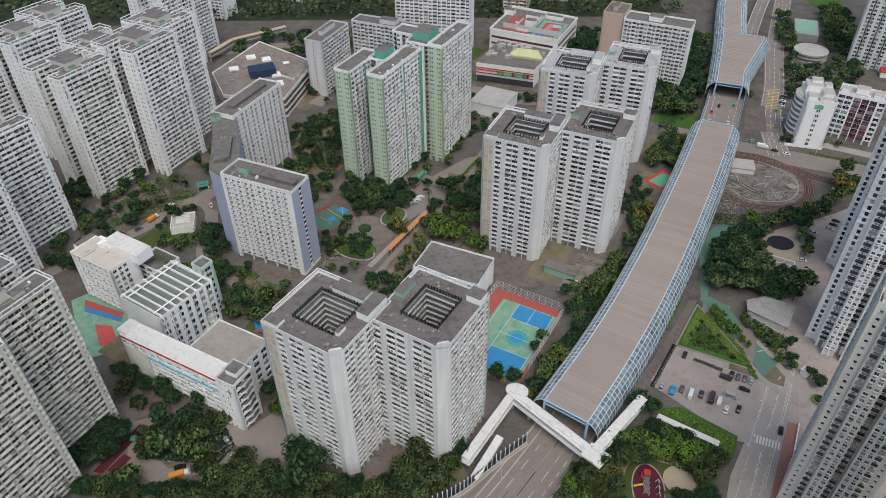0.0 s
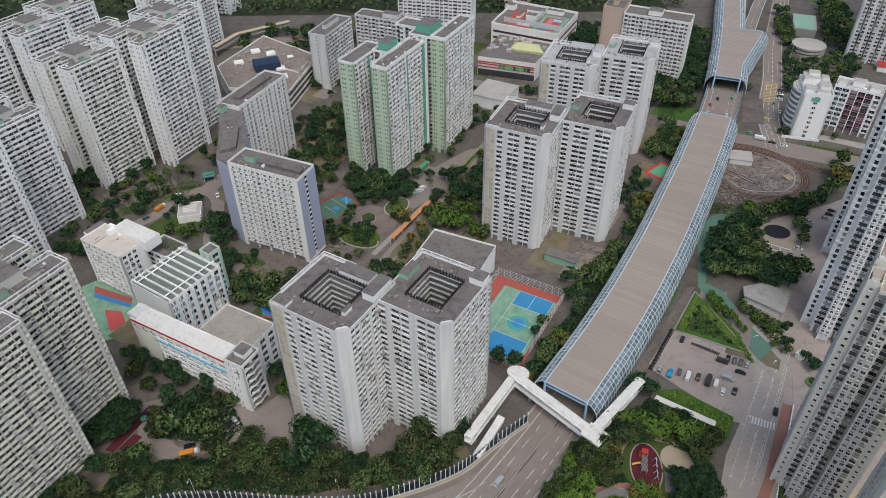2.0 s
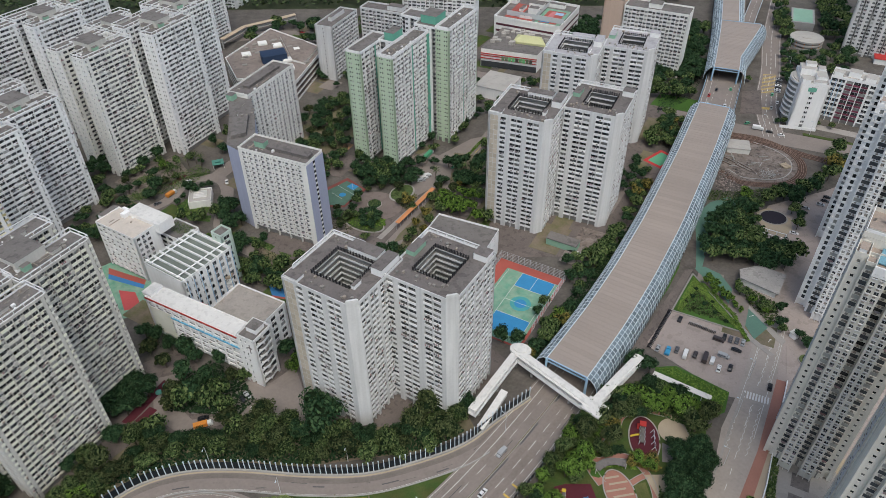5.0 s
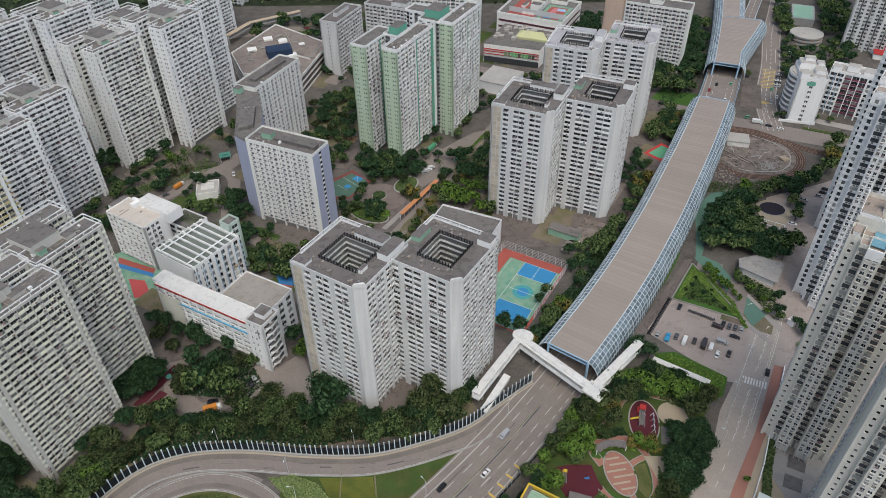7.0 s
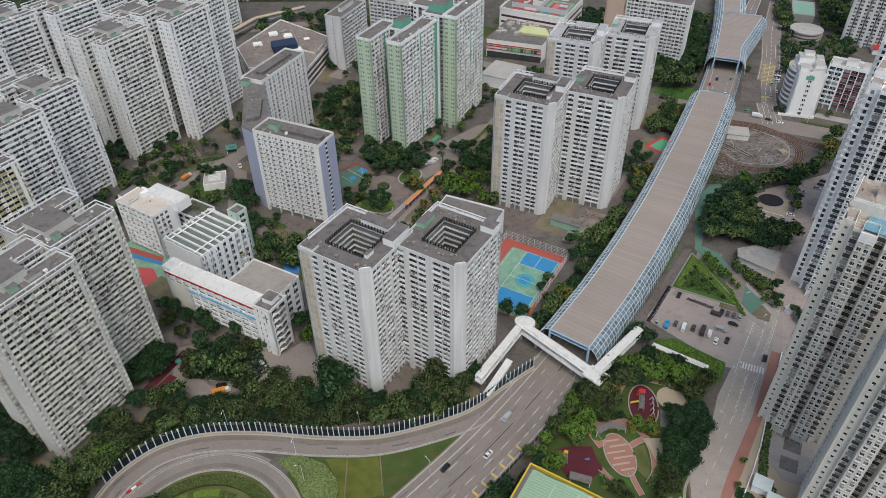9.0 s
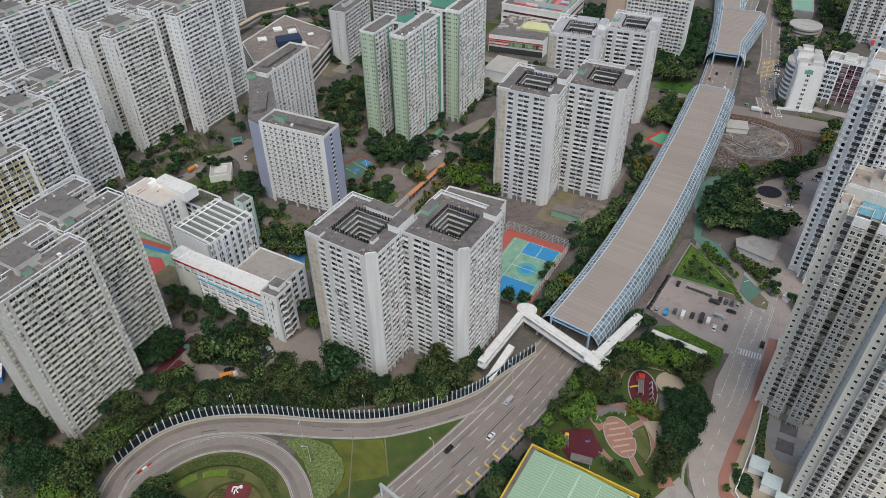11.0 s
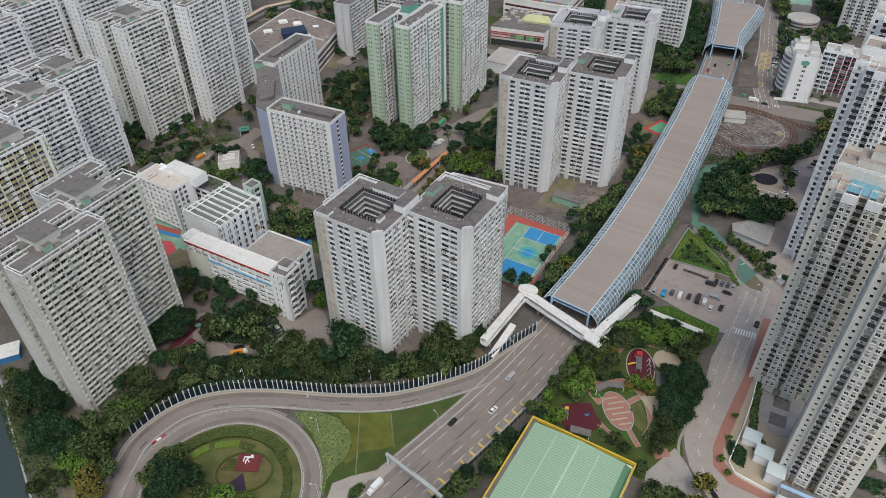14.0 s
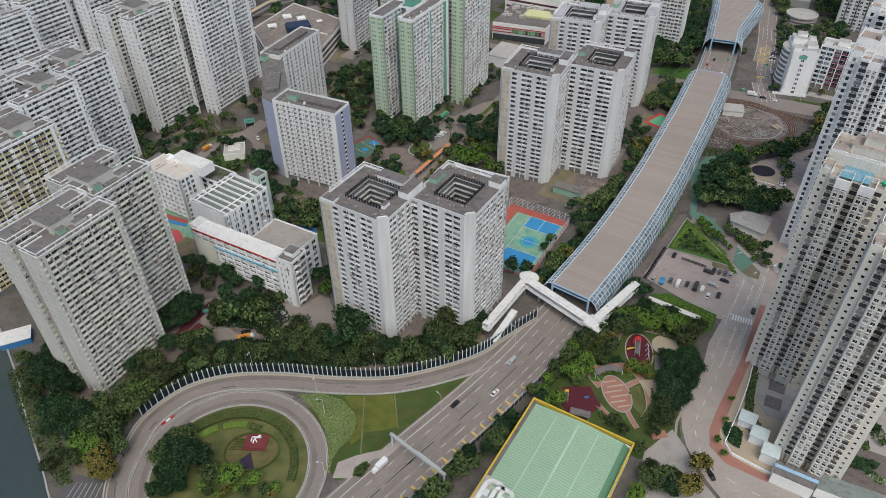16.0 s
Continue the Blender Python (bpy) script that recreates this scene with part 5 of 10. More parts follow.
# ---- glazed noise canopy over the expressway ----
def canopy(line, z, label, openings=(True, True), left=10.2, right=10.2, flare=None):
    """Flat brown roof with curved, gridded glass flanks. The line carries the road's height."""
    ob = thing("road_canopy", 0, 0, 0, label, "canopy")
    line = [np.array(q) for q in line]
    nr = sides_of(line)
    if flare:
        # the line moves over and the half width grows, so that one side stays and the other spreads
        grow = [max(0.0, min(1.0, (q[1] - flare[0]) / (flare[1] - flare[0]))) * flare[2] for q in line]
    else:
        grow = [0.0] * len(line)
    roof = Shape()
    for i in range(len(line) - 1):
        a, c, e, f = (line[i][:2] - nr[i] * left, line[i][:2] + nr[i] * (right + grow[i]), line[i + 1][:2] + nr[i + 1] * (right + grow[i + 1]), line[i + 1][:2] - nr[i + 1] * left)
        za, zb = line[i][2] + z, line[i + 1][2] + z
        roof.quad([(*a, za), (*c, za), (*e, zb), (*f, zb)]).quad([(*f, zb - 0.5), (*e, zb - 0.5), (*c, za - 0.5), (*a, za - 0.5)])
    part("roof_deck", roof, BROWN_ROOF, ob, "flat brown seamed roof")
    seams = Shape()
    for i in range(0, len(line) - 1):
        q, n = line[i], nr[i]
        a, c = q[:2] - n * left, q[:2] + n * (right + grow[i])
        seams.beam((*a, q[2] + z + 0.04), (*c, q[2] + z + 0.02), 0.1 if i % 9 else 0.35, 0.07)
    part("roof_seam", seams, BROWN_ROOF, ob, kind="stuff")
    prof = [(0.0, z + 0.1), (1.7, z - 0.5), (3.3, z - 1.9), (4.6, z - 4.0), (5.3, z - 6.6), (5.6, 0.0)]
    for sgn, off, nm in ((-1, left, "glass_flank"), (1, right, "glass_flank")):
        g, ribs = Shape(), Shape()
        step = 1
        for i in range(0, len(line) - 1):
            rows = []
            for j in (i, i + 1):
                q, n = line[j], nr[j]
                rows.append([(*(q[:2] + n * sgn * (off + e + (grow[j] if sgn > 0 else 0))), q[2] + h if h > 0.5 else max(q[2] + h, 0.0)) for e, h in prof])
            for k in range(len(prof) - 1):
                quad = [rows[0][k], rows[1][k], rows[1][k + 1], rows[0][k + 1]]
                g.quad(quad if sgn > 0 else quad[::-1])
                ribs.beam(rows[0][k], rows[0][k + 1], 0.24, 0.2)
                ribs.beam(rows[0][k], rows[1][k], 0.2, 0.2)
        part(nm, g, GLAZING, ob, "dusty grey-blue glass panels")
        part("steel_grid", ribs, [PALE_STEEL], ob, "pale blue steel grid")
        edge = Shape()
        for i in range(len(line) - 1):
            a, c = (line[j][:2] + nr[j] * sgn * (off + (grow[j] if sgn > 0 else 0)) for j in (i, i + 1))
            edge.beam((*a, line[i][2] + z + 0.1), (*c, line[i + 1][2] + z + 0.1), 0.3, 0.4)
        part("edge_beam", edge, PALE_STEEL, ob)
    for which, i in ((0, 0), (1, len(line) - 1)):
        if openings[which]:
            q, n = line[i], nr[i]
            t = np.array([-n[1], n[0]])
            s = Shape()
            a, c = q[:2] - n * left, q[:2] + n * (right + grow[i])
            for h in (z + 0.1, z - 1.6):
                s.beam((*a, q[2] + h), (*c, q[2] + h), 0.45, 0.45)
            for k in range(17):
                p = a + (c - a) * k / 16
                p2 = a + (c - a) * min(k + 0.5, 16) / 16
                s.beam((*p, q[2] + z - 1.6), (*p2, q[2] + z + 0.1), 0.16, 0.16)
            for p in (a, c):
                s.beam((*p, q[2]), (*p, q[2] + z), 0.9, 0.9)
            part("portal_truss", s, BLUE_STEEL, ob, "blue steel portal truss")
    return ob


first = [q for q in HIGHWAY if 166 < q[1] < 380]
canopy(first, 10.3, "long brown-roofed noise canopy with gridded glass sides", left=9.8, right=8.6)
second = [q for q in HIGHWAY if 431 < q[1] < 521]
canopy(second, 10.0, "second brown-roofed noise canopy widening beyond the junction", left=8.3, right=8.3, flare=(455, 516, 13.0))
third = [q for q in HIGHWAY if 518 < q[1] < 700]
canopy(third, 10.0, "brown-roofed canopy branch beyond the fork", left=8.3, right=5.0)
FORK = curve([(232, 500, 6), (243, 528, 6), (262, 568, 5.6), (284, 612, 4), (312, 664, 2), (350, 740, 0.4)], 4)
fork = tagged(part("road", ribbon(FORK, -4.6, 4.6, 0.08, 0.9), ASPHALT), "slip road leaving the expressway canopy", "road", kind="structure")
part("lane_marking", dashes(FORK, 0, 0.1, 0.3, 4, 4), MARK, fork)
for off in (-4.6, 4.6):
    part("parapet_wall", ribbon(FORK, off - 0.2, off + 0.2, 1.2, 1.2), PALE_STEEL, fork)
# open deck between the canopies, with lattice sides and piers
deck = thing("bridge_parapet", 0, 0, 0, "pale blue steel parapet of the open expressway deck", "bridge parapet")
open_line = [q for q in HIGHWAY if 375 < q[1] < 436]
for sgn in (-1, 1):
    s = Shape()
    nr = sides_of(open_line)
    for a, c, n in zip(open_line, open_line[1:], nr):
        p, q = np.array(a[:2]) + n * sgn * 11.6, np.array(c[:2]) + n * sgn * 11.6
        for h in (0.4, 1.4, 2.4, 3.4):
            s.beam((*p, a[2] + h), (*q, c[2] + h), 0.16, 0.18)
        s.beam((*p, a[2]), (*p, a[2] + 3.5), 0.2, 0.2)
        s.beam((*p, a[2]), (*q, c[2] + 3.4), 0.14, 0.14)
    part("side_lattice", s, BLUE_STEEL, deck)
s = Shape()
for q, n in list(zip(HIGHWAY, sides_of(HIGHWAY)))[::6]:
    if q[1] > 250 and q[2] > 2:
        for off in (-7, 7):
            p = np.array(q[:2]) + n * off
            s.prism(disc(p[0], p[1], 0.9, 0.9, 0, 10), 0, q[2] - 0.8)
part("bridge_pier", s, CONCRETE, deck, "round concrete piers")


# ---- white footbridge in front of the canopy ----
def footbridge():
    ob = thing("footbridge", 0, 0, 0, "white-roofed covered footbridge across the expressway", "footbridge")
    spans = [((7, 148), (27, 178), 8.3, 3.4), ((27, 178), (53.5, 149.5), 8.5, 4.4), ((53.5, 149.5), (78, 175), 8.3, 3.8)]
    for a, c, z, w in spans:
        s, g = Shape(), Shape()
        s.beam((*a, z), (*c, z), w, 0.3)
        s.beam((*a, z + 0.25), (*c, z + 0.25), w * 0.5, 0.24)
        part("bridge_roof", s, ROOF_WHITE, ob, "white flat roof with a raised middle")
        s = Shape().beam((*a, z - 3.2), (*c, z - 3.2), w, 0.9)
        part("bridge_deck", s, WALL_WHITE, ob)
        n = int(math.dist(a, c) / 3.5)
        for i in range(n + 1):
            x, y = a[0] + (c[0] - a[0]) * i / n, a[1] + (c[1] - a[1]) * i / n
            d = np.array([-(c[1] - a[1]), c[0] - a[0]]) / math.dist(a, c) * (w / 2 - 0.3)
            for sg in (-1, 1):
                g.box(x + d[0] * sg - 0.12, y + d[1] * sg - 0.12, z - 2.8, x + d[0] * sg + 0.12, y + d[1] * sg + 0.12, z - 0.1)
        for sg in (-1, 1):
            d = np.array([-(c[1] - a[1]), c[0] - a[0]]) / math.dist(a, c) * (w / 2 - 0.1) * sg
            g.beam((a[0] + d[0], a[1] + d[1], z - 2.3), (c[0] + d[0], c[1] + d[1], z - 2.3), 0.12, 1.0)
        part("bridge_side", g, WALL_WHITE, ob)
    s = Shape()
    s.prism(disc(28.6, 178.8, 4.6, 3.6, -20, 20), 7.9, 8.9)
    s.prism(disc(28.6, 178.8, 3.0, 2.2, -20, 20), 8.9, 9.3)
    s.prism(rect(-3.6, -4.2, 3.6, 4.2, 54.5, 148.5, 45), 7.9, 8.7)
    part("stair_head_roof", s, ROOF_WHITE, ob)
    s = Shape()
    for x, y in ((10, 152), (18, 164), (27, 177), (33, 171.5), (46.5, 157.5), (53.5, 149.5), (64, 160.5), (76, 173)):
        s.prism(disc(x, y, 0.6, 0.6, 0, 10), 0, 4.9)
    part("bridge_column", s, CONCRETE, ob)
    s = Shape().beam((10, 143.5, 2.6), (20.5, 158.5, 6.8), 3.0, 0.3)
    part("stair_roof", s, ROOF_WHITE, ob, "sloping white stair roof")
    s = Shape().beam((10, 143.5, 0.4), (20.5, 158.5, 4.6), 2.6, 0.4)
    part("stair_flight", s, CONCRETE, ob)


footbridge()
walkway = thing("covered_walkway", 0, 0, 0, "long white-roofed covered walkway beside a lawn", "covered walkway")
part("walkway_roof", Shape().beam((82.9, 169.1, 4.2), (102.8, 155.8, 4.2), 2.6, 0.25), ROOF_WHITE, walkway)
s = Shape()
for i in range(8):
    s.tube((82.9 + 19.9 * i / 7, 169.1 - 13.3 * i / 7, 0), (82.9 + 19.9 * i / 7, 169.1 - 13.3 * i / 7, 4.1), 0.12)
part("walkway_post", s, WALL_WHITE, walkway)


# ---- noise barrier along the slip road ----
barrier = thing("noise_barrier", 0, 0, 0, "dark tinted noise barrier with white upright posts", "noise barrier")
line = [q for q in curve([(34, 157), (20, 146), (7.5, 135.5), (-7.6, 128.3), (-31, 121.5), (-54, 121.0), (-80, 123.3), (-99, 122.7), (-112.4, 118.4), (-121.0, 111.2), (-126.4, 103)], 2.0)]
nr = sides_of(line)
post = Shape().box(-0.16, -0.16, 0, 0.16, 0.16, 5.2).box(-0.24, -0.24, 5.2, 0.24, 0.24, 5.3)
post_mesh = post.mesh("post", [PALE_STEEL])
for i, (q, n) in enumerate(zip(line, nr)):
    p = np.array(q[:2]) + n * 4.8
    part("post", post_mesh, None, barrier, at=pose(p[0], p[1], 0.6))
    if i + 1 < len(line):
        p2 = np.array(line[i + 1][:2]) + nr[i + 1] * 4.8
        part("barrier_panel", Shape().beam((*p, 2.6), (*p2, 2.6), 0.08, 3.6), BARRIER, barrier)


# ---- green-roofed hall ----
def gym():
    ob = thing("sports_hall", 24.0, 106.9, -31, "sports hall with pale green ribbed roof and yellow trim", "sports hall")
    w, d, h = 40.5, 60, 10.0
    part("hall_wall", Shape().box(0.6, -d, 0, w - 0.6, -0.6, h - 1.8), WALL_CREAM, ob)
    g = Shape()
    n = 52
    for i in range(n):
        s = Shape()
        y = -d + (d - 3.0) * i / n
        for x0, x1, za, zb in ((2.0, w / 2, 0.0, 1.3), (w / 2, w - 3.4, 1.3, 0.2)):
            pitch = (d - 3.0) / n
            s.quad([(x0, y + 1, h + za), (x1, y + 1, h + zb), (x1, y + 1 + pitch * 0.62, h + zb), (x0, y + 1 + pitch * 0.62, h + za)])
            g.quad([(x0, y + 1 + pitch * 0.62, h + za - 0.02), (x1, y + 1 + pitch * 0.62, h + zb - 0.02), (x1, y + 1 + pitch, h + zb - 0.02), (x0, y + 1 + pitch, h + za - 0.02)])
            s.quad([(x0, y + 1 + pitch * 0.60, h + za + 0.16), (x1, y + 1 + pitch * 0.60, h + zb + 0.16), (x1, y + 1 + pitch * 0.66, h + zb - 0.05), (x0, y + 1 + pitch * 0.66, h + za - 0.05)])
        part("roof_sheet", s, ROOF_GREEN, ob)
    part("roof_pan", g, mat("darker_green_sheet", (0.25, 0.41, 0.26), s1=0.05, amp=0.1, rough=0.6), ob)
    # Side slope far darker than the roof: its shading is put into the green.
    part("roof_slope", Shape().quad([(w - 3.4, -d + 1, h + 0.2), (w - 0.9, -d + 1, h - 1.6), (w - 0.9, -2, h - 1.6), (w - 3.4, -2, h + 0.2)]), mat("shade_deepened_green_sheet", (0.11, 0.23, 0.14), s1=0.05, amp=0.1, rough=0.6), ob, "side slope in a green deepened for shading")
    part("gutter", Shape().box(0.5, -d, h - 1.6, 2.0, -0.5, h - 0.5), ROOF_DARK, ob)
    s = Shape()
    for a in ((0, -0.5, w, 0), (0, -d, 0.5, -0.5), (w - 0.5, -d, w, -0.5)):
        s.box(a[0], a[1], h - 1.4, a[2], a[3], h + 0.3)
    part("roof_trim", s, YELLOW, ob, "yellow painted roof edge")
    s = Shape()
    for x in (11.5, 28):
        z = h + 0.2 + (x - 2) / (w / 2 - 2) * 1.3 if x < w / 2 else h + 0.2 + (w - 3.4 - x) / (w / 2 - 3.4) * 1.1
        s.box(x - 0.2, -d, z, x + 0.2, -4, z + 0.1)
    s.box(w / 2 - 0.35, -d, h + 1.35, w / 2 + 0.35, -4, h + 1.5)
    part("roof_ridge", s, mat("translucent_strip", (0.42, 0.58, 0.44), rough=0.5), ob, "paler roof light strips")
    part("plant_deck", Shape().box(0.6, -d, h - 0.5, 17, -39, h + 0.15), ROOF_PALE, ob, "grey rooftop plant deck")
    s = Shape()
    for k, (x, y) in enumerate(((4.5, -41.5), (8.5, -42.5))):
        pts = [(x - 2, y - 9, h + 1.2), (x - 2, y - 1, h + 1.2), (x - 0.6, y + 0.6, h + 1.2), (x + 3, y + 0.6, h + 1.2), (x + 4.2, y - 0.6, h + 1.2), (x + 4.2, y - 9, h + 1.2)]
        for a, b in zip(pts, pts[1:]):
            s.beam(a, b, 1.4, 1.4)
    part("roof_duct", s, ROOF_WHITE, ob, "white ventilation ducts")
    s = Shape()
    for x, y in ((4, -46), (9.5, -45.5), (13.5, -44), (15, -48), (12, -49)):
        s.box(x - 1, y - 1.3, h + 0.15, x + 1, y + 1.3, h + 1.4)
    part("chiller", s, FRAME_ALU, ob, "grey rooftop chillers")


gym()


# ---- school ----
def school():
    b = Building("school_building", -85.2, 173.2, -28.6, "white school block with red eaves and a blue stripe", "school", WALL_WHITE, PARAPET, ROOF_WHITE)
    b.wing(-54, 0, 0, 8.5, 7, 2.91, 1.5, S="W1 " + "M4 F0.2 " * 11 + "W2", N="W1 " + "N4 W0.5 " * 8 + "W1", E="blank", W="S2 W1 S2", parapet=0.5)
    b.house(-56, 1, -51, 8, 21.9, 1.6, WALL_WHITE)
    part("eaves_trim", Shape().box(-54.1, -0.2, 21.6, 0.1, -0.02, 22.4).box(-30, 8.52, 21.6, -26, 8.7, 22.6), RED, b.ob, "red eaves band")
    part("wall_stripe", Shape().box(-42, -0.5, 15.9, -1, -0.02, 16.5), mat("sky_blue_wall_stripe", (0.16, 0.46, 0.66), amp=0.1), b.ob, "light blue stripe")
    part("wall_stripe", Shape().box(-52, -0.5, 4.2, -40, -0.43, 18.4), PARAPET_CREAM, b.ob, "cream corner panel")
    b.finish(60)
    b = Building("school_annex", -85.2, 173.2, -28.6, "white school annex with flat grey-beige roof", "school", WALL_WHITE, PARAPET, mat("weathered_beige_roof", (0.33, 0.295, 0.26), s1=0.12, amp=0.22, stain=0.12))
    t = b.wing(-25.5, 8.6, 0.5, 27, 5, 3.6, 1.5, S="blank", E="W2 N2.4 W1 N2.4 W1 N2.4 W1", N="W1 N3 N3 N3 W1", W="blank", parapet=1.0)
    b.finish(20)
    b = Building("school_tower", -85.2, 173.2, -28.6, "white school stair tower with round holes", "school", WALL_WHITE, PARAPET, ROOF_GREY)
    t = b.wing(0.1, -2, 9, 8.5, 7, 3.5, 1.5, S="W1.2 S1.3 W1 S1.3 W4", E="W1 B4 W0.5 B4 W1", W="blank", N="blank", parapet=1.2)
    b.house(2, 2, 7, 7, t + 0.3, 2.4, WALL_WHITE)
    for f in range(7):
        part("curved_balcony", Shape().prism(disc(8.8, 2.6, 1.3, 2.7, 0, 16, -90, 90), 2.4 + f * 3.5, 3.6 + f * 3.5, 0, 1), [WALL_WHITE, ROOF_GREY], b.ob)
    part("wall_cross", Shape().box(6.0, -2.1, t - 7, 6.4, -2, t - 2).box(5.0, -2.1, t - 4.2, 7.3, -2, t - 3.7), ROOF_DARK, b.ob, "dark wall cross")
    b.finish(14)
    # hall with ribbed grey-green roof
    b = Building("school_hall", -117.9, 205.8, -33, "white school hall with beams over a grey-green roof", "school", WALL_WHITE, PARAPET, mat("grey_green_roof", (0.16, 0.18, 0.155), amp=0.15), group="")
    w, d = 25, 29
    t = b.wing(-w, 0, 0, d, 6, 3.7, 1.5, E="W0.6 " + "N2.2 W0.9 " * 7, S="blank", W="blank", N="blank", parapet=0.8)
    s = Shape()
    for i in range(8):
        y = 1.2 + i * 3.75
        s = Shape()
        s.box(-w - 0.3, y, t + 0.3, 0.3, y + 0.5, t + 1.5)
        s.tube((0.4, y + 0.25, t + 1.2), (1.1, y + 0.25, t - 1), 0.3)
        s.tube((1.1, y + 0.25, t - 1), (1.1, y + 0.25, 1), 0.22)
        part("roof_beam", s, WALL_WHITE, b.ob, "white roof beam")
    part("roof_walkway", Shape().box(-w + 3.5, 0.5, t + 1.5, -w + 4.1, d, t + 1.8), WALL_WHITE, b.ob)
    part("roof_walkway", Shape().box(-4, 0.5, t + 1.5, -3.4, d, t + 1.8), WALL_WHITE, b.ob)
    s = Shape()
    for i in range(8):
        y = 1.2 + i * 3.75
        s.box(1.4, y + 0.1, 2, 1.6, y + 0.4, t - 0.5)
    part("blue_fin", s, BLUE_STEEL, b.ob, "light blue wall fins")
    b.finish(14)
    b = Building("school_block", -148, 234, -31, "white school block with galleries and a pale stained roof", "school", WALL_WHITE, PARAPET_BRIGHT, mat("pale_pinkish_roof_screed", (0.56, 0.50, 0.44), s1=0.1, amp=0.14, stain=0.08))
    t = b.wing(-27, 0, 0, 14, 8, 3.05, 1.5, S="W0.6 " + "M3.4 F0.25 " * 7 + "W1.5", E="W1.2 N2.2 W0.6 N2.2 W0.6 N2.2 W5", W="blank", N="blank", parapet=0.7)
    part("raised_roof", Shape().box(-19, 12, t - 3, 4, 20.4, t + 2.4, 0, 1), [WALL_WHITE, ROOF_WHITE], b.ob, "white raised roof block")
    part("roof_duct", Shape().box(-19.5, 9, t + 0.3, -17, 13, t + 2.6).box(-24, 13.5, t + 0.3, -19, 15, t + 1.6), WALL_WHITE, b.ob)
    part("link_wall", Shape().box(-34, 6, 0, -27, 16, t - 1.5, 0, 1), [WALL_WHITE, ROOF_GREY], b.ob)
    b.clutter(-27, 0, 0, 14, t + 0.35, 7)
    b.finish(14)
    b = Building("school_gallery", -148, 234, -31, "white school gallery wing with a planted roof", "school", WALL_WHITE, PARAPET_BRIGHT, ROOF_GREY)
    t = b.wing(-5, 16, 11, 28, 5, 3.3, 1.5, S="W0.5 B4 W0.3 B4 W0.3 B4 W0.5", E="W0.5 M4 F0.3 M4 W0.5", W="blank", N="blank", parapet=1.0)
    r = random.Random(3)
    leaf = Shape()
    for k in range(360):
        p = Vector((r.uniform(-3, 10), r.uniform(20, 27), t + r.uniform(0.4, 1.1)))
        a = Vector((r.gauss(0, 1), r.gauss(0, 1), r.gauss(0, 0.4))).normalized() * 0.34
        c = Vector((0, 0, 1)).cross(a)
        leaf.quad([p - a, p - c * 0.7, p + a, p + c * 0.7])
    part("roof_planting", leaf, LEAF_MID, b.ob, "dry green planting on the roof", kind="stuff")
    b.finish(12)
    pale = mat("pale_mint_paint", (0.60, 0.70, 0.63), streak=0.08, amp=0.07)
    b = Building("stair_tower", -107.2, 236, -33, "slim pale mint stair tower", "school", pale, PARAPET, ROOF_GREY)
    b.wing(-3.4, -3, 3, 3.6, 8, 3.4, 1, E="W0.8 N2.4 W0.8", S="W1 S1.2 W2", parapet=1.2)
    b.finish(0)
    stair = thing("spiral_stair", -107.5, 227.5, -33, "curved beige open stair beside the school hall", "stair")
    for f in range(3):
        part("curved_flight", Shape().prism(disc(0, 0, 4.4, 3.0, 10, 20, -100, 120), 3.0 + f * 3.2, 4.2 + f * 3.2), PAVING_TAN if f == 2 else WALL_CREAM, stair)
    part("core", Shape().prism(disc(-0.6, 0, 2.2, 1.6, 10, 16), 0, 9.6), WALL_CREAM, stair)


school()


# ---- buildings farther off ----
def simple(name, x, y, turn, label, w, d, floors, fh, wall, roof, cat="building", pat="B3 W0.4 N2.4 W0.4 ", n=6, parts=20, panel=None, z0=1.5, houses=True, end="W1 S1.4 W1 S1.4 W1"):
    b = Building(name, x, y, turn, label, cat, wall, panel or PARAPET, roof)
    long_ = "W0.6 " + pat * n + "W0.6"
    t = b.wing(0, 0, w, d, floors, fh, z0, S=long_, N=long_, E=end, W=end)
    if houses:
        b.house(w * 0.35, d * 0.3, w * 0.55, d * 0.8, t + 0.35, 3)
    b.finish(parts)
    return b, t


simple("low_block", -14.5, 249, -25, "low flat-roofed estate block with skylights", 33, 21, 4, 3.0, WALL_GREY, ROOF_GREY, "low block", n=6, houses=False)
simple("apartment_slab", -93, 459, -23, "white slab block with a bare end wall", 14, 37, 14, 2.7, WALL_LILAC, ROOF_DARK, n=1, pat="W5 S1.2 W6 ", end="W0.6 " + "B3 W0.4 " * 10, parts=30)
simple("apartment_slab", -64, 492.5, -24, "white slab block with long gallery balconies", 60, 13, 14, 2.7, WALL_LILAC, ROOF_DARK, n=9, parts=30)
simple("apartment_slab", 126.8, 472.5, -26.5, "cream slab block with window rows", 45.5, 17, 16, 2.75, WALL_CREAM, ROOF_GREY, n=8, parts=40)
simple("apartment_slab", 113.6, 479.2, -26.5, "tan-brown blank end block beside a cream slab", 14.5, 22, 17, 2.75, mat("tan_pink_render", (0.55, 0.42, 0.335), streak=0.08, amp=0.08), ROOF_GREY, n=2, pat="W5 ", parts=8, end="W1 S1.4 W6 S1.4 W1")
simple("apartment_slab", -35, 540, -14, "white slab block at the far edge", 60, 14, 26, 2.7, WALL_WHITE, ROOF_GREY, n=8, parts=20)
simple("apartment_tower", 55, 610, -14, "tan tower far beyond the shopping centre", 22, 20, 18, 2.8, WALL_BROWN, ROOF_GREY, n=3, parts=8)
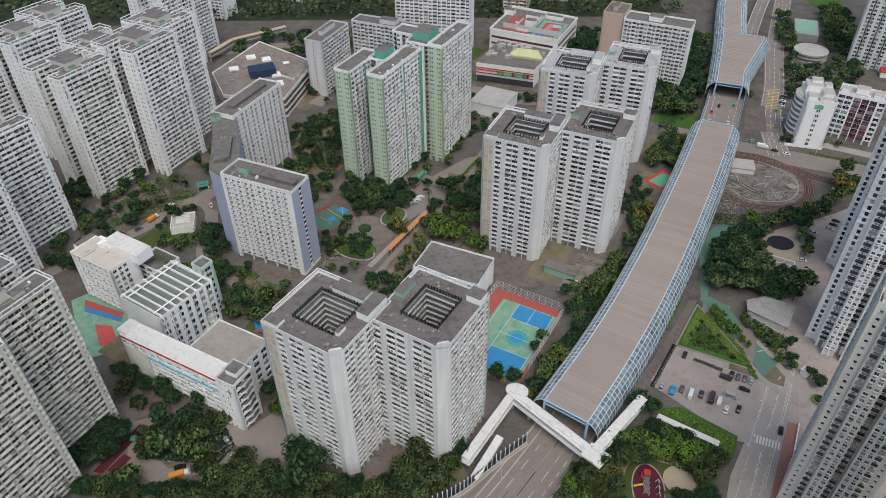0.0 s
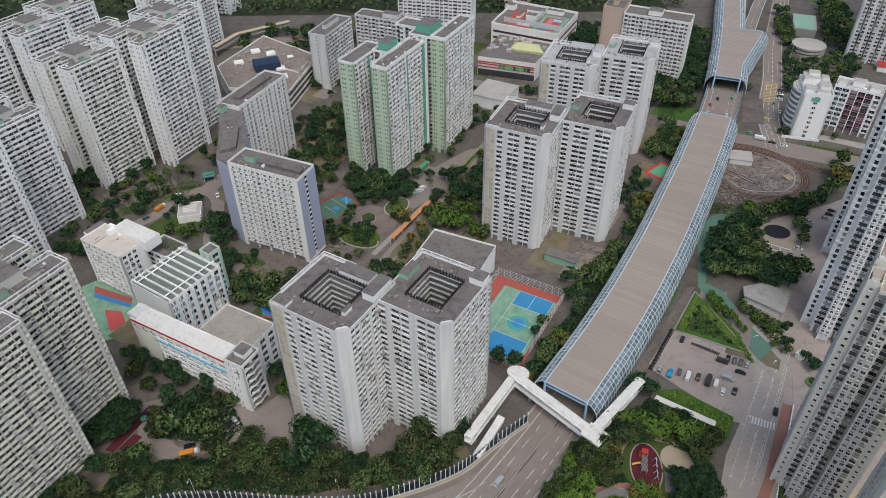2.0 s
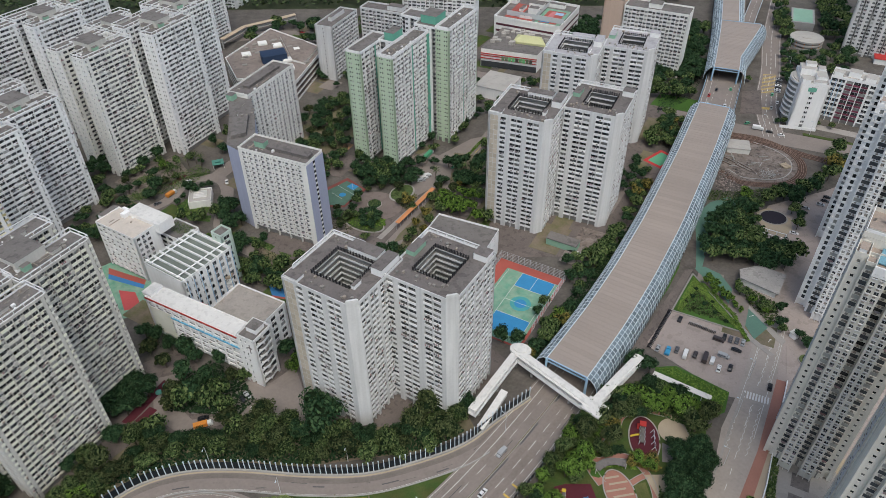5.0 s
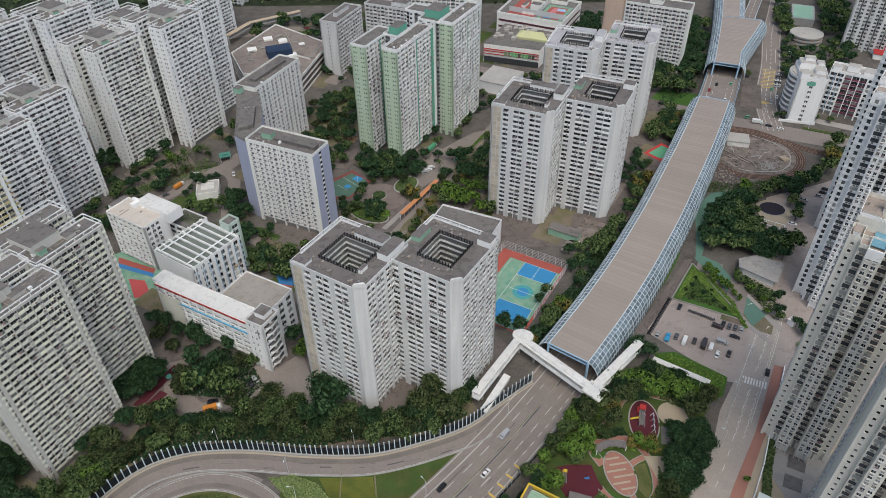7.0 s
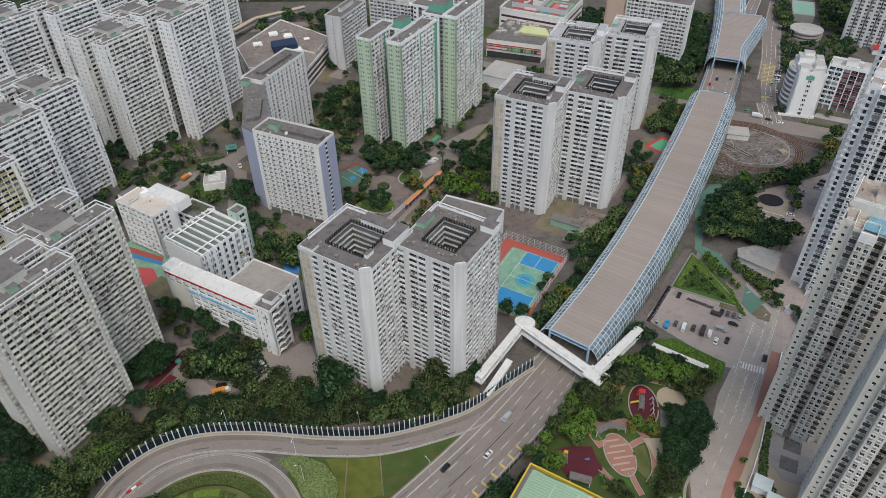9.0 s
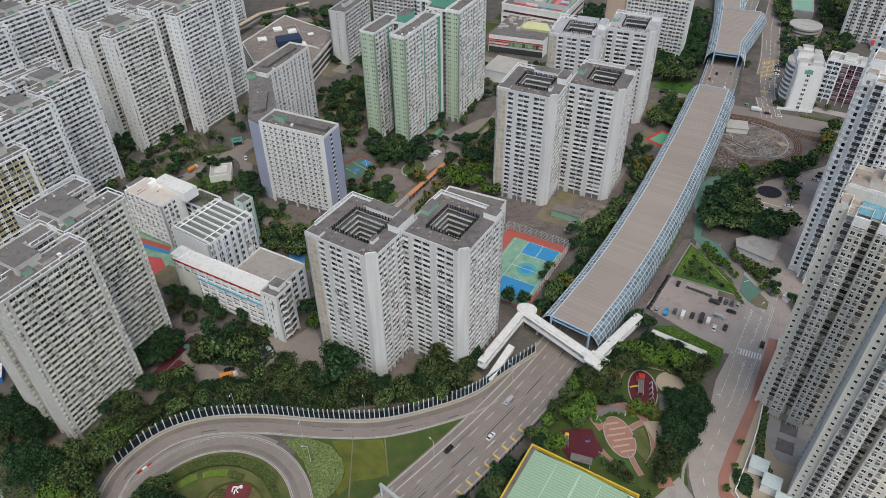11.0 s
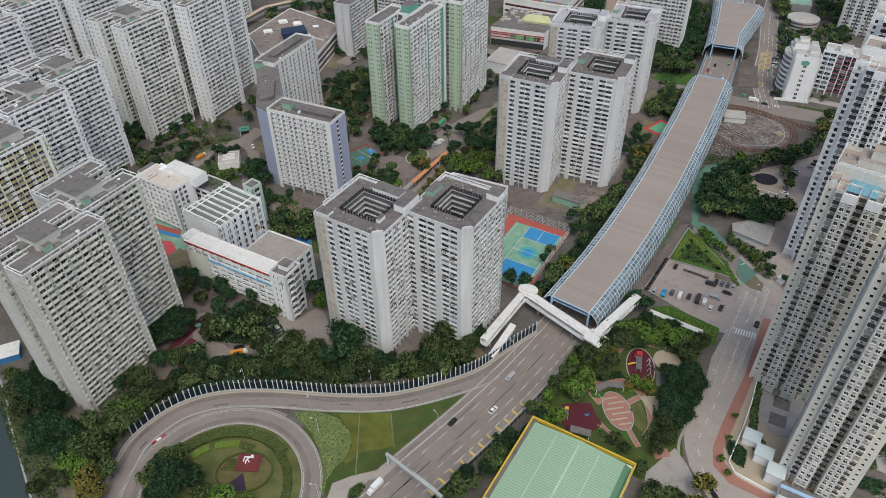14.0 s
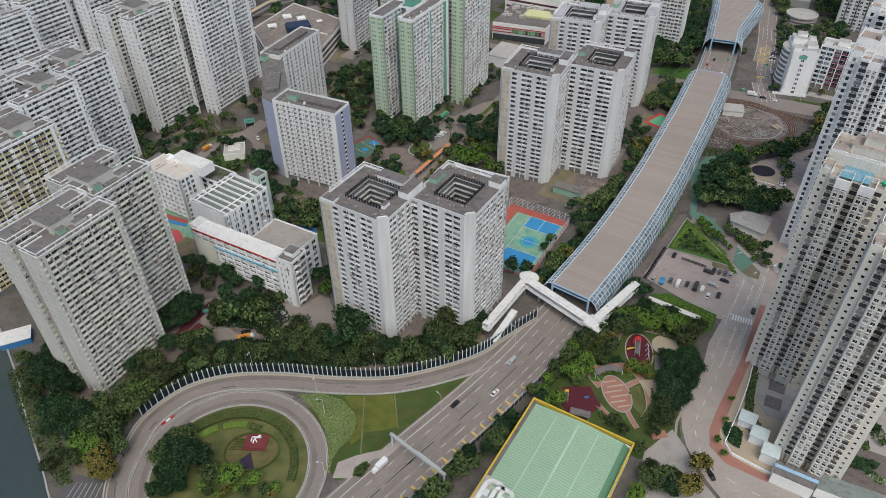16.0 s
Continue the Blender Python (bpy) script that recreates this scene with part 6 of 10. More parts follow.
simple("apartment_tower", 96, 640, -14, "tan tower far beyond the shopping centre", 22, 20, 18, 2.8, WALL_BROWN, ROOF_GREY, n=3, parts=8)
simple("apartment_tower", -210, 610, -20, "pale tower beyond the trees", 24, 20, 22, 2.8, WALL_GREY, ROOF_GREY, n=3, parts=8)
simple("apartment_tower", -150, 650, -20, "pale tower beyond the trees", 24, 20, 22, 2.8, WALL_GREY, ROOF_GREY, n=3, parts=8)
simple("residential_tower", 305, 494, -30, "tall lilac-grey tower beside the far street", 30, 24, 34, 2.85, WALL_LILAC, ROOF_GREY, n=4, parts=30, pat="W1.6 N2.2 D1.4 N2.2 ")
simple("residential_tower", 350, 540, -30, "tall grey tower beside the far street", 30, 24, 34, 2.85, WALL_GREY, ROOF_GREY, n=4, parts=20, pat="W1.6 N2.2 D1.4 N2.2 ")


def inside_poly(x, y, poly):
    found = False
    for (ax, ay), (bx, by) in zip(poly, poly[1:] + poly[:1]):
        if (ay > y) != (by > y) and x < (bx - ax) * (y - ay) / (by - ay) + ax:
            found = not found
    return found


def car_park_podium():
    ob = thing("parking_podium", 0, 0, 0, "low multi-storey car park with a dark roof and pale hatches", "car park building")
    poly = [(-162, 464), (-139.5, 519), (-92, 480), (-104, 424), (-146, 429)]
    s = Shape()
    deck = mat("brown_grey_roof", (0.235, 0.195, 0.17), s1=0.1, amp=0.3, stain=0.2)
    for z in (0, 4.2, 8.4, 12.4):
        part("storey_band", Shape().prism(poly, z, z + 1.6 if z < 12 else z + 1.4, 0, 1), [WALL_CREAM, deck], ob)
    for a, b in zip(poly, poly[1:] + poly[:1]):
        part("roof_parapet", Shape().beam((*a, 14.3), (*b, 14.3), 0.4, 1.0), WALL_CREAM, ob)
    r = random.Random(6)
    for i in range(26):
        x, y, e = r.uniform(-150, -100), r.uniform(440, 500), r.uniform(0.8, 2.2)
        if inside_poly(x, y, poly):
            part("roof_box", Shape().prism(rect(-e, -e * 0.6, e, e * 0.6, x, y, 20), 13.8, 13.8 + r.uniform(0.5, 1.6)), AIRCON, ob)
    part("roof_level", Shape().prism([(-128, 500), (-110, 494), (-97, 478), (-102, 452), (-112, 458)], 13.8, 15.2, 0, 1), [WALL_CREAM, deck], ob, "raised brown roof level")
    for k in range(7):
        a = np.array([-146.0, 429.0]) + np.array([42.0, -5.0]) * (k + 0.2) / 7
        part("wall_panel", Shape().beam((a[0], a[1] - 0.4, 11.4), (a[0] + 3.2, a[1] - 0.8, 11.4), 0.3, 1.6), WALL_TEAL, ob, "jade green wall louvres")
    c = np.mean(np.array(poly), 0)
    part("inner_wall", Shape().prism([tuple(c + (np.array(p) - c) * 0.93) for p in poly], 0, 12.3), RECESS, ob)
    part("plant_room", Shape().prism(rect(-9, -6, 9, 6, -126, 462, 20), 13.8, 19), mat("navy_cladding", (0.025, 0.045, 0.09)), ob, "dark navy plant room")
    for x, y in ((-140, 490), (-128, 486), (-112, 478), (-116, 460), (-112, 446), (-148, 470)):
        part("roof_hatch", Shape().prism(rect(-3.3, -3.3, 3.3, 3.3, x, y, 20), 13.8, 15.0).prism(rect(-2.2, -2.2, 2.2, 2.2, x, y, 20), 15.0, 15.3), WALL_CREAM, ob, "pale square roof hatch")


car_park_podium()


def mall():
    ob = thing("shopping_centre", 0, 0, 0, "shopping centre with red sports roof and a striped banner wall", "shopping centre")
    s = Shape().prism([(25.7, 477.4), (66, 463.2), (90, 509), (48, 524)], 0, 14, 0, 1)
    upper = [(38, 520), (86, 495), (108, 539), (60, 566)]
    s.prism(upper, 0, 21, 0, 1)
    part("mall_wall", s, [WALL_CREAM, ROOF_GREY], ob)
    s = Shape()
    r = random.Random(8)
    for i in range(26):
        x, y = r.uniform(0, 1), r.uniform(0.1, 0.9)
        c = np.array([30, 480.0]) + np.array([38, -13]) * x + np.array([20, 40]) * y
        e = r.uniform(1, 2.6)
        s.prism(rect(-e, -e * 0.7, e, e * 0.7, c[0], c[1], -19), 14, 14 + r.uniform(0.8, 2.4))
    part("roof_plant", s, ROOF_PALE, ob, kind="stuff")
    part("roof_court", Shape().prism([(50, 530), (60, 525), (70, 544), (60, 550)], 21, 21.15), COURT_RED, ob, "faded red roof court")
    part("roof_court", Shape().prism([(46, 522), (66, 511), (69, 517), (49, 528)], 21, 21.15), COURT_RED, ob, "faded red roof court")
    part("roof_court", Shape().prism([(67, 507), (85, 498), (100, 529), (82, 538)], 21, 21.12), COURT_GREEN, ob, "green rooftop court")
    part("roof_court", Shape().prism([(71, 509), (84, 503), (96, 527), (83, 533)], 21.12, 21.2), COURT_RED, ob, "red court lanes")
    part("court_key", Shape().prism([(72, 510), (79, 506.6), (81, 511), (74, 514.4)], 21.2, 21.25), COURT_BLUE, ob)
    part("court_line", Shape().prism([(76, 513), (80, 511), (89, 528), (85, 530)], 21.2, 21.24), mat("pale_pink_court", (0.55, 0.20, 0.20), amp=0.15), ob)
    part("court_key", Shape().prism([(86, 523), (92, 520), (94, 525), (88, 528)], 21.25, 21.29), BLUE_STEEL, ob)
    part("roof_netting", Shape().beam((48, 524, 23.5), (90, 502, 23.5), 0.12, 4.0).beam((69, 513, 23.5), (86, 546, 23.5), 0.12, 3.0), FRAME_ALU, ob, "pale steel ball-stop frames")
    for a, b in zip(upper, upper[1:] + upper[:1]):
        part("roof_parapet", Shape().beam((*a, 21.9), (*b, 21.9), 0.5, 1.8), WALL_CREAM, ob)
        for z in (6.5, 11.5, 16.5):
            part("window_band", Shape().beam((a[0] * 0.97 + b[0] * 0.03, a[1] * 0.97 + b[1] * 0.03, z), (a[0] * 0.03 + b[0] * 0.97, a[1] * 0.03 + b[1] * 0.97, z), 0.24, 1.6), mat("maroon_window_band", (0.10, 0.03, 0.045), rough=0.4) if z < 7 and a == upper[0] else bpy.data.materials["maroon_window_band"], ob)
    for x, y, w, d, h in ((70, 527, 4, 3, 5), (63, 518, 5, 2, 2.4), (74, 541, 6, 2.5, 3.4), (90, 540, 7, 2, 3), (56, 553, 4, 3, 4), (62, 536, 1.5, 5, 2)):
        part("roof_house", Shape().prism(rect(-w, -d, w, d, x, y, -27), 21, 21 + h, 0, 1), [WALL_CREAM, ROOF_GREY], ob)
    hip = Shape()
    e = [(50, 486), (74, 477), (72.5, 493), (55, 499)]
    rdg = [(57, 490.5, 18.6), (69.5, 485.5, 18.6)]
    q = [(*p, 15.6) for p in e]
    hip.quad([q[0], q[1], rdg[1], rdg[0]]).quad([q[1], q[2], rdg[1]]).quad([q[2], q[3], rdg[0], rdg[1]]).quad([q[3], q[0], rdg[0]])
    hip.prism(e, 14, 15.6)
    part("roof_pavilion", hip, mat("pale_yellow_roof", (0.55, 0.55, 0.30)), ob, "pale yellow hipped roof")
    s = Shape()
    for i, (z, k) in enumerate(((10.5, 0), (6.8, 1), (9.0, 0))):
        s.beam((25.5, 477.1, z), (66, 462.8, z), 0.3, 0.6, 0)
    part("banner_stripe", s, RED, ob, "red banner stripes")
    s = Shape()
    rng = random.Random(4)
    for i in range(9):
        a = np.array([41.0, 471.6]) + np.array([40.3, -14.2]) * (i * 0.062)
        c = a + np.array([40.3, -14.2]) * 0.05
        s.beam((*(a - 0.15), 8.2), (*(c - 0.15), 8.2), 0.35, 3.0)
    part("poster", s, mat("poster_print", (0.22, 0.20, 0.16), island=0.9, tint=(0.10, 0.30, 0.12)), ob)
    part("shopfront_glass", Shape().beam((26, 476.8, 2.6), (66, 462.6, 2.6), 0.2, 4.4), GLASS, ob)


mall()


def white_offices():
    b = Building("office_building", 220, 379.2, -16, "white office block with a rounded balcony end", "office building", WALL_WHITE, PARAPET_BRIGHT, ROOF_PALE)
    t = b.wing(0, 0, 17, 26, 8, 3.3, S="W5 S0.8 S0.8 W6", W="W2 S1 W9", E="W1 S0.8 W2 S0.8 W2 S0.8 W2 S0.8 W3", N="blank", parapet=1.6)
    for f in range(8):
        part("curved_balcony", Shape().prism(disc(2.2, 15, 6.4, 9.6, 0, 28, 90, 270), 4.2 + f * 3.3, 5.5 + f * 3.3, 0, 1), [WALL_WHITE, ROOF_PALE], b.ob)
    part("curved_core", Shape().prism(disc(2.2, 15, 4.8, 8.4, 0, 24, 90, 270), 0, t - 0.4, 0, 1), [RECESS, ROOF_PALE], b.ob)
    part("boundary_wall", Shape().beam((-5, -1.5, 0.9), (17, -1.5, 0.9), 0.4, 1.8), WALL_WHITE, b.ob, "low white forecourt wall")
    part("stair_glass", Shape().box(5.0, -0.14, t - 3.6, 10.0, -0.02, t - 1.0), WALL_TEAL, b.ob, "teal louvred opening")
    for x, y, w, d, h in ((1, 15, 9, 9, 4.2), (10, 8, 6, 9, 2.6), (1, 3, 5, 7, 2.2), (8, 2, 7, 4, 1.4), (4, 19, 6, 5, 6.0), (12, 19, 4, 5, 3.4)):
        b.house(x, y, x + w, y + d, t + 0.35, h)
    b.clutter(0, 0, 17, 26, t + 0.35, 14)
    b.finish(40)
    maroon = mat("maroon_panel", (0.17, 0.045, 0.075), island=0.4)
    b = Building("office_building", 244, 390.5, -33, "white office wing with blue-grey and maroon balcony panels", "office building", WALL_WHITE, PARAPET, ROOF_PALE, maroon)
    t = b.wing(0, 0, 27, 14, 8, 3.3, S="W0.4 B2.6 W0.3 B2.6 W0.6 Y2.8 W0.3 Y2.8 W0.3 Y2.8 W0.6 N2.6 W0.4", E="W1 N2.4 W1 N2.4 W1", W="blank", N="blank", parapet=1.2)
    part("blue_fin", Shape().box(0.6, -0.5, 3, 0.9, 0, t - 1).box(3.4, -0.5, 3, 3.7, 0, t - 1).box(6.3, -0.5, 3, 6.6, 0, t - 1), BLUE_STEEL, b.ob, "pale blue wall fins")
    for x, y, w, d, h in ((1, 2, 5, 5, 2.6), (9, 5, 7, 6, 3.2), (19, 3, 6, 8, 2.0)):
        b.house(x, y, x + w, y + d, t + 0.35, h)
    b.clutter(0, 0, 27, 14, t + 0.35, 16)
    b.finish(30)


white_offices()
ring = thing("ramp_drum", 284.7, 510, 0, "round concrete car park ramp with a planted roof", "ramp")
for z in (-0.4, 2.4, 5.0):
    part("ramp_ring", Shape().prism(disc(0, 0, 12.5, 12.5, 0, 36), z, z + 1.3, 0, 1), [CONCRETE, ROOF_PALE], ring)
part("ramp_core", Shape().prism(disc(0, 0, 10.5, 10.5, 0, 36), 0, 5.6), RECESS, ring)
for w in range(0, 360, 30):
    part("ramp_column", Shape().tube((11.8 * math.cos(radians(w)), 11.8 * math.sin(radians(w)), 0), (11.8 * math.cos(radians(w)), 11.8 * math.sin(radians(w)), 5.2), 0.35), ORANGE, ring, "orange-red ramp column")
part("roof_planting", Shape().prism(disc(0, 0, 11.6, 11.6, 0, 36), 5.8, 6.1), LEAF_OLIVE, ring, "planted rim of the roof")
part("roof_deck", Shape().prism(disc(0, 0, 9.0, 9.0, 0, 36), 6.1, 6.4).prism(disc(0, 0, 4, 4, 0, 24), 6.4, 6.7), ROOF_PALE, ring)
c = thing("sports_court", 300, 556, 68, "pale green rooftop court beyond the round ramp", "sports court", kind="structure")
part("court_base", Shape().prism(rect(-17, -9, 17, 9), 0, 6), CONCRETE, c)
part("court_green", Shape().prism(rect(-15, -7.5, 15, 7.5), 6, 6.1), GREEN_PAINT, c)
pav = thing("park_pavilion", 0, 0, 0, "low grey flat-roofed pavilion beside the cycle track", "pavilion")
part("roof_slab", Shape().prism([(138.5, 228), (140.3, 234.2), (151, 237), (161.2, 229.5), (152.3, 215.8)], 3.6, 4.1), mat("stained_flat_roof", (0.34, 0.32, 0.30), s1=0.12, amp=0.25, stain=0.2), pav)
part("pavilion_wall", Shape().prism([(139.7, 228), (141.2, 233), (150.8, 235.8), (159.4, 229.3), (152, 217.6)], 0, 3.6), WALL_CREAM, pav)


# ---- trees ----
def crown_shape(rng, r, h, lobes, leaves, size, base):
    """A crown of many small leaf clumps on uneven lobes, with gaps between them."""
    s = Shape()
    centres = []
    for i in range(lobes):
        w, e = rng.uniform(0, 6.283), rng.uniform(0.15, 1.0)
        q = r * 0.62 * math.sqrt(rng.random())
        centres.append((q * math.cos(w), q * math.sin(w), base + h * (0.3 + 0.45 * e * (1 - q / r * 0.6)), r * rng.uniform(0.34, 0.55)))
    # Dark core blobs fill the lobes and paint the shade between leaves.
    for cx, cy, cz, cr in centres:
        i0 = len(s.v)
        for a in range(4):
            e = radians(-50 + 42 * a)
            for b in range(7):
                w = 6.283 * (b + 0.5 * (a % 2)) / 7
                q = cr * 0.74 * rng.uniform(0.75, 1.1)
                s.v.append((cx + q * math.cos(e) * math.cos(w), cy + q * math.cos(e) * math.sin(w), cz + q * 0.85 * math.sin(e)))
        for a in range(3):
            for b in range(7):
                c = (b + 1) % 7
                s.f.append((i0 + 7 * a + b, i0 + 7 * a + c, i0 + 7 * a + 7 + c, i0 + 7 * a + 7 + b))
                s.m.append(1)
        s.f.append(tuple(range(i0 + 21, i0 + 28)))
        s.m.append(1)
    for i in range(leaves):
        cx, cy, cz, cr = centres[i % lobes]
        d = Vector((rng.gauss(0, 1), rng.gauss(0, 1), abs(rng.gauss(0.1, 0.9)) - 0.25)).normalized()
        p = Vector((cx, cy, cz)) + Vector((d.x * cr, d.y * cr, d.z * cr * 0.8)) * rng.uniform(0.66, 1.14)
        nrm = (d + Vector((rng.gauss(0, 0.38), rng.gauss(0, 0.38), rng.gauss(0.2, 0.35)))).normalized()
        a = nrm.orthogonal().normalized()
        a.rotate(Matrix.Rotation(rng.uniform(0, 6.283), 3, nrm))
        b = nrm.cross(a)
        k = size * rng.uniform(0.6, 1.35)
        s.quad([p - a * k, p - b * k * 0.6 + a * k * 0.1, p + a * k + nrm * k * 0.15, p + b * k * 0.65])
    return s


def trunk_shape(rng, r, h, limbs=4):
    s = Shape()
    s.tube((0, 0, 0), (0, 0, h), 0.035 * r + 0.14, 0, 7, 0.02 * r + 0.09)
    for i in range(limbs):
        w = i * 1.57 + rng.uniform(-0.5, 0.42)
        s.tube((0, 0, h * rng.uniform(0.6, 0.95)), (math.cos(w) * r * 0.5, math.sin(w) * r * 0.5, h * 1.45), 0.02 * r + 0.06, 0, 5, 0.04)
    return s


rng = random.Random(11)
TREES, SHAPES, COVER = [], {}, {}
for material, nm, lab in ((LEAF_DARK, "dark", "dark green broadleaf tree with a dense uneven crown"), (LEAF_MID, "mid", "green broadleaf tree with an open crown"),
                          (LEAF_LIGHT, "light", "fresh bright green broadleaf tree"), (LEAF_WARM, "warm", "brownish green tree with a thin open crown"), (LEAF_OLIVE, "olive", "tree with yellowish olive leaves")):
    for v in range(3 if nm in ("dark", "mid", "warm") else 2):
        r, h = 4.0, 6.5 + v * 0.5
        shape, stem = crown_shape(rng, r, h, 12 + 3 * v, 1500, 0.32, 1.6), trunk_shape(rng, r, 3.2)
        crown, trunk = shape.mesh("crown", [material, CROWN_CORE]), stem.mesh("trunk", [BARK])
        SHAPES[crown.name], SHAPES[trunk.name] = crown_shape(rng, r, h, 10 + 2 * v, 430, 0.56, 1.6), trunk_shape(rng, r, 3.2, 1)
        TREES.append((nm, lab, crown, trunk))
PLACED = []


def tree(x, y, size=4.0, kind="mid", z=0.0, tall=1.0):
    """A tree of crown radius size, turned and stretched a little at random."""
    if 60 < y and any(math.hypot(x - q[0], y - q[1]) < (14.5 if y > 165 else 12.4) + size * 0.6 for q in HIGHWAY[::3]):
        return
    if math.hypot(x - -60.2, y - 312.0) < 12 + size * 0.5 or math.hypot(x - 129.0, y - 341.5) < 11 + size * 0.5:
        return
    choices = [t for t in TREES if t[0] == kind]
    nm, lab, crown, trunk = choices[rng.randrange(len(choices))]
    k = size / 4.0
    turn, sc = rng.uniform(0, 360), (k * rng.uniform(0.9, 1.1), k * rng.uniform(0.9, 1.1), k * rng.uniform(0.85, 1.15) * tall)
    PLACED.append((x, y, size))
    if y > 262 or len(PLACED) > 296:
        m = pose(x, y, z, 0, 0, turn) @ Matrix.Diagonal((*sc, 1))
        COVER.setdefault(nm, Shape()).stamp(SHAPES[crown.name], m)
        COVER.setdefault("trunk", Shape()).stamp(SHAPES[trunk.name], m)
        return
    ob = thing("tree", x, y, turn, lab, "tree", "trees", z=z)
    ob.scale = sc
    part("crown", crown, None, ob)
    part("trunk", trunk, None, ob)


def inside(x, y, poly):
    hit = False
    for (ax, ay), (bx, by) in zip(poly, poly[1:] + poly[:1]):
        if (ay > y) != (by > y) and x < (bx - ax) * (y - ay) / (by - ay) + ax:
            hit = not hit
    return hit


def grove(poly, n, kinds, lo=2.8, hi=5.0, gap=0.5, z=0.0, tall=1.0):
    """Trees scattered over an area, none too near to another."""
    xs, ys = [p[0] for p in poly], [p[1] for p in poly]
    made = 0
    for _ in range(n * 14):
        if made >= n:
            break
        x, y, r = rng.uniform(min(xs), max(xs)), rng.uniform(min(ys), max(ys)), rng.uniform(lo, hi)
        if inside(x, y, poly) and all(math.hypot(x - a, y - b) > gap * (r + c) for a, b, c in PLACED):
            tree(x, y, r, rng.choice(kinds), z, tall)
            made += 1


PLACED += [(128.5, 340, 10), (124, 328, 9), (119, 318, 7), (-58, 296, 7), (175, 281, 11), (-139.5, 302, 9), (-41.7, 297, 12), (-60.5, 308.5, 18)]
D, M, L, O, W = "dark", "mid", "light", "olive", "warm"


def plant(rows, share=0.42):
    """Trees at given places, left out where one already stands."""
    for x, y, r, k in rows:
        if all(math.hypot(x - a, y - b) > share * (r + c) for a, b, c in PLACED):
            tree(x, y, r, k, 0, rng.uniform(0.95, 1.25))


plant(((-132.7, 129.6, 5, W), (-125.0, 123.7, 5, W), (-134.1, 123.7, 5, W), (-121.8, 127.5, 4, W), (-137.3, 118.9, 4, M), (-130.4, 109.8, 5, M), (-134.0, 104.5, 5, M), (-139.3, 101.5, 5, M), (-143.3, 96.2, 6, M), (-135.6, 93.7, 6, M), (-151.7, 101.2, 6, D), (-160.9, 101.5, 5, D), (-163.6, 97.3, 4, D), (-151.8, 94.5, 5, D), (-146.6, 89.2, 5, L), (-140.6, 84.5, 5, L), (-147.2, 82.9, 4, W), (-154.4, 85.6, 3.5, W), (-156.4, 81.0, 3.5, W), (-136.0, 82.2, 5, O), (-132.1, 78.1, 4.5, O), (-132.7, 94.8, 4.5, M), (-131.5, 87.2, 4.5, M), (-178.0, 125.3, 6, D), (-170.8, 119.5, 6, D), (-164.1, 114.8, 5, D), (-175.8, 114.8, 5, W), (-161.6, 118.4, 4, D), (-182.8, 123.9, 5, W), (-112.1, 134.5, 4.5, W), (-116.5, 139.7, 4, M), (-114.1, 129.4, 4.5, M), (-104.7, 132.8, 4, M), (-95.6, 134.9, 5, M), (-88.3, 133.6, 5, M), (-81.6, 135.4, 5, W), (-78.3, 143.7, 5.5, W), (-74.4, 149.7, 6, W), (-68.0, 138.5, 5, W), (-62.5, 133.5, 5, M), (-54.7, 130.2, 4, M), (-41.4, 134.3, 6, W), (-45.0, 141.5, 5, W), (-32.0, 132.2, 5, M), (-24.7, 134.7, 5.5, M), (-16.0, 143.6, 6, W), (-10.8, 150.1, 6, W), (-3.6, 140.3, 6, W), (1.3, 147.8, 5, M), (4.9, 153.7, 5, D), (-20.5, 132.5, 4, M), (-8.8, 135.5, 4, M), (-107.8, 83.8, 6, D), (-100.6, 81.5, 6, D), (-107.7, 77.0, 6, D), (-95.8, 77.7, 5, M), (-87.7, 77.2, 5, L), (-114.5, 83.6, 5, M)), 0.3)
# along the noise barrier and round the near estate
grove([(-128, 122), (-98, 134), (-54, 131), (-8, 137), (2, 145), (-4, 152), (-28, 143), (-60, 142), (-92, 141), (-118, 140)], 34, [D, M, D, W, D], 3.0, 4.8)
tree(-50, 147, 10.5, D, 0, 0.8), tree(-43, 141, 5, M), tree(2, 150, 5.2, D), tree(-7, 144, 5.5, M), tree(-15, 141, 5, M)
for x, y, r, k in ((-129.7, 140.5, 4.6, D), (-121.4, 138, 4.6, M), (-114.5, 140, 4.4, D), (-81.3, 144.8, 4.8, M), (-71, 142, 5, M), (-64, 146, 4.4, M), (-59, 141, 4.6, D), (-46.2, 137.5, 4.4, M), (-36.5, 138.5, 4.4, D), (-26.7, 137, 4.4, M), (-17.3, 141, 4.4, D), (-142.3, 127.8, 4.4, D), (-136.2, 130.9, 4.4, M),
                   (-130.9, 193, 4, D), (-122.6, 188, 4, D), (-113.3, 183.8, 3.6, D), (-64.4, 182, 3.6, D), (-68.7, 176, 2.6, M), (-66, 188, 4, D), (-182.8, 127.8, 4.6, D), (-174, 125, 5, D), (-189, 132, 4, M), (-163, 108.7, 5, D), (-156.4, 104, 5, D), (-148, 100.5, 5, D), (-151, 95, 4, M), (-145, 107.3, 5, M), (-142.4, 88.9, 3.8, L), (-140, 113, 5, M), (-178, 134, 4.6, D)):
    tree(x, y, r, k, 0, rng.uniform(1.05, 1.35))
grove([(-146, 148), (-128, 152), (-124, 164), (-136, 172)], 11, [D], 4, 6)
grove([(-143, 110), (-139, 84), (-138, 92), (-132, 110), (-126, 120), (-138, 119)], 18, [D, M, L, M], 3.5, 5.0)
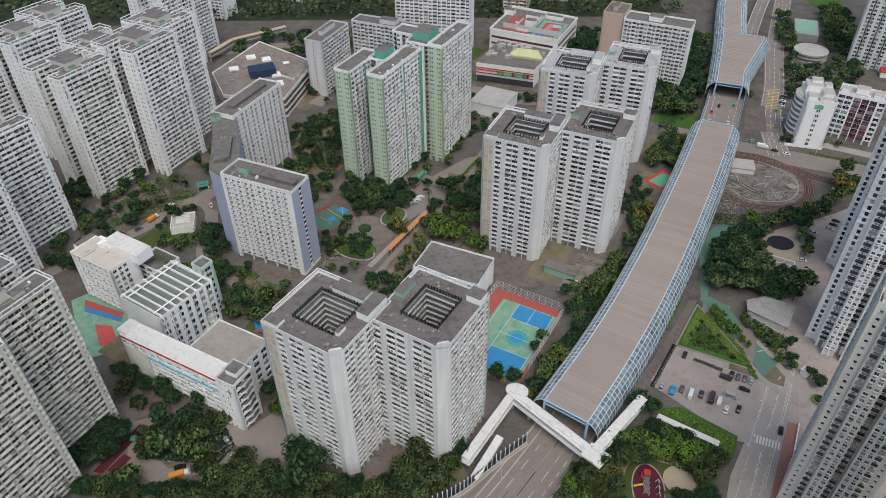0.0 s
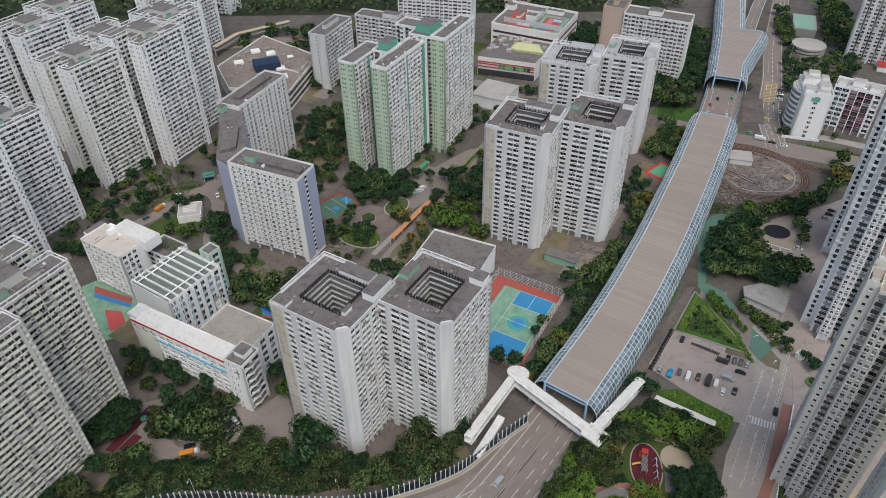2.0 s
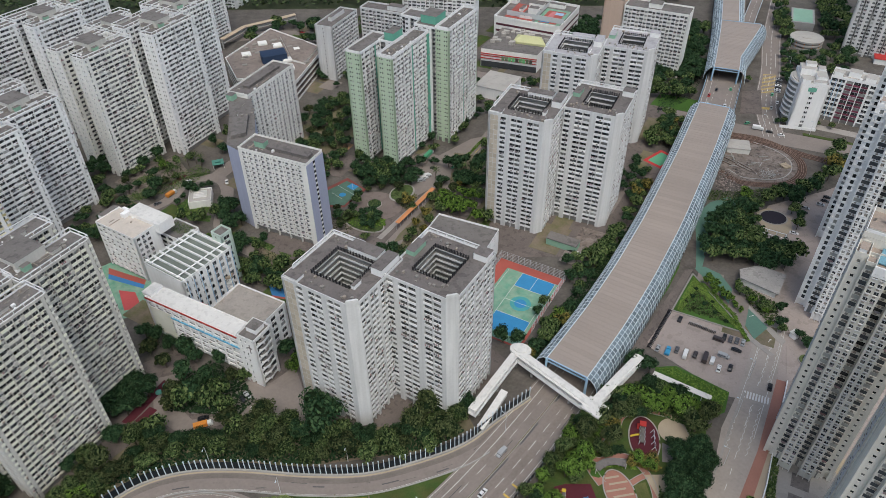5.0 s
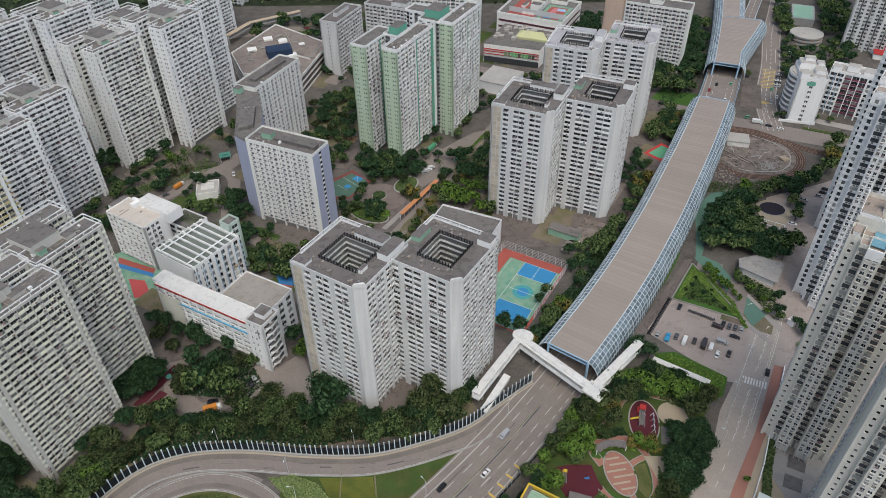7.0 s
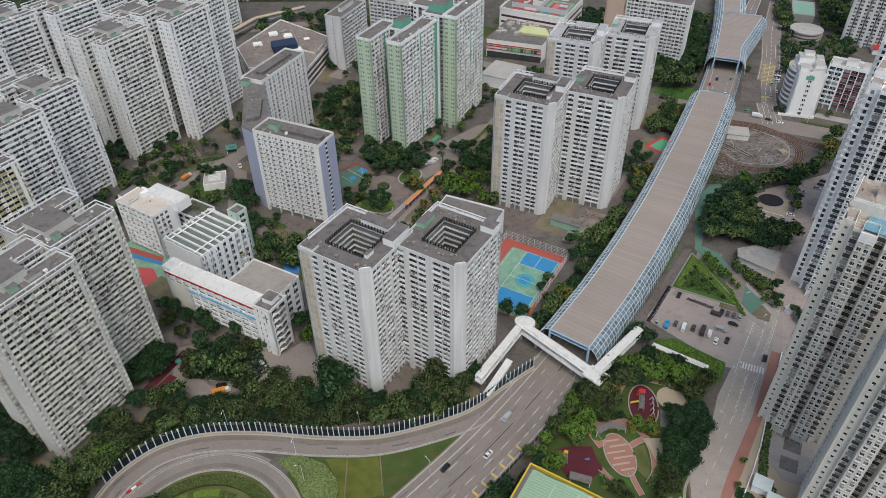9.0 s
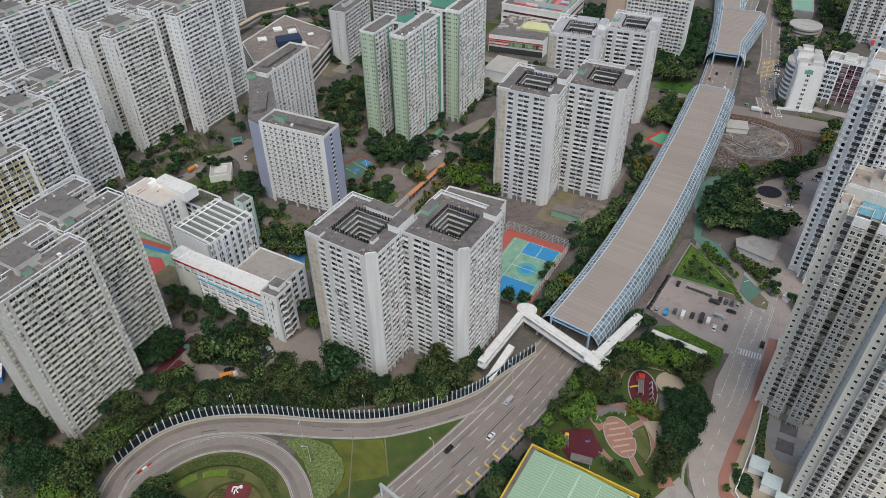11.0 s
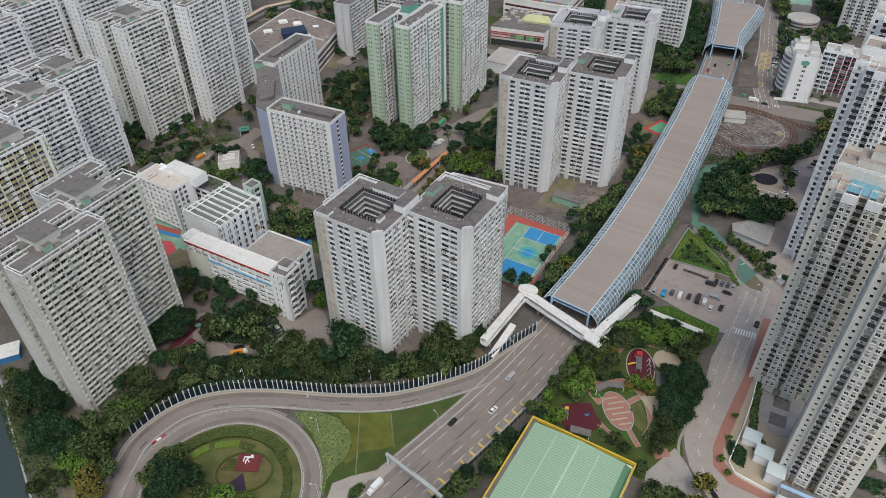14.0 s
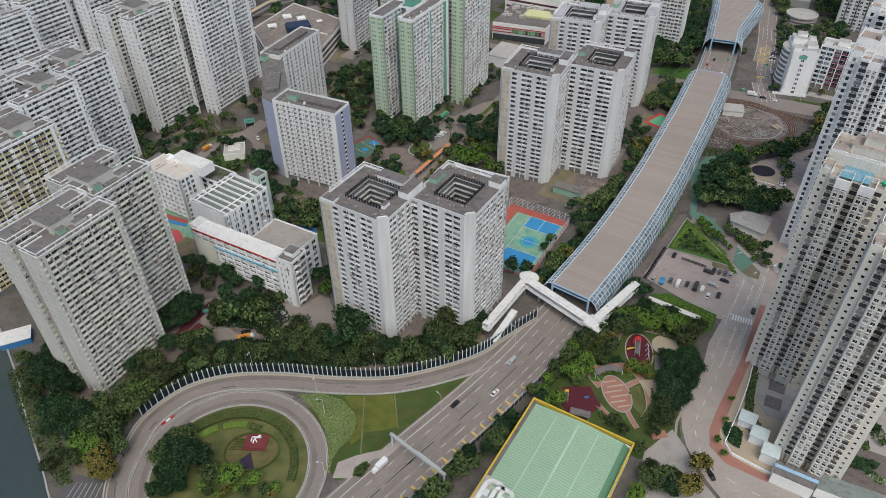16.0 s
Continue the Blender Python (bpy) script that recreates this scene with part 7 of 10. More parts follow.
for x, y, r, k in ((-162.5, 103.2, 6.5, D), (-167, 107.5, 4.5, D), (-158, 98.5, 4.5, D), (-141.3, 91.4, 4.2, L), (-141.5, 84, 3.8, L), (-131, 87, 0.1, O), (-183, 127.8, 4, D), (-169, 123, 5, D), (-163, 131, 5, D), (-176, 118, 3.6, M), (-137, 115, 4.4, L)):
    if r > 1:
        tree(x, y, r, k)
grove([(-176, 122), (-164, 118), (-162, 134), (-172, 142)], 14, [D, M], 3.5, 5)
tree(-137, 84, 4.8, O), tree(-136, 77, 4, O)
grove([(-117, 70), (-104, 72), (-98, 84), (-108, 98), (-116, 92)], 20, [D, M], 3.2, 4.8)
grove([(-104, 70), (-70, 70), (-72, 76), (-98, 80)], 12, [M, L, O], 2.0, 3.2)
# between highway and park, round the hall
plant(((40.2, 123.6, 4, L), (45.6, 126.0, 3, L), (33.8, 111.2, 4, L), (31.3, 111.6, 3.5, L), (31.5, 124.8, 4, D), (31.6, 134.6, 3.5, D), (21.0, 117.3, 4, D), (19.5, 122.0, 3, W), (24.8, 115.7, 3, M), (47.5, 147.5, 4.5, M), (50.4, 139.9, 5, W), (56.7, 147.0, 5, W), (59.3, 137.6, 4.5, W), (64.4, 148.0, 4, W), (54.6, 152.4, 4, M), (68.1, 129.5, 3.2, L), (71.3, 125.6, 3.2, L), (70.8, 153.9, 4, M), (81.2, 153.3, 4.5, L), (89.0, 151.3, 5, L), (93.1, 142.6, 5, W), (98.6, 146.9, 5, W), (55.1, 101.6, 3, W), (71.4, 100.8, 4, W), (76.0, 104.2, 4, W), (68.7, 96.0, 3, M), (62.8, 89.0, 3, M), (63.4, 77.9, 5, W), (63.9, 73.6, 4, M), (56.5, 68.9, 4, L), (76.5, 72.7, 5.5, O), (72.2, 74.5, 4, W), (42.4, 148.1, 4, D), (44.6, 140.9, 4, D), (77.5, 155.4, 4, L), (86.3, 156.9, 4, L), (56.6, 132.3, 3, M), (50.5, 131.5, 2.5, L), (75.2, 100.5, 3, M), (58.1, 97.5, 2.5, W), (75.1, 108.2, 3.4, W)), 0.3)
grove([(4, 92), (24, 108), (46, 150), (58, 152), (50, 142), (34, 121), (26, 108), (8, 84)], 44, [D, M, L, M, D], 2.6, 4.2)
grove([(44, 140), (62, 152), (78, 166), (86, 164), (100, 150), (96, 142), (80, 152), (66, 148), (58, 138)], 48, [M, L, L, M, D], 2.8, 4.5)
grove([(84, 136), (94, 134), (93, 126), (84, 112), (78, 104), (74, 110), (78, 122)], 38, [D], 3.2, 4.6, 0.42)
grove([(36, 126), (48, 136), (52, 128), (44, 121)], 11, [M, L], 2.2, 3.4)
tree(62.2, 77.1, 5.0, M), tree(69.9, 71.5, 4, D)
for x, y, r, k in ((-1.5, 86.5, 3.5, D), (3, 94, 3.8, M), (14.5, 107.3, 3.5, D), (7.6, 101.8, 3.2, D), (-7.8, 77, 4, M), (28.7, 115.7, 3.2, L), (43.8, 125.4, 4.2, L), (48.2, 131.5, 4.4, L), (35.4, 113.6, 3.0, L), (54.1, 134, 3.4, M), (60, 144.5, 4, O), (65.3, 128.4, 2.6, O), (72.4, 128, 3.6, O), (70, 158.3, 4.2, L), (76.2, 158.3, 4.2, L), (83, 154.7, 4.2, L), (63.6, 158.3, 4.4, M), (56, 147, 4.6, M)):
    tree(x, y, r, k)
tree(82, 81, 5.0, O), tree(70, 77, 4.2, M), tree(76, 176, 5.2, D), tree(82, 172, 4.5, D)
for q, n in list(zip(HIGHWAY, sides_of(HIGHWAY))):
    if 58 < q[1] < 132:
        for e in (15.0, 18.6):
            p = np.array(q[:2]) + n * (e + rng.uniform(-0.8, 0.8))
            if (p[0] - 22) * 0.64 + (p[1] - 101) * 0.77 < 1.5 * e - 22 and rng.random() < 0.8 and all(math.hypot(p[0] - a, p[1] - b) > 0.42 * (2.8 + c) for a, b, c in PLACED):
                tree(p[0], p[1], rng.uniform(2.2, 3.6), rng.choice([D, M, M, L]))
for x, y in ((102.8, 113.4), (97.8, 103.5), (91.5, 94.1), (92.5, 88.4)):
    tree(x + 1.2, y - 0.4, 1.6, L, 0.15)
for x, y, r, k in ((142.7, 94.4, 2, M), (154, 98.3, 2.2, D), (154.3, 91.9, 1.8, M), (160, 111, 2.4, D)):
    tree(x, y, r, k)
# canopy flanks
for q, n in list(zip(first, sides_of(first))):
    if rng.random() < 0.72:
        e = rng.uniform(17.5, 22)
        p = np.array(q[:2]) - n * e
        if all(math.hypot(p[0] - a, p[1] - b) > 0.55 * (3.4 + c) for a, b, c in PLACED):
            tree(p[0], p[1], rng.uniform(2.8, 4.4), rng.choice([D, M, M, O]))
grove([(126, 250), (136, 271), (150, 282), (163, 280), (162, 272), (152, 266), (158, 256), (174, 246), (166, 236), (150, 238), (138, 246), (130, 244)], 58, [D, D, M], 4.0, 6.0, 0.42)
for x, y, r, k in ((225, 324, 7, O), (229, 333, 6.5, M), (219, 316, 6, M), (211.8, 311, 5, M), (204.6, 304.7, 5, D), (198, 302, 5, M), (192.6, 300.8, 5.2, D), (187, 298, 5, D), (181.9, 296.9, 5, M), (174.7, 293.6, 5, M), (189, 292, 5, D), (195, 296, 4.6, D), (164.8, 298, 4.6, L), (186, 284.5, 4, M), (187, 279, 3.4, D), (166, 287, 5, M), (160, 285, 5.5, D),
                   (236, 344, 5, M), (183, 270, 3.6, M), (234, 326, 6, D)):
    tree(x, y, r, k)
grove([(122, 228), (132, 208), (134, 208), (126, 232)], 12, [L], 1.8, 2.8)
grove([(134, 224), (144, 206), (148, 208), (138, 226)], 12, [L, M], 1.8, 2.8)
tree(149, 207, 2.0, D, tall=1.7), tree(152, 209, 2.0, D, tall=1.8)
# estate gardens farther on
grove([(-70, 300), (-54, 332), (-24, 330), (-20, 316), (-44, 312), (-52, 296)], 41, [D, M, D], 3.2, 5)
grove([(-62, 284), (-40, 272), (-36, 284), (-54, 292)], 14, [D, M], 2.4, 3.6)
grove([(-126, 232), (-84, 226), (-66, 214), (-60, 222), (-84, 240), (-118, 250)], 25, [M, M, D], 2.6, 4)
for x, y, r, k in ((-124.5, 292, 4.6, D), (-120, 287, 5, D), (-127, 285.5, 4, M), (-134, 285.5, 3.4, M), (-121, 281, 4, D), (-168, 312.7, 4.6, D), (-167, 304, 4, D), (-211, 338.7, 5, D), (-205, 331, 5, D), (-214, 330, 5, D), (-176, 346, 4.4, D), (-170, 334, 3.8, L), (-138, 315.6, 2.6, D), (-142, 314.6, 2.6, D), (-150, 304, 2.2, D), (-152, 298.5, 2.2, D),
                   (-186, 308, 4, D), (-191, 302, 4.4, M), (-180, 296, 4, D), (-196, 310, 4, D), (-203, 318, 4, M), (-184, 332, 3.4, M), (-190, 326, 3, D), (-146, 284, 3, M), (-92.6, 241, 4.6, M), (-96.5, 237, 4, D), (-109.7, 264.5, 3.6, D), (-106, 259.5, 3, D), (-116, 274, 5, D), (-112, 279, 4.4, D), (-103, 240, 3.6, M),
                   (-1.9, 298, 5.4, L), (8.6, 301, 5.2, L), (3.7, 290.5, 5.4, L), (14, 299, 4.6, L), (-5.4, 287, 4.6, M), (15.5, 329, 5, D), (19.6, 337, 4.6, D), (10.5, 318.5, 4.2, D), (7, 311.5, 3.4, O), (-13, 285, 3.2, O), (-11, 278, 3, M), (-18, 276, 2.8, O), (-20, 267, 3, M), (-14, 270, 3, O)):
    tree(x, y, r, k)
grove([(-90, 330), (-64, 344), (-50, 380), (-66, 420), (-86, 420), (-90, 370)], 41, [D, M], 3, 5)
grove([(56, 244), (84, 262), (92, 270), (100, 268), (84, 246), (66, 226)], 22, [M, D, M], 2.6, 4)
grove([(100, 290), (120, 318), (112, 320), (104, 310)], 12, [M, D, O], 3, 4.5)
grove([(118, 356), (146, 392), (160, 384), (140, 356)], 28, [D, M, M], 3, 5)
grove([(138, 420), (180, 412), (200, 480), (214, 540), (196, 540), (170, 480), (140, 452)], 96, [D, D, M], 4, 6, 0.42)
grove([(206, 430), (214, 432), (236, 500), (258, 560), (250, 560), (226, 500)], 38, [M, D], 2.6, 4)
grove([(240, 440), (262, 500), (284, 560), (292, 560), (268, 490), (250, 440)], 28, [M, D], 2.6, 4)
grove([(296, 500), (312, 510), (330, 500), (300, 470), (290, 480)], 16, [D, M], 3, 5)
grove([(24, 452), (60, 446), (90, 440), (90, 436), (20, 446)], 16, [M, D], 2, 3)
grove([(88, 520), (118, 520), (130, 560), (104, 560)], 25, [D], 4, 6)
grove([(-60, 210), (-30, 222), (-10, 240), (-24, 262), (-44, 250), (-70, 224)], 14, [M, D, M], 2.6, 4)
grove([(20, 276), (12, 330), (24, 360), (40, 372), (30, 330), (26, 290)], 16, [M, D], 2.6, 4.2)
grove([(-24, 346), (4, 356), (22, 390), (40, 420), (30, 430), (6, 400)], 18, [D, M], 2.4, 3.8)
grove([(-100, 300), (-92, 326), (-70, 344), (-60, 330), (-74, 304), (-84, 294)], 18, [D, M, D], 2.8, 4.4)
grove([(-130, 344), (-128, 400), (-116, 430), (-106, 420), (-112, 380), (-120, 346)], 14, [D, M], 2.8, 4.2)
grove([(-200, 268), (-168, 262), (-160, 282), (-186, 300), (-206, 290)], 22, [M, D, D], 2.8, 4.4)
grove([(-128, 244), (-104, 258), (-110, 270), (-134, 268)], 12, [M, D, L], 2.4, 3.8)
grove([(-100, 470), (-20, 452), (-14, 440), (-90, 440)], 18, [D, M], 2.6, 4)
grove([(-80, 430), (-40, 410), (-34, 396), (-60, 400)], 12, [D, M], 2.6, 4)
grove([(90, 296), (104, 336), (128, 360), (122, 330), (108, 300)], 14, [D, M], 2.6, 4.2)
grove([(230, 340), (300, 318), (296, 312), (236, 330)], 10, [M, D, M], 2.6, 3.6)
grove([(212, 384), (224, 380), (226, 378), (262, 374), (262, 376), (216, 388)], 6, [M, D], 2.2, 3.0)


def palm_shapes():
    crown, stem = Shape(), Shape()
    stem.tube((0, 0, 0), (0.15, 0, 7.0), 0.22, 0, 7, 0.14)
    for i in range(15):
        w, up = i * 2.4, (0.9, 0.5, 0.15)[i % 3]
        p = Vector((0.15, 0, 7.0))
        d = Vector((math.cos(w), math.sin(w), up))
        side = Vector((-math.sin(w), math.cos(w), 0))
        for k in range(5):
            q = p + d * 0.62
            a, c = 0.36 * (1 - k / 6), 0.36 * (1 - (k + 1) / 6)
            crown.quad([p - side * a - Vector((0, 0, 0.12)), p, q, q - side * c - Vector((0, 0, 0.12))])
            crown.quad([p, p + side * a - Vector((0, 0, 0.12)), q + side * c - Vector((0, 0, 0.12)), q])
            p, d = q, d - Vector((0, 0, 0.28))
    return crown.mesh("crown", [LEAF_MID]), stem.mesh("trunk", [BARK])


PALM = palm_shapes()
for x, y in ((-161, 334), (-157, 338), (-153.5, 342), (-149.6, 339), (-160, 327), (-164, 323), (17, 319), (13.5, 322.5), (9, 326), (20, 326), (-8, 322)):
    ob = thing("palm_tree", x, y, rng.uniform(0, 360), "slim palm tree with drooping green fronds", "palm tree", "palms")
    part("crown", PALM[0], None, ob)
    part("trunk", PALM[1], None, ob)
for x, y, r, k in ((154.3, 186.2, 3.4, D), (152.6, 191, 2.8, D), (146.7, 195.5, 2.6, M), (147.6, 199.5, 3, D), (142.6, 199.7, 2, L), (22.5, 191.5, 4.4, D), (28.7, 190.5, 4.2, D), (40.1, 208, 3, D), (43.3, 214.7, 3, M), (48.2, 204.5, 3.6, L), (44.9, 198, 3.4, M), (58, 231, 3.4, D)):
    tree(x, y, r, k)
grove([(256, 440), (262, 470), (276, 490), (300, 488), (306, 470), (290, 440)], 22, [D, M], 3, 5)
grove([(300, 520), (318, 560), (330, 600), (350, 600), (340, 560), (320, 510)], 30, [D, M], 4, 6)
grove([(280, 520), (288, 560), (300, 590), (290, 590), (276, 550), (270, 520)], 24, [D, M], 3, 4.6)
grove([(330, 440), (420, 420), (430, 480), (350, 500)], 34, [D, M, L], 3.4, 5.5)
grove([(-160, 520), (-100, 520), (-60, 530), (-60, 560), (-160, 560)], 30, [D, D, M], 4, 6)
plant(((-69.3, 317.4, 4.5, D), (-76.7, 336.3, 4, D), (-66.4, 334.3, 5, D), (-57.9, 316.4, 5, D), (-64.7, 348.6, 4, D), (-53.9, 342.0, 4, M), (-48.8, 322.8, 4.5, W), (-42.4, 322.4, 4, M), (-36.5, 334.6, 4.5, D), (-32.3, 316.4, 4, D), (-23.2, 333.4, 5, D), (-18.0, 321.9, 4, D), (-28.7, 308.7, 3.5, W), (-23.2, 295.4, 4, O), (-16.0, 335.0, 4, D), (-76.5, 288.5, 3, D), (-65.6, 286.3, 3, D), (-58.2, 274.8, 3, W), (-71.0, 281.4, 3, M), (-54.6, 281.8, 2.5, W), (3.2, 326.9, 5, D), (10.0, 334.5, 4, D), (6.2, 314.0, 5, D), (11.1, 309.1, 4.5, D), (17.0, 327.1, 4, D), (-0.4, 288.2, 5, L), (5.5, 285.1, 5, L), (11.7, 288.5, 4, L), (-4.7, 291.9, 4, L), (-145.0, 305.7, 4, D), (-140.6, 314.4, 3, D), (-122.5, 285.9, 4, D), (-118.8, 291.2, 4.5, D), (-126.7, 283.5, 4, D), (-136.6, 281.1, 4, M), (-147.3, 290.3, 2, D), (-106.6, 261.0, 4.5, M), (-108.5, 253.6, 4, D), (-117.1, 268.0, 3.5, M), (-98.8, 249.5, 3, M), (-87.7, 236.4, 4, M), (-82.8, 239.8, 4.5, M), (-89.1, 230.0, 4, W), (-83.0, 229.3, 4.5, M), (-78.7, 234.4, 3.5, M), (-104.1, 261.1, 3, D), (-97.0, 262.8, 3, D), (-175.0, 340.0, 3, M), (-173.2, 325.0, 4, D), (-166.0, 332.5, 3, M), (-180.0, 315.2, 3, D), (-183.2, 309.7, 3, D), (-169.5, 303.2, 3.5, D), (-167.7, 312.7, 3, M), (-183.9, 337.2, 4, D), (-146.7, 362.3, 4, D), (-140.2, 352.8, 4, D), (-139.6, 369.0, 4, M), (-84.7, 381.9, 4, D), (-77.4, 367.6, 4, W), (-86.3, 361.0, 4, D), (-94.9, 389.5, 4, D), (-87.2, 373.2, 3, W), (-84.6, 394.5, 4, D), (-72.4, 385.3, 4, W), (-66.8, 374.3, 4, D), (-73.0, 359.1, 3, D), (-104.3, 380.2, 4, D), (-96.1, 373.8, 3.5, W), (-131.9, 186.2, 4.5, W), (-122.4, 178.5, 4, W), (-136.5, 195.9, 4, D), (-115.8, 184.9, 5, D), (-109.9, 182.1, 4.5, D), (-114.5, 172.6, 5, D), (-103.8, 170.5, 4, D), (-100.3, 179.4, 4, D), (-92.3, 170.8, 3.5, W), (-86.7, 170.7, 3.5, M), (-103.9, 160.2, 6, D), (-98.0, 155.5, 5, M), (-107.7, 157.0, 5, M), (-95.2, 161.4, 4.5, M), (-113.4, 161.2, 5, W), (-114.0, 155.2, 4, W), (-91.5, 154.9, 4, M), (-137.4, 160.6, 6, D), (-130.5, 155.1, 6, D), (-138.1, 153.4, 5, D), (-134.0, 168.0, 4, D), (-115.4, 144.0, 5, M), (-119.5, 143.2, 4.5, M), (-107.6, 138.5, 4, L), (-87.7, 147.5, 5, W), (-84.1, 142.8, 4.5, M), (-76.4, 144.8, 5, W), (-70.7, 139.8, 5, W), (-67.3, 143.0, 4, W), (-76.9, 137.4, 5, W), (-71.7, 185.2, 4, D), (-66.3, 175.9, 4, L)), 0.3)
plant(((-59.4, 312.8, 2, W), (-54.2, 308.8, 2, W), (-46.3, 309.4, 2.2, W), (-39.1, 311.6, 2.5, W), (-27.6, 296.7, 2.5, W), (-20.3, 289.8, 2.5, M), (-26.2, 253.5, 3, W), (-22.3, 263.1, 2.5, M), (-18.3, 274.8, 2.5, W), (-14.1, 284.6, 2.5, M), (-9.3, 262.2, 3, M), (-16.4, 255.6, 3, W), (-28.4, 242.8, 3, W), (-76.5, 250.0, 3, M), (-69.6, 241.4, 3, M), (-76.8, 243.6, 3, W), (-65.4, 250.5, 2.5, M), (-60.6, 257.0, 2.5, W), (-55.6, 263.7, 2.5, M), (-49.6, 261.3, 2.5, W), (-44.0, 263.5, 2.5, M), (-72.0, 230.7, 3.5, M), (-66.9, 232.4, 3, W), (-98.9, 257.0, 3, M), (-93.0, 241.8, 3, M), (-159.8, 322.5, 2.5, M), (-151.5, 313.8, 2.5, D), (-186.1, 328.1, 3, M), (-187.9, 319.4, 3, W), (-165.1, 318.9, 3, W), (-173.2, 319.1, 3, M), (-164.8, 339.8, 3, M), (-158.2, 346.0, 3, M), (-150.0, 340.4, 2.5, D), (-197.1, 340.5, 3, D), (-198.2, 353.2, 3, D), (-88.9, 338.2, 3, D), (-82.5, 353.1, 3.5, W), (-79.0, 394.4, 4, D), (-66.0, 394.1, 4, D), (-93.1, 402.4, 4, W), (-103.1, 395.0, 4, W), (-94.2, 360.9, 3, M), (-0.0, 334.7, 4, D), (-3.4, 316.9, 4, D), (-6.6, 310.1, 3, W), (17.4, 313.7, 4, D), (18.2, 297.2, 4, M), (-9.7, 298.5, 3.5, M), (2.9, 305.6, 4, W), (20.3, 279.3, 4, M), (16.9, 269.7, 4, L), (14.4, 279.4, 4, L), (24.0, 290.0, 3.5, D), (-8.3, 336.6, 3, D), (52.7, 539.9, 3, D), (39.9, 485.6, 3, D), (-24.5, 369.7, 3, D), (-17.1, 356.0, 3, D), (-50.0, 335.7, 4, D), (-41.6, 335.5, 4, D), (-29.5, 326.2, 4, D), (-54.4, 329.7, 4, D), (-47.5, 345.9, 3.5, D), (-65.4, 309.3, 2.5, D), (-61.6, 290.5, 2.5, W)), 0.3)
cover = thing("tree_cover", 0, 0, 0, "green street and garden trees of the estate", "trees", kind="stuff")
for nm, shape in COVER.items():
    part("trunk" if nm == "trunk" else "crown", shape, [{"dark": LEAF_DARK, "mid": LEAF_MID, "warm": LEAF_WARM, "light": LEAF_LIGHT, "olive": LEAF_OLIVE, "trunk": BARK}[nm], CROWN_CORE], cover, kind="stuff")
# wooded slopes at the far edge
# The floor's near-black green already holds the shade under the trees.
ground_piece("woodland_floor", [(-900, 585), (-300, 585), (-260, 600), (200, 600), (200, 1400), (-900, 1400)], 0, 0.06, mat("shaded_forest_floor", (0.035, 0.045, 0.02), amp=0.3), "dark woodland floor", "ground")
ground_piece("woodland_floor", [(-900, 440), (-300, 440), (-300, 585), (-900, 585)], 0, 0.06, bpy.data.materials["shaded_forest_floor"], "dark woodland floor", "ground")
forest = Shape()
frng = random.Random(5)
for i in range(42000):
    x = frng.uniform(-520, 460)
    y = frng.uniform(600, 960) if x > -300 else frng.uniform(445, 960)
    if 215 < x < 420 and y < 760:
        continue
    h = 6 + 5 * noise.noise((x * 0.03, y * 0.03, 0)) + frng.uniform(-3, 3)
    k = frng.uniform(1.0, 2.4)
    d = Vector((frng.gauss(0, 0.6), frng.gauss(0, 0.6), 1)).normalized()
    a = d.orthogonal().normalized() * k
    b = d.cross(a)
    p = Vector((x, y, max(h, 1)))
    forest.quad([p - a, p - b * 0.8, p + a, p + b * 0.8])
# Leaf colour is lightened so that distance haze is painted in.
tagged(part("woodland", forest, mat("hazed_woodland_leaves", (0.042, 0.070, 0.034), rough=0.8, amp=0.35, s1=0.03, island=0.6, tint=(0.060, 0.080, 0.036), spec=0.05)), "dense dark green woodland beyond the estate", "woodland", kind="stuff")


# ---- planting: hedges and shrub beds ----
def shrubs(poly, n, material, h, label, name="shrub_bed", size=0.35):
    """A bed of low bushes: leaf clumps heaped over an area."""
    s = Shape()
    r = random.Random(len(poly) * 31 + n)
    xs, ys = [p[0] for p in poly], [p[1] for p in poly]
    made = 0
    while made < n:
        x, y = r.uniform(min(xs), max(xs)), r.uniform(min(ys), max(ys))
        if not inside(x, y, poly):
            continue
        made += 1
        z = h * (0.35 + 0.9 * abs(noise.noise((x * 0.35, y * 0.35, 3)))) * r.uniform(0.5, 1.1)
        d = Vector((r.gauss(0, 0.45), r.gauss(0, 0.45), 1)).normalized()
        a = d.orthogonal().normalized()
        a.rotate(Matrix.Rotation(r.uniform(0, 6.28), 3, d))
        k = size * r.uniform(0.6, 1.4)
        b = d.cross(a) * k
        a = a * k
        p = Vector((x, y, z + 0.08))
        s.quad([p - a, p - b * 0.7, p + a, p + b * 0.7])
    return tagged(part(name, s, material), label, "shrubs", kind="stuff")


HEDGE = mat("clipped_hedge_leaves", (0.070, 0.086, 0.026), rough=0.8, amp=0.3, s1=0.3, s2=2.5, spec=0.06)
HEDGE_BRIGHT = mat("bright_clipped_hedge_leaves", (0.145, 0.20, 0.04), rough=0.8, amp=0.25, s1=0.3, s2=2.5, spec=0.06)


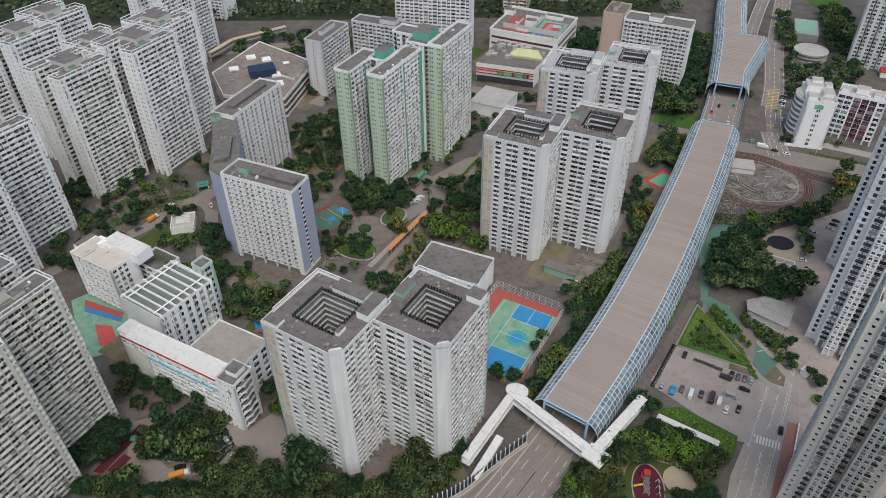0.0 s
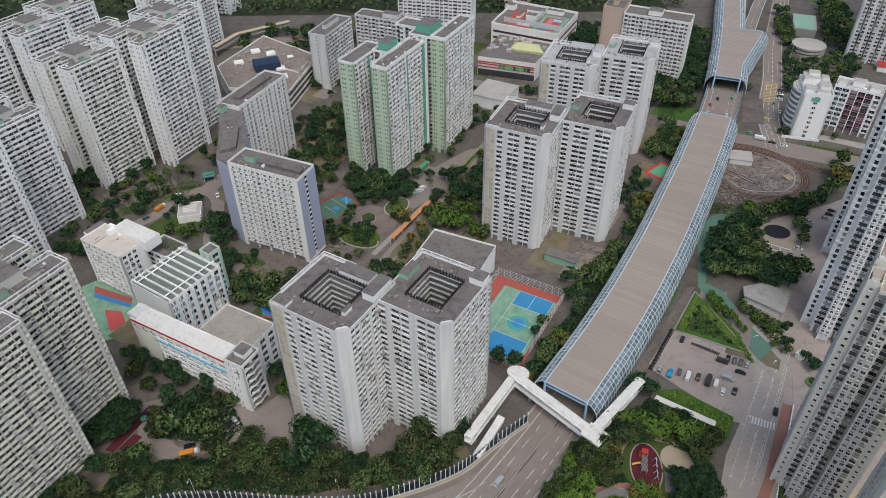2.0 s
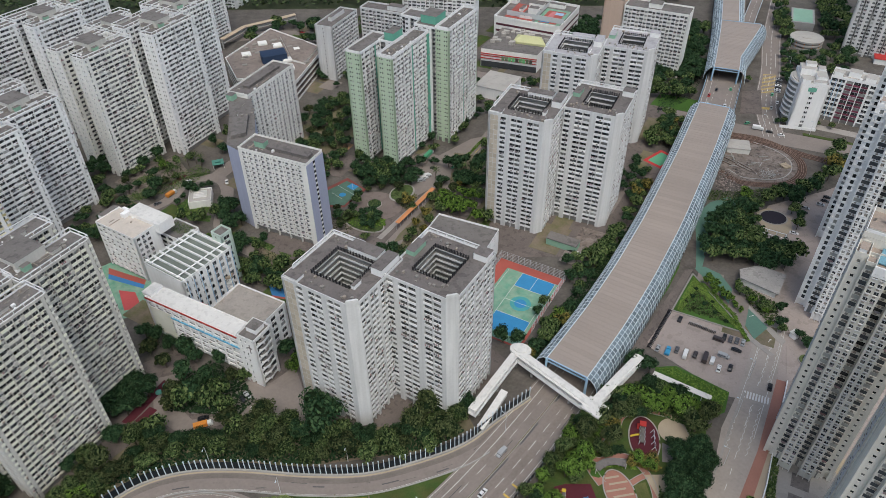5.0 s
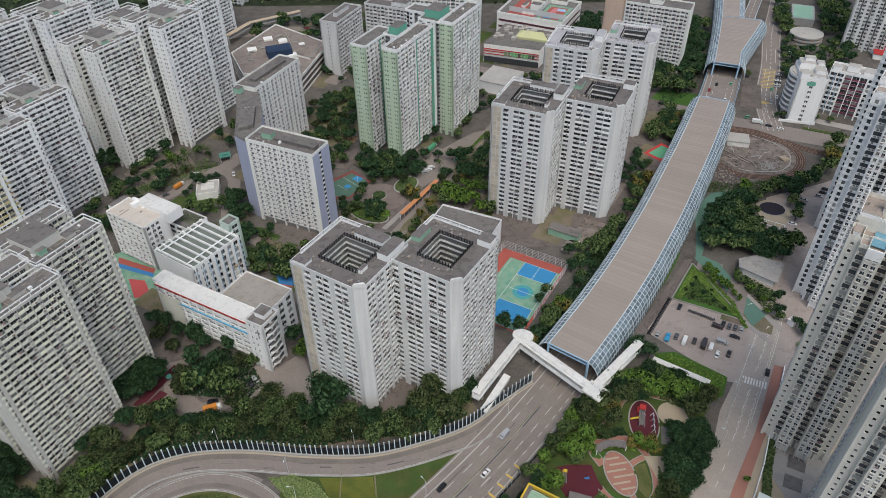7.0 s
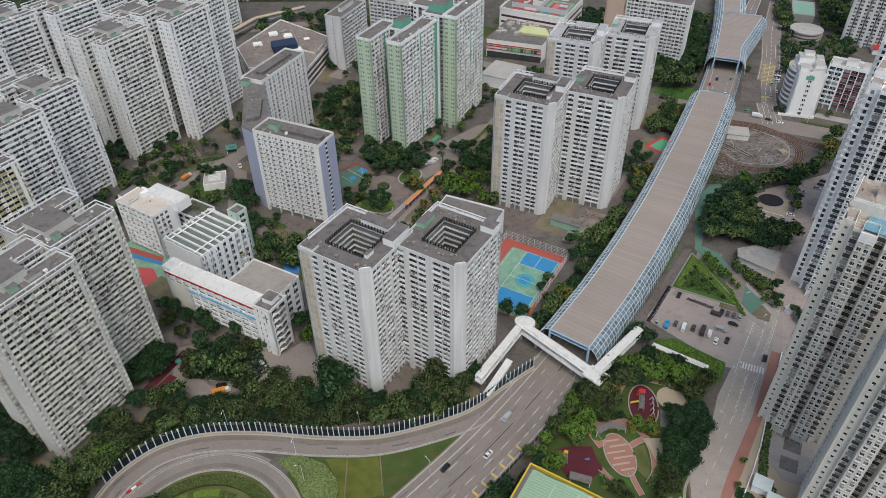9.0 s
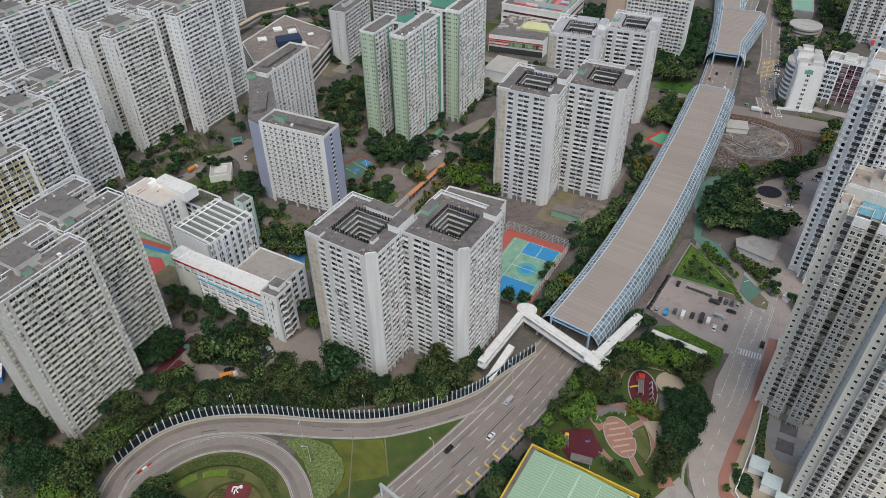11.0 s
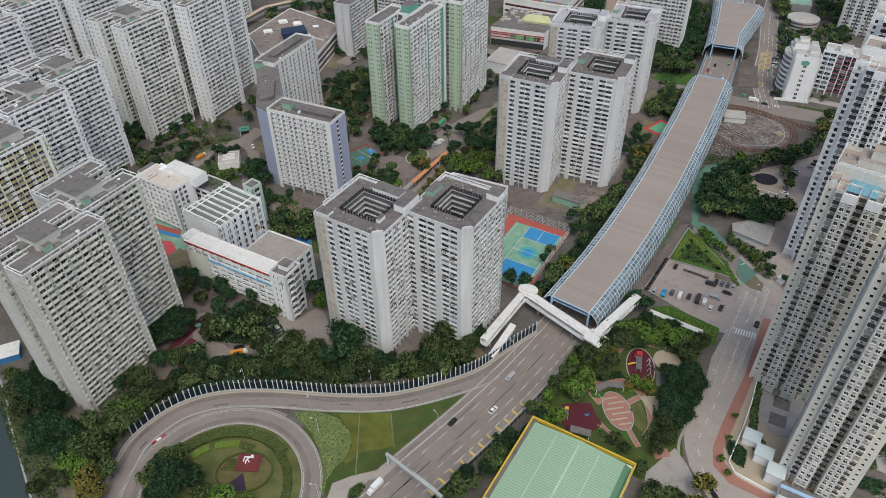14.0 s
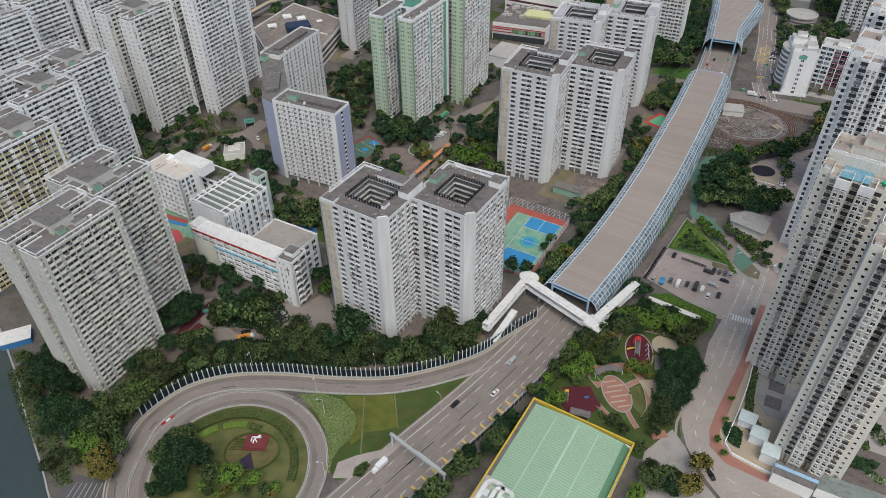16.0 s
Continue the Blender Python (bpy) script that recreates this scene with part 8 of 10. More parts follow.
def hedge_arc(cx, cy, r0, r1, a0, a1, h, material, label):
    n = 24
    inner = [(cx + r0 * math.cos(radians(a0 + (a1 - a0) * i / n)), cy + r0 * math.sin(radians(a0 + (a1 - a0) * i / n))) for i in range(n + 1)]
    outer = [(cx + r1 * math.cos(radians(a0 + (a1 - a0) * i / n)), cy + r1 * math.sin(radians(a0 + (a1 - a0) * i / n))) for i in range(n + 1)]
    poly = inner + outer[::-1]
    s = Shape()
    top = len(s.v)
    for (ix, iy), (ox, oy) in zip(inner, outer):
        s.v += [(ix, iy, 0.05), (ix, iy, h), (ox, oy, h), (ox, oy, 0.05)]
    for i in range(n):
        for k in range(3):
            a = top + 4 * i + k
            s.f.append((a, a + 4, a + 5, a + 1))
            s.m.append(1)
    r = random.Random(int(a0 + r1))
    area = radians(abs(a1 - a0)) * (r1 * r1 - r0 * r0) / 2
    for i in range(int(area * 9)):
        w, q = radians(r.uniform(a0, a1)), r.uniform(r0 - 0.15, r1 + 0.15)
        p = Vector((cx + q * math.cos(w), cy + q * math.sin(w), h + r.uniform(-0.15, 0.18)))
        d = Vector((r.gauss(0, 0.5), r.gauss(0, 0.5), 1)).normalized()
        a = d.orthogonal().normalized() * 0.24
        b = d.cross(a)
        s.quad([p - a, p - b, p + a, p + b])
    return tagged(part("hedge", s, [material, HEDGE_BRIGHT if material == LEAF_LIGHT else HEDGE]), label, "hedge")


# garden inside the loop road
GX, GY = -83.4, 89.4
hedge_arc(LC[0], LC[1], 23.0, 27.2, 40, 172, 1.3, LEAF_MID, "clipped dark green hedge curving round the loop garden")
hedge_arc(LC[0], LC[1], 22.4, 25.2, -12, 40, 1.1, LEAF_MID, "clipped dark green hedge curving round the loop garden")
hedge_arc(LC[0], LC[1], 18.6, 21.2, 84, 110, 0.9, LEAF_LIGHT, "clipped bright green hedge inside the loop garden")
hedge_arc(LC[0], LC[1], 18.4, 20.8, 66, 80, 0.9, LEAF_MID, "clipped green hedge inside the loop garden")
hedge_arc(LC[0], LC[1], 19.0, 21.6, 116, 136, 0.9, LEAF_LIGHT, "clipped bright green hedge inside the loop garden")
bed = thing("flower_bed", GX, GY, 0, "oval flower bed of dry soil with a low hedge rim", "flower bed", kind="structure")
part("bed_soil", Shape().prism(disc(0, 0, 10.2, 8.4), 0.05, 0.12), mat("olive_brown_bed", (0.14, 0.115, 0.045), s1=0.2, amp=0.25, tint=(0.09, 0.09, 0.03)), bed)
part("bed_fan", Shape().prism([(-0.3, -0.6), (-6.0, -6.4), (-3.5, -7.4), (1.6, -7.9), (2.4, -7.6)], 0.12, 0.4), mat("dark_purple_foliage", (0.035, 0.022, 0.045), amp=0.3), bed, "fan of dark purple foliage")
s = Shape()
rim = disc(0, 0, 10.2, 8.4, 0, 48)
for a, b in zip(rim, rim[1:] + rim[:1]):
    s.beam((*a, 0.35), (*b, 0.35), 0.7, 0.6)
part("bed_rim", s, HEDGE, bed, "low green hedge rim")
s = Shape()
for i in range(5):
    s.beam((-9 + i * 1.4, 0.6 + i * 0.3, 0.25), (-6.5 + i * 1.1, 5.6, 0.25), 0.3, 0.25)
    s.beam((-9 + i * 0.5, 0.8 + i * 1.1, 0.25), (-3.2, 0.8 + i * 1.1, 0.25), 0.3, 0.25)
part("bed_lattice", s, HEDGE, bed, "clipped lattice of low plants")
monument = thing("monument", -82.6, 93.2, -3, "white sculpture on a stepped red plinth", "monument")
part("plinth", Shape().box(-4.4, -3.6, 0.12, 4.4, 3.6, 0.55).box(-3.6, -2.9, 0.55, 3.6, 2.9, 0.85), mat("red_plinth_tile", (0.15, 0.035, 0.035), amp=0.15), monument, "stepped red plinth")
s = Shape()
s.box(-3.2, -0.2, 0.85, -2.7, 3.2, 1.9).box(-3.2, 2.7, 0.85, 1.2, 3.2, 1.9)
s.tube((-1.6, -1.2, 0.85), (-1.0, 0.6, 2.6), 0.42, 0, 8, 0.3)
s.tube((-1.0, 0.6, 2.6), (1.8, 2.2, 2.9), 0.34, 0, 8, 0.2)
s.tube((-0.6, 0.9, 2.2), (0.7, -0.4, 1.0), 0.26, 0, 8, 0.36)
s.prism(disc(1.9, 2.9, 0.9, 0.6, 20, 10), 1.2, 3.3)
s.v = [(x * 0.62, y * 0.62, 0.85 + (z - 0.85) * 0.62) for x, y, z in s.v]
part("sculpture", s, WALL_WHITE, monument, "white abstract sculpture")
shrubs([(-70.1, 115.7), (-60.8, 117.1), (-51.7, 113.2), (-46.6, 107.0), (-45.1, 101.9), (-46.5, 95.1), (-50.6, 90.3), (-52.6, 86.0), (-52.9, 79.7), (-54.4, 81.5), (-54.1, 88.4), (-56.7, 98.1), (-61.5, 107.1)], 5200, mat("pale_shrub_leaves", (0.13, 0.18, 0.060), island=0.2, amp=0.2, tint=(0.19, 0.23, 0.085)), 0.9, "pale green wild shrubs beside the loop road", size=0.36)
ground_piece("lawn", [(-51.6, 115.7), (-31.8, 116.2), (-29.9, 107.0), (-28.8, 100.6), (-34.1, 99.1), (-40.9, 98.1), (-46.2, 92.2), (-47.7, 94.4), (-44.6, 101.1), (-46.7, 107.8)], 0.04, 0.05, mat("yellow_green_grass", (0.128, 0.130, 0.028), s1=0.1, s2=2, amp=0.28, tint=(0.082, 0.105, 0.026), spec=0.1), "yellowish grass patch on the verge", "lawn")
for drain in ([(-43.6, 117.3), (-43.2, 117.3), (-41.8, 87.9), (-42.4, 87.9)], [(-31.4, 117.0), (-30.9, 117.0), (-28.4, 100.0), (-29.0, 100.0)]):
    ground_piece("path", drain, 0.05, 0.09, SOIL, "narrow drain channel across the verge", "path")
ground_piece("lay_by", [(-51.5, 78.1), (-50.3, 84.7), (-43.6, 87.7), (-32.6, 90.7), (-26.7, 96.1), (-26.9, 92.6), (-32.4, 86.9), (-37.3, 86.0), (-40.9, 84.9), (-43.9, 82.4), (-44.6, 77.9)], 0.0, 0.085, ASPHALT_PALE, "pale curved asphalt lay-by beside the expressway", "lay-by")
shrubs([(-43.9, 78.8), (-43.0, 81.9), (-39.6, 84.2), (-38.2, 83.3), (-40.6, 78.3)], 500, LEAF_MID, 1.4, "green bushes on the lay-by island", size=0.45)

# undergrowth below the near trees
# Darker leaf colour stands in for shade under the slip road trees.
shrubs([(-126, 121), (-98, 132), (-54, 129.5), (-8, 136), (4, 144), (-2, 150), (-28, 143), (-60, 143), (-92, 143), (-120, 144)], 7000, LEAF_DARK, 1.6, "undergrowth along the slip road, leaves darkened to stand for shade", size=0.5)
shrubs([(-152, 106), (-139, 78), (-136, 80), (-138, 92), (-132, 112), (-124, 121), (-136, 124)], 4200, LEAF_MID, 1.5, "green undergrowth between slip road and canal", size=0.5)
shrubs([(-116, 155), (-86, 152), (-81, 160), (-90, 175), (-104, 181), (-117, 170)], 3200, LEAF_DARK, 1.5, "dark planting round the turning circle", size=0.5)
shrubs([(8, 94), (25, 110), (47, 151), (57, 152), (49, 143), (33, 121), (24, 107), (10, 88)], 3600, LEAF_MID, 1.4, "green planting between expressway and park", size=0.5)
shrubs([(46, 141), (62, 153), (80, 166), (90, 160), (99, 150), (94, 143), (80, 152), (66, 150), (57, 140)], 3000, LEAF_MID, 1.2, "green planting at the edge of the park", size=0.45)
shrubs([(104, 211), (118.5, 233), (130, 196.5), (127, 198.5), (117, 224), (106, 209)], 2600, mat("yellow_green_hedge", (0.13, 0.20, 0.035), island=0.4, amp=0.2), 0.9, "yellow-green hedge round the triangular lawn", size=0.3)
shrubs([(106, 211), (118, 229), (126, 201)], 1500, LEAF_MID, 0.6, "low bright planting on the triangular lawn", size=0.4)
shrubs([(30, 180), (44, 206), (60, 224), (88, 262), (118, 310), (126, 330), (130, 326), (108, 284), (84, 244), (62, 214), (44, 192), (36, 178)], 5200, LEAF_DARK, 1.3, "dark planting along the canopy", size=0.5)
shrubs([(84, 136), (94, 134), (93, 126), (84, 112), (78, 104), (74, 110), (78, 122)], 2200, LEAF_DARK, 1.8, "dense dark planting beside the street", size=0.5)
shrubs([(-62, 283), (-40, 271), (-36, 283), (-54, 291)], 1500, LEAF_MID, 1.4, "rounded green shrub bed in the estate garden", size=0.45)
shrubs([(-150, 288), (-134, 288), (-134, 296), (-152, 296)], 800, LEAF_LIGHT, 0.5, "bright lawn planting beside the small house", size=0.4)


oval = [(-114.1, 170.4), (-107.2, 174.7), (-98.2, 171.7), (-92.3, 161.6), (-94.9, 154.2), (-104.7, 153.6), (-111.9, 159.1)]
ground_piece("planting_bed", oval, 0, 0.3, PALE_KERB, "kerbed oval bed in the estate turning circle", "planting bed")
shrubs(oval, 1500, LEAF_DARK, 1.4, "dark hedge planting in the turning circle", size=0.45).location.z = 0.25
ground_piece("pavement", [(-126.3, 172.0), (-116.6, 174.9), (-111.9, 157.7), (-104.0, 150.9), (-90.3, 153.4), (-92.3, 171.6), (-83.0, 171.5), (-63.4, 165.4), (-60.0, 144.0), (-87.1, 149.4), (-107.6, 144.5), (-119.9, 152.4)], 0.0, 0.055, ASPHALT, "pinkish-grey estate access road round the turning circle", "pavement")
rows = thing("timber_frames", 0, 0, 0, "row of pale posts and stacked boards behind the noise barrier", "fence")
for k in range(9):
    part("post", Shape().beam((-90.5 + k * 2.6, 144.6 + k * 0.35, 0), (-90.5 + k * 2.6, 144.6 + k * 0.35, 1.6), 0.35, 0.35), PAVING_TAN, rows)
    part("board", Shape().beam((-90.5 + k * 2.6, 144.6 + k * 0.35, 1.5), (-89.0 + k * 2.6, 147.8 + k * 0.35, 1.2), 0.5, 0.12), WALL_CREAM, rows)


# ---- park with playgrounds ----
park = thing("playground", 0, 0, 0, "park playground of maroon safety surfaces and brick paths", "playground", kind="structure")
PALE_RIM = mat("pale_kerb_stone", (0.33, 0.31, 0.285), amp=0.16)


def path_line(pts, w, material, z=0.09, name="brick_path", rim=True):
    line = curve(pts, 1.2)
    part(name, ribbon(line, -w / 2, w / 2, z, 0.06), material, park)
    if rim:
        s = Shape()
        for off in (-w / 2 - 0.12, w / 2 + 0.12):
            ribbon(line, off - 0.13, off + 0.13, z + 0.08, 0.14, 0, s)
        part("path_kerb", s, PALE_RIM, park)


part("play_surface", Shape().prism(disc(73.2, 139.9, 5.5, 10.2, -8, 40), 0.03, 0.11), PLAY_RED, park, "maroon oval safety surface")
path_line(disc(73.2, 139.9, 5.8, 10.5, -8, 41), 0.5, PALE_RIM, 0.12, "play_kerb", False)
part("tan_plaza", Shape().prism([(69.6, 124.1), (77.5, 124.1), (76.7, 118.4), (72.3, 114.1), (71.3, 118.4)], 0.03, 0.10), PAVING_TAN, park, "small tan paved corner")
part("plaza", Shape().prism(disc(85.8, 143.2, 6.4, 6.2, 0, 28), 0.03, 0.10), PAVING_TAN, park, "round tan paved plaza")
part("seat_pad", Shape().prism([(79.5, 138), (82.6, 136), (81.5, 129), (77.5, 129.5)], 0.03, 0.10), ROOF_GREY, park, "grey paved seating pad")
part("lawn_strip", Shape().prism([(83.4, 136), (86.5, 137.5), (86, 130.5), (82.6, 127.6), (81.4, 128)], 0.03, 0.12), GRASS_BRIGHT, park)
path_line([(87.5, 150), (91, 145), (91.5, 138), (88.5, 131), (84, 126.4), (79, 127.5)], 1.7, PAVING_RED)
path_line([(66, 150.5), (70, 152.5), (76, 153), (82, 151.5), (86.5, 150)], 1.4, PAVING_RED)
path_line([(64, 144), (66.2, 149), (70, 152.5)], 1.3, PAVING_RED)
path_line([(46, 136.5), (50, 133.5), (54, 130.4), (60, 132.4), (66, 131.2), (70, 126), (71.8, 119), (71, 110), (67.5, 104.5)], 2.2, PAVING_RED)
path_line([(50, 128.4), (51.5, 124.5), (53.5, 120.5)], 3.0, PAVING_RED)
path_line([(51, 111), (53.5, 107), (57.5, 104)], 1.7, PAVING_RED)
path_line([(61.6, 109.5), (62.5, 105), (64, 100)], 1.7, PAVING_RED)
path_line([(63.8, 120.5), (67, 122.5), (70.4, 124)], 2.0, PAVING_RED)
path_line([(56, 152), (60, 146), (57, 140), (54, 137.5)], 1.6, PAVING_RED)
part("brick_oval", Shape().prism(disc(59.3, 117.0, 5.1, 9.2, 10, 36), 0.03, 0.10), PAVING_RED, park, "oval of red brick with tan stripes")
s = Shape()
c, sn = math.cos(radians(10)), math.sin(radians(10))
for i in range(6):
    y = -6.6 + i * 2.6
    half = 5.0 * math.sqrt(max(0, 1 - (y / 9.2) ** 2))
    x0, x1 = (-half * 0.95, half * 0.55) if i % 2 else (-half * 0.6, half * 0.95)
    s.quad([(59.3 + x * c - yy * sn, 117 + x * sn + yy * c, 0.112) for x, yy in ((x0, y - 0.4), (x1, y - 0.4), (x1, y + 0.4), (x0, y + 0.4))])
part("brick_stripe", s, PAVING_TAN, park, "tan paving stripes")
path_line(disc(59.3, 117.0, 5.4, 9.5, 10, 41), 0.5, PALE_RIM, 0.12, "oval_kerb", False)
part("play_surface", Shape().prism([(33.5, 117), (36, 119.6), (40, 120.6), (49.3, 120.6), (50.4, 115), (52, 110.8), (47, 106.3), (38, 107.6)], 0.03, 0.11), PLAY_RED, park, "maroon safety surface")
part("lawn_patch", Shape().prism([(65, 120), (69.3, 121), (70, 113), (67.5, 105.6), (64.6, 110), (65.3, 115)], 0.03, 0.12), GRASS_DRY, park)
part("lawn_patch", Shape().prism([(53.2, 111), (56.8, 107.6), (60.6, 106), (62, 102), (58, 104.6), (54.5, 107.5)], 0.03, 0.12), GRASS_BRIGHT, park)
part("lawn_patch", Shape().prism([(49.6, 124), (51.2, 129.6), (54.6, 129), (55.6, 124.5), (52.6, 123)], 0.03, 0.12), GRASS_BRIGHT, park)
part("brick_pad", Shape().prism(rect(-3, -1.8, 3, 1.8, 71.8, 97, 10), 0.03, 0.12), PAVING_RED, park)
arc = [(58.5 + 8.2 * math.cos(radians(w)), 120.6 + 7.4 * math.sin(radians(w))) for w in range(55, 150, 6)]
shelter = thing("park_shelter", 0, 0, 0, "curved grey-roofed park shelter", "shelter")
part("shelter_roof", ribbon(arc, -1.5, 1.5, 3.1, 0.25), ROOF_GREY, shelter)
s = Shape()
for p in arc[::3]:
    s.tube((*p, 0.05), (*p, 2.9), 0.14)
part("shelter_post", s, WALL_WHITE, shelter)
hut = thing("park_shelter", 42.5, 105.3, -18, "flat grey-roofed shelter beside the playground", "shelter")
part("shelter_roof", Shape().box(-4, -1.6, 2.7, 4, 1.6, 2.95), ROOF_GREY, hut)
for x in (-3.5, 3.5):
    for y in (-1.2, 1.2):
        part("shelter_post", Shape().tube((x, y, 0.05), (x, y, 2.7), 0.1), WALL_WHITE, hut)


def play_frame(x, y, turn, label, tones):
    ob = thing("climbing_frame", x, y, turn, label, "play equipment", z=0.11)
    part("deck", Shape().box(-0.8, -4.5, 1.3, 0.8, 4.5, 1.5), ROOF_GREY, ob)
    s = Shape()
    for i in range(5):
        for sx in (-1, 1):
            s.tube((sx, -4.4 + i * 2.2, 0), (sx, -4.4 + i * 2.2, 2.7), 0.09)
    part("post", s, PALE_STEEL, ob)
    part("roof", Shape().prism(rect(-1.2, -1.2, 1.2, 1.2, 0, 3.3), 2.7, 3.0), tones[0], ob)
    s = Shape()
    for k in range(7):
        a, b = k / 7, (k + 1) / 7
        s.beam((-1.1 - 3.2 * a, -1.0 - 0.6 * a * a, 1.4 - 1.2 * a), (-1.1 - 3.2 * b, -1.0 - 0.6 * b * b, 1.4 - 1.2 * b), 0.8, 0.15)
    part("slide", s, tones[1], ob)
    s = Shape()
    s.tube((-1.6, 2.6, 0.3), (-1.6, 3.6, 2.2), 0.5, 0, 8)
    part("climber", s, tones[2], ob)
    return ob


play_frame(72.6, 141.5, -14, "long play frame with a yellow slide and red climber", (RED, YELLOW, RED))
play_frame(38.6, 115, -10, "yellow and orange play frame with slides", (YELLOW, YELLOW, ORANGE)).scale = (0.6, 0.55, 0.7)
swing = thing("swing_frame", 76.4, 138.5, -10, "grey steel swing and climbing bars", "play equipment", z=0.11)
s = Shape()
for y in (-4, -1.4, 1.4, 4):
    s.tube((-0.9, y, 0), (0, y, 2.2), 0.09).tube((0.9, y, 0), (0, y, 2.2), 0.09)
s.tube((0, -4, 2.2), (0, 4, 2.2), 0.09)
part("frame", s, PALE_STEEL, swing)
for y in (-2.7, 0, 2.7):
    part("swing_seat", Shape().box(-0.3, y - 0.3, 0.5, 0.3, y + 0.3, 0.6), BLACK, swing)
spring = thing("spring_rider", 46.6, 114.5, 0, "small blue spring rider on the play surface", "play equipment", z=0.11)
part("spring", Shape().tube((0, 0, 0), (0, 0, 0.5), 0.12), PALE_STEEL, spring)
part("seat", Shape().box(-0.9, -0.3, 0.5, 0.9, 0.3, 0.75).box(0.3, -0.2, 0.75, 0.6, 0.2, 1.5), BLUE, spring)
for q in ((68, 152), (74, 153.6), (86, 149.5), (90.5, 147)):
    bench = thing("park_bench", *q, rng.uniform(0, 90), "pale park bench beside a brick path", "bench", "park benches", z=0.1)
    part("seat", Shape().box(-1, -0.25, 0.4, 1, 0.25, 0.5), PAVING_TAN, bench)
    part("leg", Shape().box(-0.8, -0.2, 0, -0.65, 0.2, 0.4), CONCRETE, bench)
    part("leg", Shape().box(0.65, -0.2, 0, 0.8, 0.2, 0.4), CONCRETE, bench)


# ---- vehicles ----
TYRE = BLACK
CAR_GLASS = mat("car_glass", (0.02, 0.022, 0.026), rough=0.1, spec=0.5)


def paint_of(name, col):
    return mat(name, col, rough=0.3, amp=0.04, spec=0.5)


PAINTS = {"black": paint_of("black_car_paint", (0.012, 0.012, 0.014)), "white": paint_of("white_car_paint", (0.72, 0.72, 0.71)), "silver": paint_of("silver_car_paint", (0.36, 0.37, 0.38)),
          "grey": paint_of("grey_car_paint", (0.10, 0.10, 0.11)), "red": paint_of("red_car_paint", (0.40, 0.03, 0.03)), "blue": paint_of("blue_truck_paint", (0.05, 0.28, 0.48)),
          "green": paint_of("green_taxi_paint", (0.08, 0.34, 0.18)), "orange": paint_of("orange_truck_paint", (0.62, 0.24, 0.04)), "brown": paint_of("dark_brown_car_paint", (0.05, 0.04, 0.04))}


def loft(sections, k=0):
    """A closed hull through rounded cross sections: rows of x, half width, z low, z high."""
    s = Shape()
    ring = 8
    for x, hw, z0, z1 in sections:
        c = (z1 - z0) * 0.28
        s.v += [(x, -hw * 0.92, z0), (x, hw * 0.92, z0), (x, hw, z0 + c), (x, hw, z1 - c), (x, hw * 0.86, z1), (x, -hw * 0.86, z1), (x, -hw, z1 - c), (x, -hw, z0 + c)]
    for i in range(len(sections) - 1):
        for j in range(ring):
            a, b = i * ring + j, i * ring + (j + 1) % ring
            s.f.append((a, b, b + ring, a + ring))
            s.m.append(k)
    s.f += [tuple(range(ring - 1, -1, -1)), tuple(range((len(sections) - 1) * ring, len(sections) * ring))]
    s.m += [k, k]
    return s


def wheels(ob, xs, y, r=0.32):
    wheel = Shape().tube((0, -0.11, 0), (0, 0.11, 0), r, 0, 10).mesh("wheel", [TYRE])
    rim = Shape().tube((0, -0.125, 0), (0, 0.125, 0), r * 0.62, 0, 8).mesh("rim", [FRAME_ALU])
    for x in xs:
        for sy in (-1, 1):
            part("rim", rim, None, part("wheel", wheel, None, ob, at=pose(x, sy * y, r)))


def make_car(tone):
    ob = thing("car", 0, 0, 0, f"{tone} car with dark windows, standing on the asphalt", "car", "cars")
    part("body", loft([(-2.2, 0.72, 0.35, 0.75), (-2.05, 0.86, 0.25, 0.95), (-0.8, 0.88, 0.22, 0.98), (1.0, 0.88, 0.22, 0.92), (1.9, 0.84, 0.25, 0.80), (2.2, 0.70, 0.35, 0.62)]), PAINTS[tone], ob)
    part("cabin_glass", loft([(-1.75, 0.66, 0.9, 1.0), (-1.1, 0.72, 0.9, 1.36), (0.3, 0.72, 0.9, 1.38), (1.1, 0.68, 0.88, 0.95)]), CAR_GLASS, ob)
    part("roof", loft([(-1.15, 0.60, 1.34, 1.42), (-0.4, 0.66, 1.36, 1.46), (0.35, 0.60, 1.34, 1.42)]), PAINTS[tone], ob)
    wheels(ob, (-1.35, 1.35), 0.8)
    return ob


